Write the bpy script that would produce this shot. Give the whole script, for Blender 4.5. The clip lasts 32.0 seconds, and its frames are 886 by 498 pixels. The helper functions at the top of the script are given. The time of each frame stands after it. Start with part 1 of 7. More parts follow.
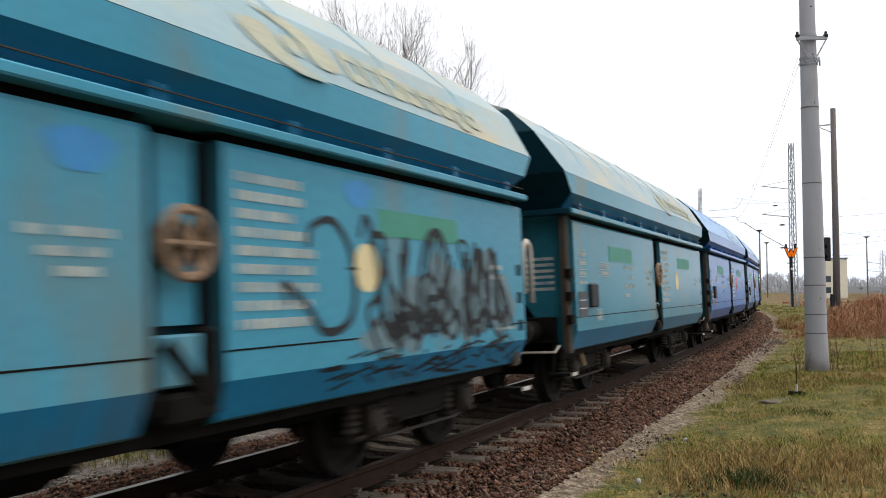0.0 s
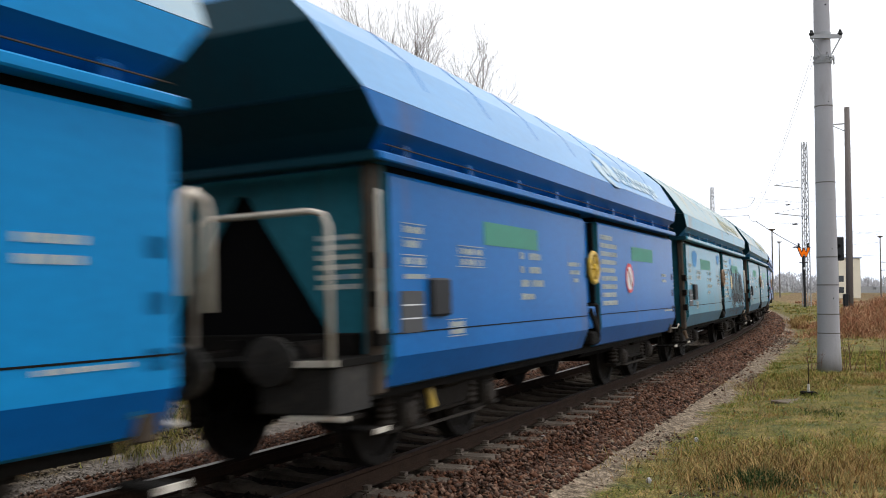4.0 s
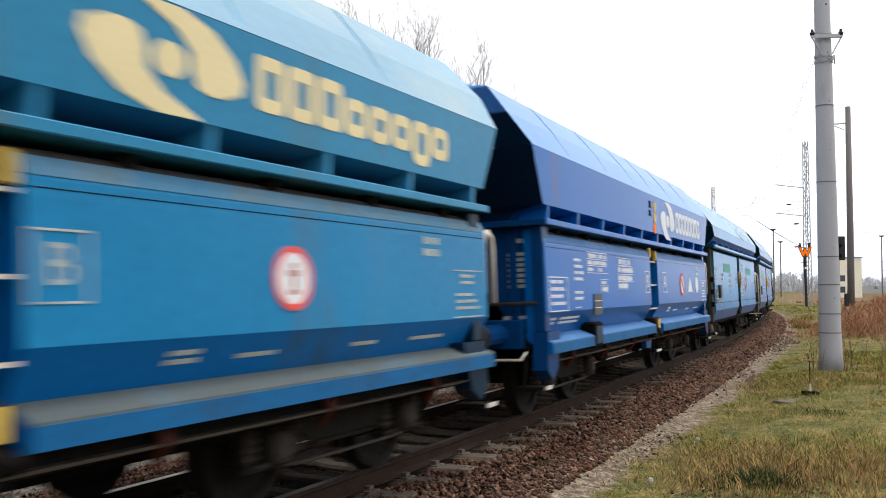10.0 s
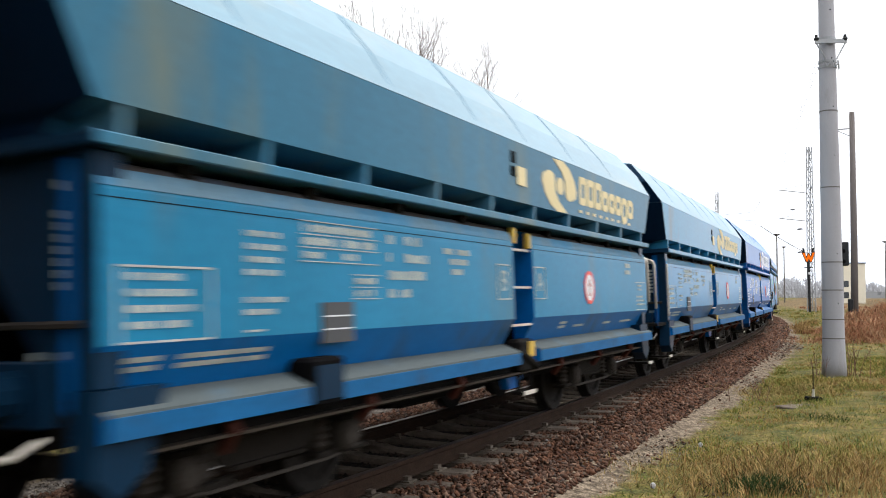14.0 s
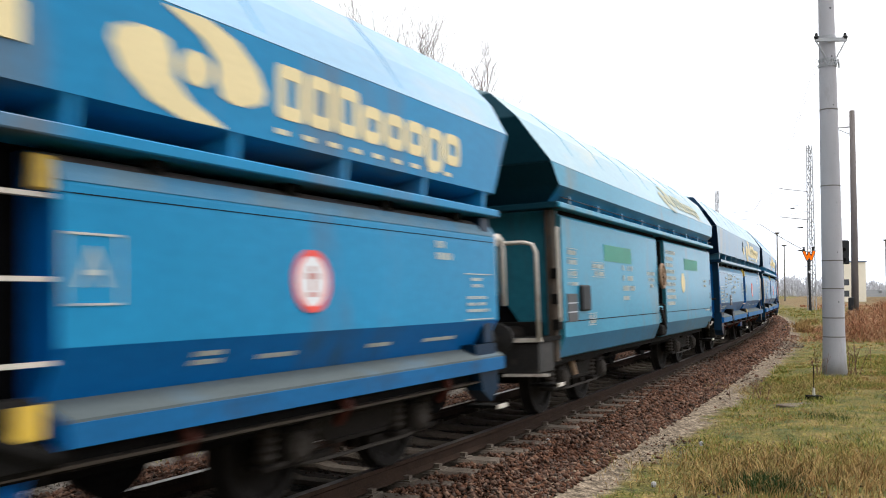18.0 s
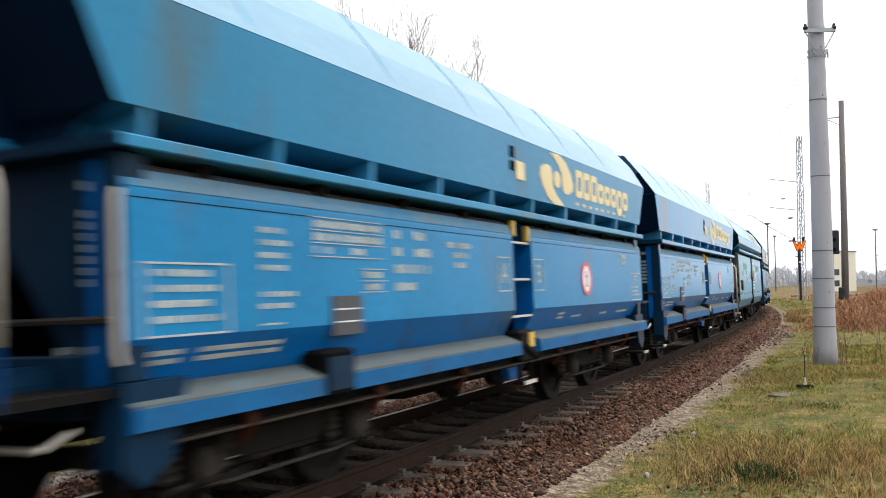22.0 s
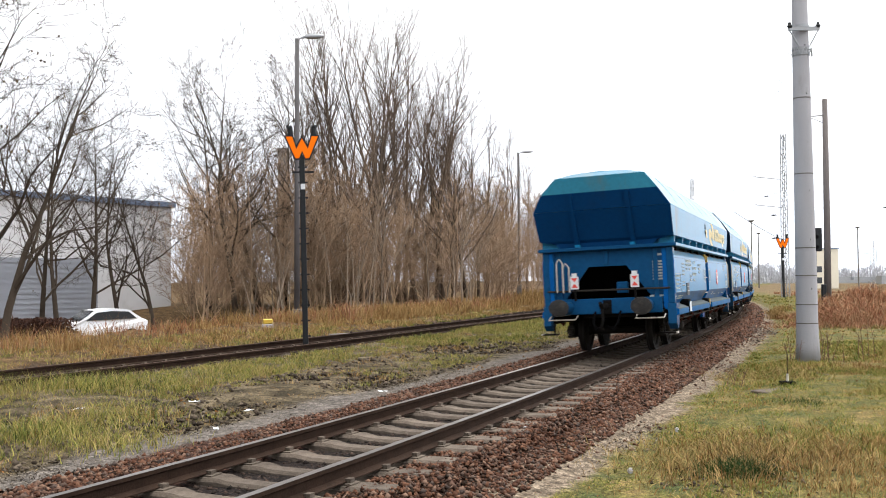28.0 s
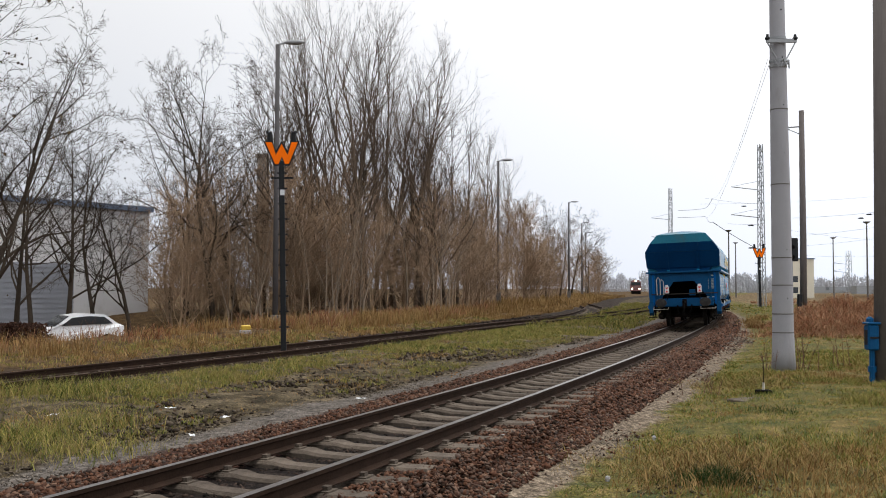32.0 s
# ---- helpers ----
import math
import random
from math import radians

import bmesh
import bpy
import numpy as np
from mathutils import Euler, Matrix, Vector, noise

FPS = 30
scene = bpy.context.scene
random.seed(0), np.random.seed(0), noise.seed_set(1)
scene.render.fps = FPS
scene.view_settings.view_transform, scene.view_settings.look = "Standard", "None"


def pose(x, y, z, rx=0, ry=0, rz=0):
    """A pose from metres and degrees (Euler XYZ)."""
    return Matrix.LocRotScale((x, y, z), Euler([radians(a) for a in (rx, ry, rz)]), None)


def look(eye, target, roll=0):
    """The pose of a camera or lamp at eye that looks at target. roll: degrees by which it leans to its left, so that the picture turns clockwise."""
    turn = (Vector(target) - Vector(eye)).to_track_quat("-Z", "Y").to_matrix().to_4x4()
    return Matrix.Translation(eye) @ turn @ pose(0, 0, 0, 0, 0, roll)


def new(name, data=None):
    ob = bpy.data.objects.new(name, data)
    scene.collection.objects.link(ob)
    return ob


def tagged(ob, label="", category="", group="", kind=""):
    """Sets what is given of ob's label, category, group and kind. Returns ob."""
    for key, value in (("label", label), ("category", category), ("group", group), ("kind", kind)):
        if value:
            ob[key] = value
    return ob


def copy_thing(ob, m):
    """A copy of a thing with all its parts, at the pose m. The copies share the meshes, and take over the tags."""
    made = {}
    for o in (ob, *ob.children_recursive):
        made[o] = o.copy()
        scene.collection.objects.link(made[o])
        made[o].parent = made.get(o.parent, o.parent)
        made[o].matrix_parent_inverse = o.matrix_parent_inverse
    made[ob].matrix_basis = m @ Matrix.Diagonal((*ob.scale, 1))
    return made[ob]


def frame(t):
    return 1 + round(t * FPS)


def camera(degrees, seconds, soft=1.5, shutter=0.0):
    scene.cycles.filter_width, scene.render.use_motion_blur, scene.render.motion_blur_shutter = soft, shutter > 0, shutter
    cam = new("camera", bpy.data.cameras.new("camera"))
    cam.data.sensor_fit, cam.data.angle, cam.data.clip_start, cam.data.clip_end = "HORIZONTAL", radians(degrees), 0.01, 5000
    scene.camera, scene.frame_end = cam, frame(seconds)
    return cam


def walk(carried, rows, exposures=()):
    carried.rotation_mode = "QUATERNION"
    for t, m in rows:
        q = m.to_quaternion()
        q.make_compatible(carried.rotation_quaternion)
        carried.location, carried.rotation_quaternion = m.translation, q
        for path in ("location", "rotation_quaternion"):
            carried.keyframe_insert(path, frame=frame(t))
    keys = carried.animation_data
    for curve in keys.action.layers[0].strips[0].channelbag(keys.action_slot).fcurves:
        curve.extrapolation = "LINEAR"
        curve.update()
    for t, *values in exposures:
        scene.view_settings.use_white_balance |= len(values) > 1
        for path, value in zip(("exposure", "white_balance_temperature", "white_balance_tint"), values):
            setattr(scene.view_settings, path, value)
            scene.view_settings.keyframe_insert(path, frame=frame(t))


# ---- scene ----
EYE = 1.595
EXPOSURES = [(0, -0.02), (3.0, 0.02), (6.0, 0.16), (9.0, 0.26), (12.0, 0.36), (17.0, 0.42), (20.0, 0.47), (24.0, 0.48), (25.0, 0.5), (28.0, 0.65), (29.0, 0.26), (30.0, 0.16), (31.0, 0.08), (32.0, -0.17)]
cam = camera(51.75, 32.0, soft=1.0, shutter=0.9)
walk(cam, [(t, pose(0, 0, EYE, a, b, c)) for t, a, b, c in (
    (0, 92.605, 0.264, 1.771), (0.5, 92.595, 0.099, 1.836), (1, 92.596, -0.022, 1.943),
    (1.5, 92.562, -0.053, 2.071), (2, 92.502, -0.062, 2.186), (2.5, 92.435, -0.019, 2.258),
    (3, 92.379, -0.064, 2.308), (3.5, 92.415, -0.068, 2.429), (5.5, 92.533, 0.013, 2.471),
    (6, 92.507, 0.082, 2.573), (6.5, 92.431, 0.092, 2.645), (7, 92.381, 0.068, 2.660),
    (7.5, 92.348, -0.026, 2.670), (8, 92.319, -0.046, 2.723), (8.5, 92.323, -0.030, 2.732),
    (9, 92.384, 0.006, 2.685), (9.5, 92.441, 0.045, 2.601), (10, 92.488, 0.075, 2.524),
    (10.5, 92.503, 0.086, 2.475), (11, 92.524, 0.120, 2.450), (11.5, 92.571, 0.183, 2.434),
    (12, 92.616, 0.151, 2.439), (12.5, 92.669, 0.035, 2.478), (13, 92.762, -0.032, 2.558),
    (13.5, 92.795, -0.071, 2.644), (14, 92.726, -0.179, 2.707), (14.5, 92.653, -0.224, 2.759),
    (16.5, 92.685, -0.224, 2.793), (17, 92.687, -0.169, 2.759), (17.5, 92.672, -0.170, 2.741),
    (18, 92.676, -0.071, 2.730), (18.5, 92.680, 0.063, 2.700), (19, 92.654, 0.108, 2.629),
    (19.5, 92.616, 0.015, 2.538), (20, 92.566, 0.026, 2.447), (20.5, 92.470, 0.107, 2.349),
    (21, 92.378, 0.247, 2.272), (21.5, 92.310, 0.370, 2.236), (22, 92.268, 0.469, 2.229),
    (22.5, 92.245, 0.450, 2.220), (23, 92.222, 0.384, 2.182), (23.5, 92.182, 0.392, 2.140),
    (24, 92.110, 0.439, 2.095), (24.5, 92.021, 0.548, 2.019), (25, 91.915, 0.678, 1.973),
    (25.5, 91.817, 0.743, 1.951), (27.5, 91.927, 0.278, 1.468), (28, 91.998, 0.282, 1.303),
    (28.5, 92.037, 0.227, 1.110), (29, 92.100, 0.286, 0.931), (29.5, 92.157, 0.269, 0.750),
    (30, 92.189, 0.206, 0.586), (30.5, 92.251, 0.154, 0.454), (31, 92.342, 0.081, 0.322),
    (31.5, 92.391, -0.003, 0.157), (32, 92.449, -0.114, -0.005),
)], EXPOSURES)


# ---- light ----
SUN_DIR = (radians(73), radians(40))  # elevation, turn from +y towards +x
world = bpy.data.worlds.new("overcast_sky")
scene.world = world
world.use_nodes = True
wn, wl = world.node_tree.nodes, world.node_tree.links
sky = wn.new("ShaderNodeTexSky")
sky.sky_type, sky.sun_disc = "NISHITA", False
sky.sun_elevation, sky.sun_rotation = SUN_DIR
sky.air_density, sky.dust_density = 1.0, 4.0
wco = wn.new("ShaderNodeTexCoord")
wsep = wn.new("ShaderNodeSeparateXYZ")
wl.new(wco.outputs["Generated"], wsep.inputs[0])
wramp = wn.new("ShaderNodeValToRGB")
wramp.color_ramp.elements[0].position, wramp.color_ramp.elements[0].color = 0.0, (8.2, 8.7, 9.7, 1)
wramp.color_ramp.elements[1].position, wramp.color_ramp.elements[1].color = 1.0, (13.0, 13.0, 13.2, 1)
wmid = wramp.color_ramp.elements.new(0.3)
wmid.color = (11.0, 11.1, 11.4, 1)
wl.new(wsep.outputs["Z"], wramp.inputs[0])
wmix = wn.new("ShaderNodeMix")
wmix.data_type = "RGBA"
wmix.inputs[0].default_value = 0.96
wl.new(sky.outputs[0], wmix.inputs[6])
wl.new(wramp.outputs[0], wmix.inputs[7])
# the sky brightens towards the right, added to light the wagon sides
wdot, wfall, wmul = wn.new("ShaderNodeVectorMath"), wn.new("ShaderNodeMapRange"), wn.new("ShaderNodeVectorMath")
wdot.operation, wdot.inputs[1].default_value = "DOT_PRODUCT", (0.97, -0.24, 0)
wl.new(wco.outputs["Generated"], wdot.inputs[0])
wfall.inputs[1].default_value, wfall.inputs[2].default_value, wfall.inputs[3].default_value, wfall.inputs[4].default_value = -1, 1, 0.66, 1.72
wl.new(wdot.outputs["Value"], wfall.inputs[0])
wmul.operation = "MULTIPLY"
wl.new(wmix.outputs[2], wmul.inputs[0])
wl.new(wfall.outputs[0], wmul.inputs[1])
wl.new(wmul.outputs[0], wn["Background"].inputs["Color"])
wn["Background"].inputs["Strength"].default_value = 0.102

sun = new("sun", bpy.data.lights.new("sun", "SUN"))
sun.data.energy, sun.data.angle, sun.data.color = 2.7, radians(40), (1.0, 0.96, 0.9)
sun.matrix_world = look((0, 0, 0), (-math.sin(SUN_DIR[1]) * math.cos(SUN_DIR[0]), -math.cos(SUN_DIR[1]) * math.cos(SUN_DIR[0]), -math.sin(SUN_DIR[0])))


# ---- materials ----
def mat(name, col, rough=0.7, metal=0.0, var=0.25, scale=3.0, fine=40.0, bump=0.0, rnd=0.0, dirt=None, dirt_amt=0.0, dirt_scale=1.2, spec=0.5, streak=False, coat=0.0):
    """A surface: base colour with variation at two scales, stains of a second colour, fine relief."""
    m = bpy.data.materials.new(name)
    m.use_nodes = True
    n, l = m.node_tree.nodes, m.node_tree.links
    b = n["Principled BSDF"]
    b.inputs["Roughness"].default_value, b.inputs["Metallic"].default_value = rough, metal
    b.inputs["Specular IOR Level"].default_value = spec
    if coat:
        b.inputs["Coat Weight"].default_value, b.inputs["Coat Roughness"].default_value = coat, 0.22
    co = n.new("ShaderNodeTexCoord")
    src = co.outputs["Object"]
    if streak:
        mp = n.new("ShaderNodeMapping")
        mp.inputs["Scale"].default_value = streak if isinstance(streak, tuple) else (1.0, 1.0, 0.22)
        l.new(src, mp.inputs[0])
        src = mp.outputs[0]
    n1 = n.new("ShaderNodeTexNoise")
    n1.inputs["Scale"].default_value, n1.inputs["Detail"].default_value = scale, 5
    l.new(src, n1.inputs[0])
    n2 = n.new("ShaderNodeTexNoise")
    n2.inputs["Scale"].default_value, n2.inputs["Detail"].default_value = fine, 3
    l.new(co.outputs["Object"], n2.inputs[0])
    add = n.new("ShaderNodeMath")
    add.operation = "ADD"
    l.new(n1.outputs[0], add.inputs[0])
    l.new(n2.outputs[0], add.inputs[1])
    ramp = n.new("ShaderNodeValToRGB")
    ramp.color_ramp.elements[0].position, ramp.color_ramp.elements[1].position = 0.3, 0.75
    c = Vector(col)
    ramp.color_ramp.elements[0].color = (*(c * (1 - var)), 1)
    ramp.color_ramp.elements[1].color = (*(c * (1 + var)), 1)
    half = n.new("ShaderNodeMath")
    half.operation, half.inputs[1].default_value = "MULTIPLY", 0.5
    l.new(add.outputs[0], half.inputs[0])
    l.new(half.outputs[0], ramp.inputs[0])
    out = ramp.outputs[0]
    if dirt:
        n3 = n.new("ShaderNodeTexNoise")
        n3.inputs["Scale"].default_value, n3.inputs["Detail"].default_value, n3.inputs["Roughness"].default_value = dirt_scale, 8, 0.65
        l.new(src, n3.inputs[0])
        r3 = n.new("ShaderNodeValToRGB")
        r3.color_ramp.elements[0].position, r3.color_ramp.elements[1].position = 0.62 - dirt_amt * 0.3, 0.72
        l.new(n3.outputs[0], r3.inputs[0])
        mx = n.new("ShaderNodeMix")
        mx.data_type = "RGBA"
        mx.inputs[7].default_value = (*dirt, 1)
        sc = n.new("ShaderNodeMath")
        sc.operation, sc.inputs[1].default_value = "MULTIPLY", min(1.0, 0.4 + dirt_amt)
        l.new(r3.outputs[0], sc.inputs[0])
        l.new(sc.outputs[0], mx.inputs[0])
        l.new(out, mx.inputs[6])
        out = mx.outputs[2]
    if rnd:
        oi, hs = n.new("ShaderNodeObjectInfo"), n.new("ShaderNodeHueSaturation")
        mr = n.new("ShaderNodeMapRange")
        mr.inputs[3].default_value, mr.inputs[4].default_value = 1 - rnd, 1 + rnd
        l.new(oi.outputs["Random"], mr.inputs[0])
        l.new(mr.outputs[0], hs.inputs["Value"])
        l.new(out, hs.inputs["Color"])
        out = hs.outputs[0]
    l.new(out, b.inputs["Base Color"])
    if bump:
        bp = n.new("ShaderNodeBump")
        bp.inputs["Strength"].default_value, bp.inputs["Distance"].default_value = bump, 0.02
        l.new(n2.outputs[0], bp.inputs["Height"])
        l.new(bp.outputs[0], b.inputs["Normal"])
    return m


def island_mat(name, cols, rough=0.9, trans=0.0):
    """For joined small pieces: each piece takes its own shade from the ramp."""
    m = bpy.data.materials.new(name)
    m.use_nodes = True
    n, l = m.node_tree.nodes, m.node_tree.links
    b = n["Principled BSDF"]
    b.inputs["Roughness"].default_value = rough
    b.inputs["Specular IOR Level"].default_value = 0.1
    g, r = n.new("ShaderNodeNewGeometry"), n.new("ShaderNodeValToRGB")
    e = r.color_ramp.elements
    for i, c in enumerate(cols):
        x = i / (len(cols) - 1)
        k = e[0] if i == 0 else e[-1] if i == len(cols) - 1 else e.new(x)
        k.position, k.color = x, (*c, 1)
    l.new(g.outputs["Random Per Island"], r.inputs[0])
    co, nz = n.new("ShaderNodeTexCoord"), n.new("ShaderNodeTexNoise")
    nz.inputs["Scale"].default_value = 25
    l.new(co.outputs["Object"], nz.inputs[0])
    mr, hs = n.new("ShaderNodeMapRange"), n.new("ShaderNodeHueSaturation")
    mr.inputs[3].default_value, mr.inputs[4].default_value = 0.75, 1.25
    l.new(nz.outputs[0], mr.inputs[0])
    l.new(mr.outputs[0], hs.inputs["Value"])
    l.new(r.outputs[0], hs.inputs["Color"])
    l.new(hs.outputs[0], b.inputs["Base Color"])
    return m


def grass_mat(name, cols, k=0.9):
    """Blades whose colour runs in patches and tufts, and differs from blade to blade."""
    m = bpy.data.materials.new(name)
    m.use_nodes = True
    n, l = m.node_tree.nodes, m.node_tree.links
    b = n["Principled BSDF"]
    b.inputs["Roughness"].default_value, b.inputs["Specular IOR Level"].default_value = 0.85, 0.12
    g, r, co = n.new("ShaderNodeNewGeometry"), n.new("ShaderNodeValToRGB"), n.new("ShaderNodeTexCoord")
    tot = None
    for sc, wgt in ((k, 0.8), (k * 5, 0.75)):
        z, w = n.new("ShaderNodeTexNoise"), n.new("ShaderNodeMath")
        z.inputs["Scale"].default_value, z.inputs["Detail"].default_value = sc, 2
        l.new(co.outputs["Object"], z.inputs[0])
        w.operation, w.inputs[1].default_value, w.inputs[2].default_value = "MULTIPLY_ADD", wgt, -0.5 * wgt
        l.new(z.outputs[0], w.inputs[0])
        if tot is not None:
            a = n.new("ShaderNodeMath")
            l.new(tot, a.inputs[0])
            l.new(w.outputs[0], a.inputs[1])
            tot = a.outputs[0]
        else:
            tot = w.outputs[0]
    a = n.new("ShaderNodeMath")
    a.operation, a.inputs[1].default_value = "MULTIPLY_ADD", 0.75
    l.new(g.outputs["Random Per Island"], a.inputs[0])
    a2 = n.new("ShaderNodeMath")
    a2.inputs[1].default_value = 0.125
    l.new(tot, a2.inputs[0])
    l.new(a2.outputs[0], a.inputs[2])
    e = r.color_ramp.elements
    for i, c in enumerate(cols):
        x = i / (len(cols) - 1)
        q = e[0] if i == 0 else e[-1] if i == len(cols) - 1 else e.new(x)
        q.position, q.color = x, (*c, 1)
    l.new(a.outputs[0], r.inputs[0])
    l.new(r.outputs[0], b.inputs["Base Color"])
    return m


def paint(name, col, amt=0.15, dirt=(0.10, 0.075, 0.05), rough=0.45, var=0.2):
    """Weathered gloss paint: matt from the front, glossy at a flat angle."""
    m = mat(name, col, rough, 0.0, var, 0.9, 14.0, 0.03, 0.0, dirt, amt, 1.1, 0.07, True, 0.0)
    return gloss(m, 0.9)


def gloss(m, most=0.9):
    n, l = m.node_tree.nodes, m.node_tree.links
    b = n["Principled BSDF"]
    lw, pw, mu = n.new("ShaderNodeLayerWeight"), n.new("ShaderNodeMath"), n.new("ShaderNodeMath")
    lw.inputs[0].default_value = 0.5
    pw.operation, pw.inputs[1].default_value = "POWER", 3.4
    mu.operation, mu.inputs[1].default_value = "MULTIPLY", most
    l.new(lw.outputs["Facing"], pw.inputs[0])
    l.new(pw.outputs[0], mu.inputs[0])
    l.new(mu.outputs[0], b.inputs["Coat Weight"])
    b.inputs["Coat Roughness"].default_value = 0.22
    return m


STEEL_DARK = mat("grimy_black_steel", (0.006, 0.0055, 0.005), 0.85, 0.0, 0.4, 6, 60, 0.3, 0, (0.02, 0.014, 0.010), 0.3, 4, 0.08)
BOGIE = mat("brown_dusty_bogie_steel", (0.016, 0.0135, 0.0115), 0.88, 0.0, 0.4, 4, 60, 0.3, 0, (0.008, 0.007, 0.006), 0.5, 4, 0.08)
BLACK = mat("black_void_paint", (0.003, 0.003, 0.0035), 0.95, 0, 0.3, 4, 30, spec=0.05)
WHEEL_M = mat("worn_wheel_steel", (0.011, 0.0095, 0.0085), 0.75, 0.1, 0.3, 8, 60, 0.2, spec=0.1)
RAILSIDE = mat("rusty_rail_steel", (0.026, 0.015, 0.010), 0.9, 0.0, 0.45, 5, 50, 0.3, spec=0.1)
RAILTOP = mat("polished_rail_head", (0.14, 0.125, 0.115), 0.34, 0.85, 0.2, 3, 40)
RAILTOP_DULL = mat("dull_rail_head", (0.055, 0.03, 0.02), 0.8, 0.0, 0.25, 3, 40, spec=0.15)
SLEEPER_M = mat("weathered_grey_sleeper", (0.105, 0.084, 0.066), 0.92, 0, 0.35, 6, 60, 0.6, 0.22, (0.035, 0.026, 0.02), 0.5, 5, 0.2)
CONCRETE = mat("spun_concrete", (0.33, 0.33, 0.35), 0.85, 0, 0.14, 2.5, 60, 0.25, 0, (0.2, 0.18, 0.17), 0.2, 1.6, 0.3, True)
POSTGREY = mat("weathered_dark_concrete", (0.13, 0.12, 0.11), 0.9, 0, 0.2, 3, 40, 0.2, spec=0.2)
WOODPOLE = mat("tarred_wood", (0.125, 0.11, 0.106), 0.9, 0, 0.3, 3, 60, 0.5, 0, (0.06, 0.05, 0.04), 0.3, 3, 0.3, (6.0, 6.0, 0.3))
GALV = mat("galvanised_steel", (0.3, 0.31, 0.32), 0.55, 0.5, 0.15, 4, 60)
BLACKPAINT = mat("black_painted_steel", (0.014, 0.015, 0.017), 0.6, 0, 0.3, 6, 40, 0.1, spec=0.2)
WHITE = mat("white_lettering", (0.6, 0.62, 0.64), 0.6, 0, 0.08, 3, 30)
CREAM = mat("faded_cream_lettering", (0.6, 0.5, 0.27), 0.6, 0, 0.12, 2, 30)
YELLOW = mat("yellow_paint", (0.55, 0.36, 0.03), 0.55, 0, 0.25, 4, 40, 0, 0, (0.12, 0.08, 0.04), 0.55, 5)
ORANGE = mat("orange_reflective", (0.92, 0.165, 0.001), 0.7, 0, 0.06, 3, 30, spec=0.1)
RED = mat("red_sign_paint", (0.62, 0.05, 0.035), 0.5, 0, 0.1, 3, 30)
GREENP = mat("green_stripe_paint", (0.012, 0.19, 0.13), 0.55, 0, 0.15, 1.5, 30)
GREYWIN = mat("grey_label_plate", (0.034, 0.036, 0.04), 0.6, 0, 0.15, 5, 40)
DUST = mat("pale_dust_on_paint", (0.062, 0.078, 0.082), 0.9, 0, 0.2, 1.5, 20, 0.05, 0, (0.05, 0.11, 0.17), 0.35, 1.5, 0.3)
DUST_BLUE = mat("pale_blue_worn_paint", (0.025, 0.115, 0.29), 0.6, 0, 0.15, 1.5, 20, 0.05, 0, (0.14, 0.22, 0.34), 0.3, 1.5, 0.3)
DUST_PALE = mat("pale_dust_film", (0.12, 0.21, 0.28), 0.8, 0, 0.3, 1.6, 20, 0.05, 0, (0.02, 0.17, 0.33), 0.6, 1.6, 0.2)
DUST_TOP = mat("brown_ore_dust", (0.062, 0.052, 0.05), 0.95, 0, 0.3, 2.5, 30, 0.2, 0, (0.05, 0.10, 0.16), 0.4, 2.0, 0.1)
WORN_W = mat("worn_white_lettering", (0.36, 0.39, 0.36), 0.7, 0, 0.3, 4, 30, 0, 0, (0.08, 0.2, 0.32), 0.35, 5, 0.2)
GRIME_B = mat("grimy_blue_edge_paint", (0.004, 0.085, 0.22), 0.6, 0, 0.25, 1.5, 20, 0.05, 0, (0.03, 0.035, 0.04), 0.35, 2.0, 0.12)
BUFFER_M = mat("scuffed_buffer_steel", (0.02, 0.019, 0.018), 0.6, 0.2, 0.4, 5, 40, 0.2, 0, (0.07, 0.06, 0.05), 0.35, 6, 0.3)
SILL_DUST = mat("brown_dusty_flange", (0.05, 0.04, 0.032), 0.9, 0, 0.35, 3, 30, 0.2, 0, (0.02, 0.017, 0.015), 0.4, 3, 0.1)
RUST_POST = mat("rusty_brown_post", (0.055, 0.042, 0.032), 0.85, 0, 0.35, 2, 30, 0.2, 0, (0.02, 0.035, 0.04), 0.4, 3, 0.15)
SPRING_D = mat("dusty_spring_steel", (0.036, 0.031, 0.027), 0.85, 0, 0.35, 6, 50, 0.2, spec=0.1)
RUSTRED = mat("red_oxide_steel", (0.055, 0.015, 0.01), 0.8, 0, 0.3, 6, 40, 0.2, spec=0.15)
RAILBAR = mat("worn_white_handrail", (0.45, 0.42, 0.37), 0.55, 0, 0.15, 6, 40, 0, 0, (0.2, 0.12, 0.07), 0.25, 6)
GLASS_D = mat("dark_window_glass", (0.03, 0.035, 0.04), 0.12, 0, 0.1, 1, 10, spec=0.6)


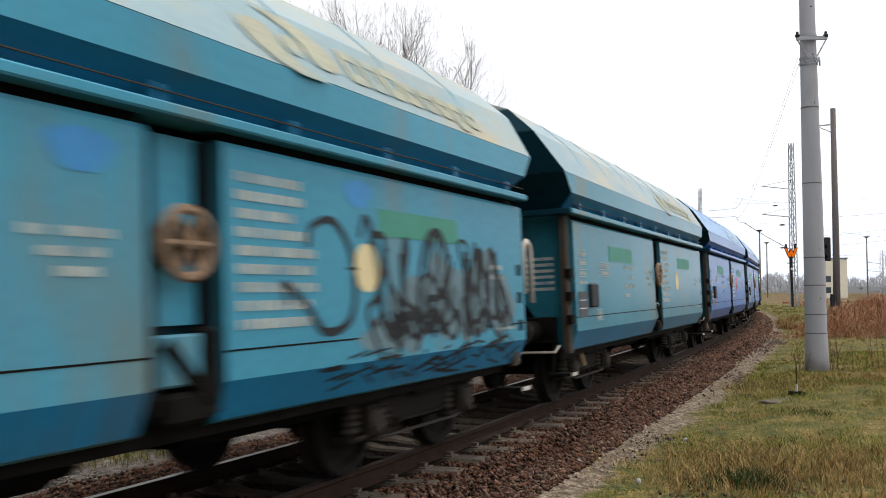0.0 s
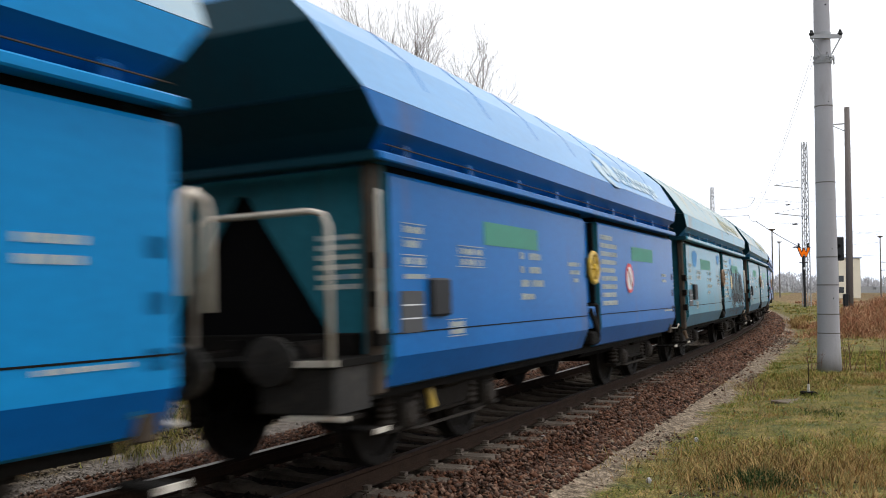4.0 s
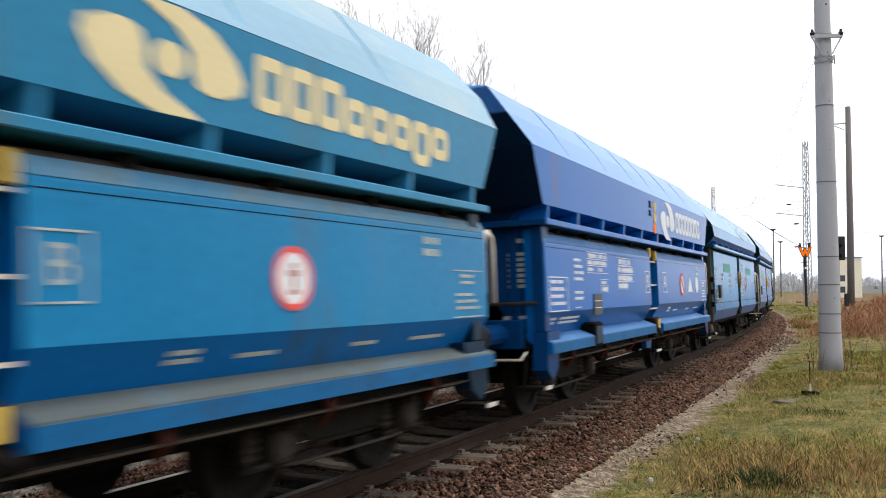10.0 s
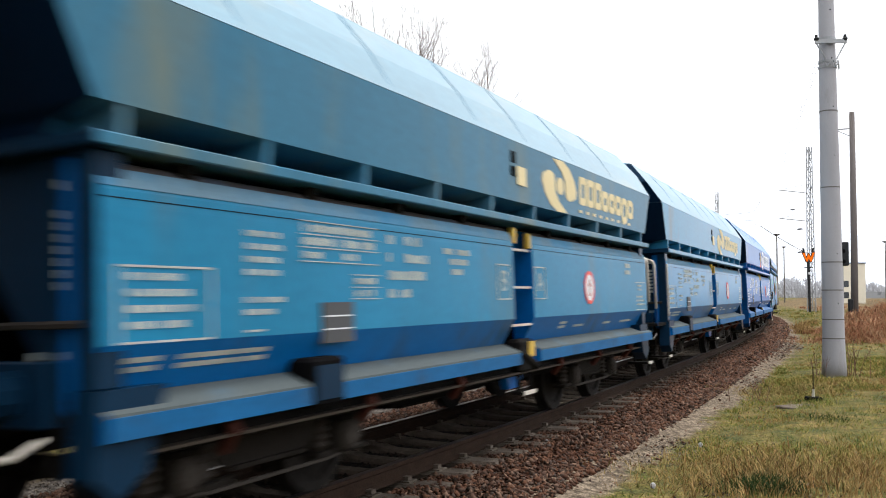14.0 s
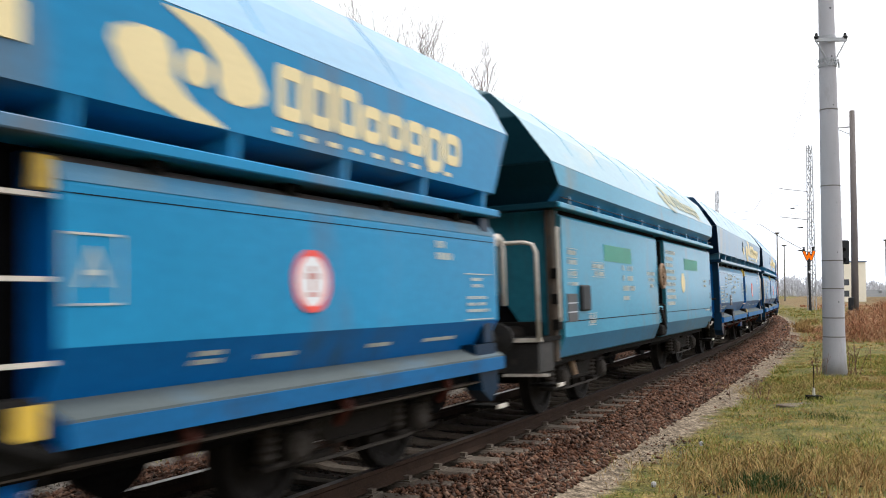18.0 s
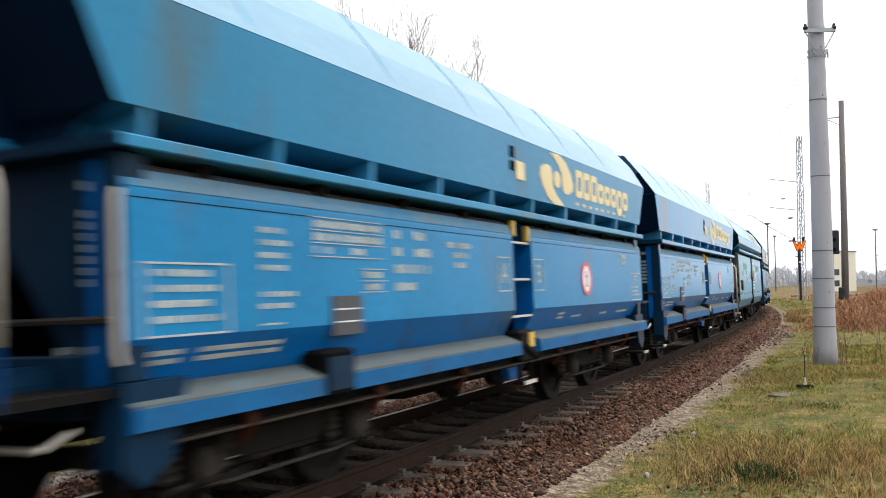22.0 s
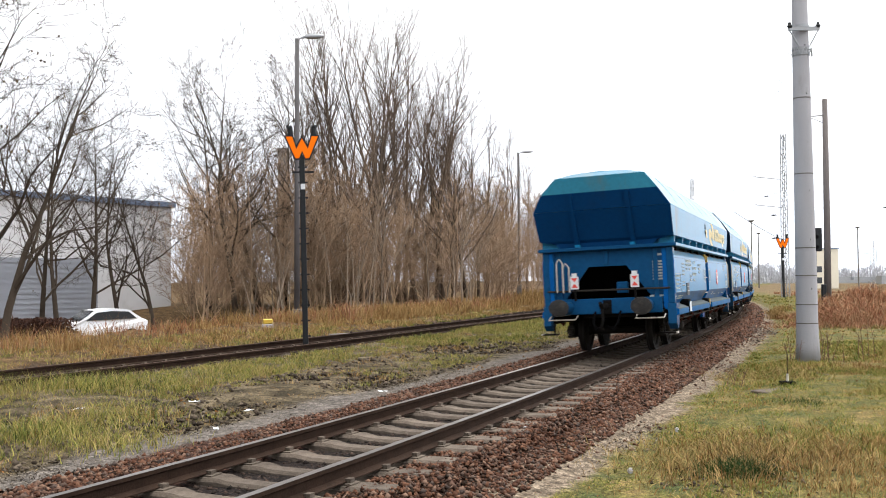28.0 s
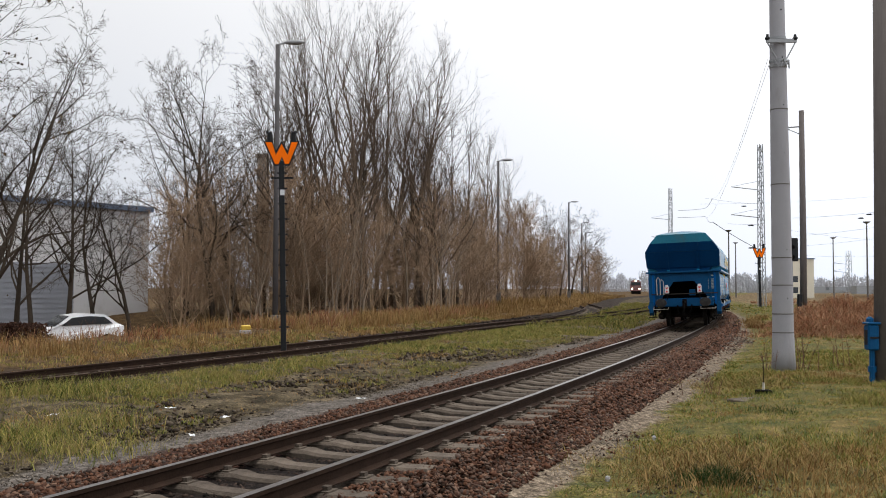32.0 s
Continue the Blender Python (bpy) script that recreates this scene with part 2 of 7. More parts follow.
# ---- geometry helpers ----
class Geo:
    """Collects vertices and faces of one mesh."""

    def __init__(self):
        self.v, self.f, self.mi = [], [], []

    def add(self, vs, fs, mi=0):
        k = len(self.v)
        self.v += [tuple(v) for v in vs]
        self.f += [tuple(i + k for i in f) for f in fs]
        self.mi += [mi] * len(fs)
        return self

    def box(self, x0, x1, y0, y1, z0, z1, mi=0, bev=0.0):
        if bev <= 0:
            return self.add([(x, y, z) for z in (z0, z1) for y in (y0, y1) for x in (x0, x1)],
                            [(0, 2, 3, 1), (4, 5, 7, 6), (0, 1, 5, 4), (2, 6, 7, 3), (0, 4, 6, 2), (1, 3, 7, 5)], mi)
        b, rings = bev, []
        for z, i in ((z0, b), (z0 + b, 0), (z1 - b, 0), (z1, b)):
            j = b if i == 0 else b * 1.6
            rings.append([(x0 + i, y0 + j, z), (x0 + j, y0 + i, z), (x1 - j, y0 + i, z), (x1 - i, y0 + j, z),
                          (x1 - i, y1 - j, z), (x1 - j, y1 - i, z), (x0 + j, y1 - i, z), (x0 + i, y1 - j, z)])
        return self.loft(rings, mi)

    def loft(self, rings, mi=0, caps=True, closed=True):
        n = len(rings[0])
        vs, fs = [v for r in rings for v in r], []
        for a in range(len(rings) - 1):
            for i in range(n if closed else n - 1):
                j = (i + 1) % n
                fs.append((a * n + i, a * n + j, (a + 1) * n + j, (a + 1) * n + i))
        if caps:
            fs += [tuple(range(n))[::-1], tuple(range((len(rings) - 1) * n, len(rings) * n))]
        return self.add(vs, fs, mi)

    def extrude_y(self, prof, y0, y1, mi=0):
        """A closed outline in x, z drawn out from y0 to y1."""
        return self.loft([[(x, y0, z) for x, z in prof], [(x, y1, z) for x, z in prof]], mi)

    def extrude_x(self, prof, x0, x1, mi=0):
        return self.loft([[(x0, y, z) for y, z in prof], [(x1, y, z) for y, z in prof]], mi)

    def tube(self, pts, r, n=6, mi=0, caps=True):
        pts = [Vector(p) for p in pts]
        rs = r if isinstance(r, (list, tuple)) else [r] * len(pts)
        rings, side = [], None
        for i, p in enumerate(pts):
            d = (pts[min(i + 1, len(pts) - 1)] - pts[max(i - 1, 0)]).normalized()
            if side is None:
                side = d.orthogonal().normalized()
            side = (side - d * side.dot(d)).normalized()
            up = d.cross(side)
            rings.append([p + (side * math.cos(a) + up * math.sin(a)) * rs[i] for a in (2 * math.pi * k / n for k in range(n))])
        return self.loft(rings, mi, caps)

    def mesh(self, name, *mats, smooth=False):
        me = bpy.data.meshes.new(name)
        me.from_pydata(self.v, [], self.f)
        for m in mats:
            me.materials.append(m)
        if len(mats) > 1:
            me.polygons.foreach_set("material_index", self.mi)
        if smooth:
            me.polygons.foreach_set("use_smooth", [True] * len(self.f))
        me.validate()
        return me


def part(name, geo, material, parent=None, label="", smooth=False, kind=""):
    mats = material if isinstance(material, tuple) else (material,)
    ob = new(name, geo.mesh(name, *mats, smooth=smooth) if isinstance(geo, Geo) else geo)
    if parent:
        ob.parent = parent
    return tagged(ob, label, kind=kind)


def thing(name, label, category, group="", m=None):
    ob = tagged(new(name), label, category, group)
    ob.empty_display_size = 0.3
    if m is not None:
        ob.matrix_basis = m
    return ob


# ---- the line of the track ----
KN = np.array([-40, -5, 10, 25, 40, 60, 80, 110, 150, 260.0])
KV = np.array([0.00285, 0.00282, 0.00252, 0.00150, 0.00255, 0.00246, 0.00206, 0.0003, -0.0016, -0.001])
HEAD, OFF, CANT = 0.42961, 4.974, 0.0574
SS = np.arange(-120, 300.01, 0.5)
_k = np.interp(SS, KN, KV)
_h = np.concatenate([[0], np.cumsum((_k[1:] + _k[:-1]) / 2 * 0.5)])
I0 = 240
TA = HEAD - (_h - _h[I0])
_x = np.concatenate([[0], np.cumsum((np.sin(TA)[1:] + np.sin(TA)[:-1]) / 4)])
_y = np.concatenate([[0], np.cumsum((np.cos(TA)[1:] + np.cos(TA)[:-1]) / 4)])
TX = _x - _x[I0] - math.cos(HEAD) * OFF
TY = _y - _y[I0] + math.sin(HEAD) * OFF


def at(s, lat=0.0, z=0.0):
    """World point at s metres along the main track, lat metres to its left."""
    a = np.interp(s, SS, TA)
    return Vector((np.interp(s, SS, TX) - math.cos(a) * lat, np.interp(s, SS, TY) + math.sin(a) * lat, z))


def heading(s):
    return -float(np.interp(s, SS, TA))


def place(s, lat=0.0, z=0.0, turn=0.0):
    return Matrix.Translation(at(s, lat, z)) @ Matrix.Rotation(heading(s) + turn, 4, "Z")


def gz(lat, s=0.0):
    """Height of the ground beside the main track."""
    base = np.interp(lat, [-30, -8, -5, -3.6, -2.9, -2.15, -1.4, -0.85, -0.7, 0.7, 0.85, 1.4, 2.2, 3.2, 4.2, 7.6, 8.3, 10.3, 11.4, 15, 18, 26],
                     [-0.3, -0.26, -0.3, -0.34, -0.42, -0.4, -0.183, -0.21, -0.27, -0.27, -0.24, -0.2, -0.3, -0.33, -0.28, -0.2, -0.26, -0.26, -0.16, 0.0, 0.05, 0.0])
    dip = np.interp(lat, [16, 20], [0, 1]) * np.interp(s, [38, 52], [1, 0])
    return base - 1.3 * dip


def wander(x, y, k):
    return noise.noise(Vector((x * k, y * k, 3.7)))

# ---- ground ----
def turf_in(s):
    """How far the turf creeps over the path at the near end."""
    return float(np.interp(s, [8, 20], [0.32, 0.0]))


def ground():
    ss = np.concatenate([np.arange(-120, -12, 6), np.arange(-12, 45, 0.4), np.arange(45, 110, 2.5), np.arange(110, 300.1, 8)])
    ll = np.concatenate([np.arange(-160, -30, 15), np.arange(-30, -9, 1.5), np.arange(-9, -2.3, 0.2), np.arange(-2.3, 2.35, 0.1), np.arange(2.35, 12, 0.2), np.arange(12, 32, 1.0), np.arange(32, 200, 14)])
    vs, la, sa = [], [], []
    for s in ss:
        for l in ll:
            z = float(gz(l, s))
            p = at(s, l)
            rough = 0.0 if abs(l) < 2 else 0.03 if abs(l) < 2.9 else 0.06 if l < 12 else 0.12
            z += rough * (wander(p.x, p.y, 0.45) + 0.5 * wander(p.x, p.y, 1.6))
            vs.append((p.x, p.y, z))
            la.append(l - turf_in(s) * math.exp(-((l + 2.4) / 0.4) ** 2)), sa.append(s)
    nl, ns = len(ll), len(ss)
    fs = [(i * nl + j, (i + 1) * nl + j, (i + 1) * nl + j + 1, i * nl + j + 1) for i in range(ns - 1) for j in range(nl - 1)]
    rim = [j for j in range(nl)] + [i * nl + nl - 1 for i in range(1, ns)] + [(ns - 1) * nl + j for j in range(nl - 2, -1, -1)] + [i * nl for i in range(ns - 2, 0, -1)]
    k = len(vs)
    c = at(80)
    for i in rim:
        d = Vector((vs[i][0] - c.x, vs[i][1] - c.y)).normalized() * 3500
        vs.append((c.x + d.x, c.y + d.y, -0.4))
        la.append(la[i]), sa.append(sa[i])
    n = len(rim)
    fs += [(rim[a], rim[(a + 1) % n], k + (a + 1) % n, k + a) for a in range(n)]
    me = bpy.data.meshes.new("ground")
    me.from_pydata(vs, [], fs)
    me.attributes.new("lat", "FLOAT", "POINT").data.foreach_set("value", la)
    me.polygons.foreach_set("use_smooth", [True] * len(fs))
    if me.polygons[0].normal.z < 0:
        me.flip_normals()
    m = bpy.data.materials.new("track_side_soil")
    m.use_nodes = True
    nn, l = m.node_tree.nodes, m.node_tree.links
    b = nn["Principled BSDF"]
    b.inputs["Roughness"].default_value = 0.95
    b.inputs["Specular IOR Level"].default_value = 0.06
    at_ = nn.new("ShaderNodeAttribute")
    at_.attribute_name = "lat"
    co = nn.new("ShaderNodeTexCoord")

    def nz(sc, det=6):
        t = nn.new("ShaderNodeTexNoise")
        t.inputs["Scale"].default_value, t.inputs["Detail"].default_value = sc, det
        l.new(co.outputs["Object"], t.inputs[0])
        return t.outputs[0]

    def mth(op, a, bb):
        t = nn.new("ShaderNodeMath")
        t.operation = op
        for i, x in enumerate((a, bb)):
            if isinstance(x, (int, float)):
                t.inputs[i].default_value = x
            else:
                l.new(x, t.inputs[i])
        return t.outputs[0]

    def rmp(src, stops):
        t = nn.new("ShaderNodeValToRGB")
        e = t.color_ramp.elements
        for i, (x, cc) in enumerate(stops):
            q = e[0] if i == 0 else e[-1] if i == len(stops) - 1 else e.new(x)
            q.position, q.color = x, (*cc, 1)
        l.new(src, t.inputs[0])
        return t.outputs[0]

    def mix(f, a, bb):
        t = nn.new("ShaderNodeMix")
        t.data_type = "RGBA"
        l.new(f, t.inputs[0])
        l.new(a, t.inputs[6])
        l.new(bb, t.inputs[7])
        return t.outputs[2]

    edge = mth("MULTIPLY", mth("SUBTRACT", nz(0.9), 0.5), 1.1)
    edge2 = mth("MULTIPLY", mth("SUBTRACT", nz(4.0), 0.5), 0.5)
    lat = mth("ADD", mth("ADD", at_.outputs["Fac"], edge), edge2)
    lat_t = mth("ADD", at_.outputs["Fac"], edge2)
    ballast = rmp(nz(28, 3), [(0.3, (0.010, 0.006, 0.005)), (0.55, (0.040, 0.019, 0.013)), (0.75, (0.09, 0.044, 0.030))])
    # bed between the rails: dark stone, darkened further for shade under the train
    bed_dark = rmp(nz(24, 3), [(0.3, (0.006, 0.005, 0.005)), (0.55, (0.013, 0.010, 0.009)), (0.75, (0.035, 0.025, 0.02))])
    sand = rmp(nz(7), [(0.3, (0.078, 0.060, 0.043)), (0.7, (0.175, 0.14, 0.104))])
    cinder = rmp(nz(6), [(0.3, (0.050, 0.044, 0.038)), (0.7, (0.125, 0.110, 0.098))])
    grass = rmp(nz(2.2), [(0.32, (0.046, 0.055, 0.021)), (0.5, (0.085, 0.075, 0.024)), (0.68, (0.15, 0.108, 0.045))])
    grass_l = rmp(nz(2.4), [(0.32, (0.022, 0.018, 0.011)), (0.5, (0.06, 0.047, 0.028)), (0.7, (0.125, 0.10, 0.066))])
    dry = rmp(nz(2.0), [(0.3, (0.035, 0.022, 0.011)), (0.7, (0.11, 0.07, 0.033))])
    soil = rmp(nz(7), [(0.3, (0.010, 0.008, 0.007)), (0.7, (0.040, 0.030, 0.023))])

    def step(src, x, w):
        t = nn.new("ShaderNodeMapRange")
        t.interpolation_type = "SMOOTHSTEP"
        t.inputs[1].default_value, t.inputs[2].default_value = x - w, x + w
        l.new(src, t.inputs[0])
        return t.outputs[0]

    col = mix(step(lat, -2.5, 0.12), grass, sand)
    col = mix(step(lat_t, -1.8, 0.18), col, ballast)
    col = mix(step(lat_t, -0.8, 0.08), col, bed_dark)
    col = mix(step(lat_t, 0.8, 0.08), col, ballast)
    col = mix(step(lat_t, 2.25, 0.15), col, cinder)
    col = mix(step(lat, 3.0, 0.22), col, grass_l)
    col = mix(step(lat_t, 7.95, 0.25), col, soil)
    col = mix(step(lat, 11.2, 0.5), col, dry)
    far_r = rmp(nz(0.5), [(0.3, (0.075, 0.05, 0.03)), (0.55, (0.12, 0.085, 0.045)), (0.75, (0.11, 0.1, 0.045))])
    col = mix(step(lat, -7.8, 0.6), far_r, col)
    for sc, lo, hi in ((14, 0.5, 1.5), (48, 0.3, 1.75)):
        mr = nn.new("ShaderNodeMapRange")
        mr.inputs[1].default_value, mr.inputs[2].default_value, mr.inputs[3].default_value, mr.inputs[4].default_value = 0.3, 0.7, lo, hi
        l.new(nz(sc, 4), mr.inputs[0])
        mu = nn.new("ShaderNodeMix")
        mu.data_type, mu.blend_type = "RGBA", "MULTIPLY"
        mu.inputs[0].default_value = 1.0
        l.new(col, mu.inputs[6])
        l.new(mr.outputs[0], mu.inputs[7])
        col = mu.outputs[2]
    l.new(col, b.inputs["Base Color"])
    bp = nn.new("ShaderNodeBump")
    bp.inputs["Strength"].default_value, bp.inputs["Distance"].default_value = 0.8, 0.05
    l.new(nz(22, 4), bp.inputs["Height"])
    l.new(bp.outputs[0], b.inputs["Normal"])
    me.materials.append(m)
    return tagged(new("ground", me), "trackside ground of ballast, sandy path and autumn grass", "ground", kind="structure")


ground()


# ---- tracks ----
RAIL_PROF = [(-0.036, 0), (0.036, 0), (0.036, -0.035), (0.009, -0.05), (0.009, -0.125), (0.07, -0.15), (0.07, -0.16),
             (-0.07, -0.16), (-0.07, -0.15), (-0.009, -0.125), (-0.009, -0.05), (-0.036, -0.035)]


def rail(parent, path, top, label):
    """path: (point, heading) pairs at the rail head's centre."""
    g = Geo()
    rings = []
    for p, a in path:
        r = Vector((math.cos(a), math.sin(a), 0))
        rings.append([p + r * x + Vector((0, 0, z)) for x, z in RAIL_PROF])
    g.loft(rings)
    ob = part("rail", g, (RAILSIDE, top), parent, label)
    n = len(RAIL_PROF)
    for i in range(len(rings) - 1):
        ob.data.polygons[i * n].material_index = 1
    return ob


def sleeper_mesh(name):
    g = Geo()
    rings = []
    for x, h in ((-1.3, -0.04), (-1.27, -0.005), (-1.0, 0.0), (-0.5, 0.0), (-0.34, -0.03), (0, -0.045), (0.34, -0.03), (0.5, 0.0), (1.0, 0.0), (1.27, -0.005), (1.3, -0.04)):
        w = 0.14 if abs(x) > 0.4 else 0.115
        rings.append([(x, -w, -0.2), (x, -w, h - 0.03), (x, -w + 0.03, h), (x, w - 0.03, h), (x, w, h - 0.03), (x, w, -0.2)])
    g.loft(rings)
    for sx in (-0.7525, 0.7525):
        g.box(sx - 0.17, sx + 0.17, -0.08, 0.08, 0.0, 0.014)
        for d in (-0.105, 0.105):
            g.box(sx + d - 0.03, sx + d + 0.03, -0.035, 0.035, 0.01, 0.05)
    return g.mesh(name, SLEEPER_M)


def main_track():
    t = tagged(new("railway_track"), "single railway track with worn rails on grey sleepers", "railway track", kind="structure")
    for side, dz in ((0.7525, -CANT / 2), (-0.7525, CANT / 2)):
        rail(t, [(at(s, side, dz), heading(s)) for s in np.arange(-110, 290, 1.5)], RAILTOP, "rusty rail with polished running surface")
    me = sleeper_mesh("sleeper")
    tilt = Matrix.Rotation(-CANT / 1.505, 4, "Y")
    rnd = random.Random(5)
    rest = Geo()
    for i, s in enumerate(np.arange(-60, 180, 0.63)):
        m = place(s, rnd.uniform(-0.03, 0.03), -0.175 + rnd.uniform(-0.012, 0.008), radians(rnd.uniform(-1.5, 1.5))) @ tilt
        if -6 < s < 62:
            ob = new("sleeper", me)
            ob.parent, ob.matrix_basis = t, m
        else:
            rest.add([m @ v.co for v in me.vertices], [tuple(p.vertices) for p in me.polygons])
    part("far_sleepers", rest, SLEEPER_M, t, "weathered sleepers farther along the track", kind="stuff")


main_track()


def left_lat(s):
    return float(np.interp(s, [-60, 0, 14, 32, 42, 50, 58, 66, 80, 110], [9.6, 9.35, 9.05, 8.75, 8.3, 7.4, 6.4, 5.6, 4.3, 3.0]))


def siding(name, label, pts):
    t = tagged(new(name), label, "railway track", kind="structure")
    path = []
    for i, p in enumerate(pts):
        d = pts[min(i + 1, len(pts) - 1)] - pts[max(i - 1, 0)]
        path.append((p, math.atan2(d.y, d.x) - math.pi / 2))
    for side in (-0.7525, 0.7525):
        rail(t, [(p + Vector((math.cos(a) * side, math.sin(a) * side, 0)), a) for p, a in path], RAILTOP_DULL, "dull rusty siding rail")
    me = sleeper_mesh("siding_sleeper")
    g, acc = Geo(), 0.0
    for i in range(len(path) - 1):
        (p, a), (q, _) = path[i], path[i + 1]
        d = (q - p).length
        while acc < d:
            m = Matrix.Translation(p.lerp(q, acc / d) - Vector((0, 0, 0.185))) @ Matrix.Rotation(a, 4, "Z")
            g.add([m @ v.co for v in me.vertices], [tuple(f.vertices) for f in me.polygons])
            acc += 0.66
        acc -= d
    part("sleepers", g, SLEEPER_M, t, "sunken earth-covered siding sleepers", kind="stuff")


siding("siding_track", "rusty little-used siding track in grass", [at(s, left_lat(s), -0.05) for s in np.arange(-60, 105, 1.5)])
siding("yard_track", "rusty yard track curving away from the siding",
       [at(s, left_lat(s) + float(np.interp(s, [38, 50, 60, 75, 100, 140, 200], [0.0, 0.5, 1.7, 4.0, 8.5, 14.0, 24.0])), -0.055) for s in np.arange(38, 200, 2.0)])


# ---- hopper wagons ----
def rings_rect(levels):
    return [[(-w, -l, z), (w, -l, z), (w, l, z), (-w, l, z)] for w, l, z in levels]


def bars(rows, x, material, parent, name="marking", label=""):
    g = Geo()
    for y0, y1, z0, z1 in rows:
        g.box(x - 0.003, x + 0.003, y0, y1, z0, z1)
    return part(name, g, material, parent, label, kind="stuff" if len(rows) > 1 else "")


def text_rows(y0, y1, z0, z1, rows, rnd, fill=0.46):
    """Unreadable lettering: lines of short bars."""
    out, h = [], (z1 - z0) / rows
    for r in range(rows):
        z = z1 - (r + 1) * h
        y, end = y0, y1 - rnd.uniform(0, 0.3) * (y1 - y0)
        while y < end - 0.02:
            w = rnd.uniform(0.02, 0.09)
            out.append((y, min(y + w, end), z + h * (1 - fill), z + h))
            y += w + rnd.uniform(0.014, 0.035)
    return out


def table(y0, y1, zs, rnd, h, rule=True):
    """Lines of worn characters at the given heights, ruled above and below."""
    out = []
    for z in zs:
        if rule:
            out.append((y0 - 0.03, y1 + 0.03, z + h + 0.014, z + h + 0.021))
        y = y0
        while y < y1 - 0.02:
            w = rnd.uniform(0.35, 0.8) * h
            if rnd.random() > 0.12:
                out.append((y, min(y + w, y1), z, z + h * rnd.uniform(0.85, 1.0)))
            y += w + 0.28 * h
    if rule:
        out.append((y0 - 0.03, y1 + 0.03, zs[-1] - 0.02, zs[-1] - 0.013))
    return out


def outline(y0, y1, z0, z1, t=0.012):
    return [(y0, y1, z0, z0 + t), (y0, y1, z1 - t, z1), (y0, y0 + t, z0, z1), (y1 - t, y1, z0, z1)]


def disc(parent, name, x, y, z, r, material, label="", t=0.004, hole=0.0, n=24):
    g = Geo()
    ring = lambda rr, xx: [(xx, y + rr * math.cos(a), z + rr * math.sin(a)) for a in (2 * math.pi * k / n for k in range(n))]
    if hole:
        g.loft([ring(hole, x - t), ring(hole, x + t), ring(r, x + t), ring(r, x - t), ring(hole, x - t)], caps=False)
    else:
        g.loft([ring(r, x - t), ring(r, x + t)])
    return part(name, g, material, parent, label)


def forbid_sign(parent, x, y, z, r, slash=False):
    d = disc(parent, "warning_disc", x, y, z, r * 0.86, WHITE, "white round warning disc with red ring")
    disc(d, "red_ring", x + 0.002, y, z, r, RED, "", 0.005, r * 0.8)
    g = Geo()
    if slash:
        c, s_ = math.cos(radians(50)) * r * 0.8, math.sin(radians(50)) * r * 0.8
        part("red_slash", g.tube([(x + 0.005, y - c, z + s_), (x + 0.005, y + c, z - s_)], 0.018, 4), FADED_R, d, "faded red slash")
        return
    for a, b, zz, hh in ((-0.12, 0.12, 0.38, 0.1), (-0.3, 0.3, 0.16, 0.1), (-0.1, 0.1, -0.1, 0.22), (-0.26, 0.26, -0.42, 0.08)):
        g.box(x + 0.004, x + 0.006, y + a * r, y + b * r, z + (zz - hh) * r, z + (zz + hh) * r)
    part("red_figure", g, FADED_R, d, "faded red warning figure")


FADED_R = mat("faded_red_print", (0.42, 0.2, 0.18), 0.6, 0, 0.2, 6, 40)


def letter(parent, ch, x, y, z, size, ink):
    cu = bpy.data.curves.new("letter", "FONT")
    cu.body, cu.size, cu.extrude, cu.align_x, cu.align_y = ch, size, 0.002, "CENTER", "CENTER"
    cu.materials.append(ink)
    ob = new("letter", cu)
    ob.parent = parent
    ob.matrix_basis = Matrix.Translation((x, y, z)) @ Euler((radians(90), 0, radians(90))).to_matrix().to_4x4()


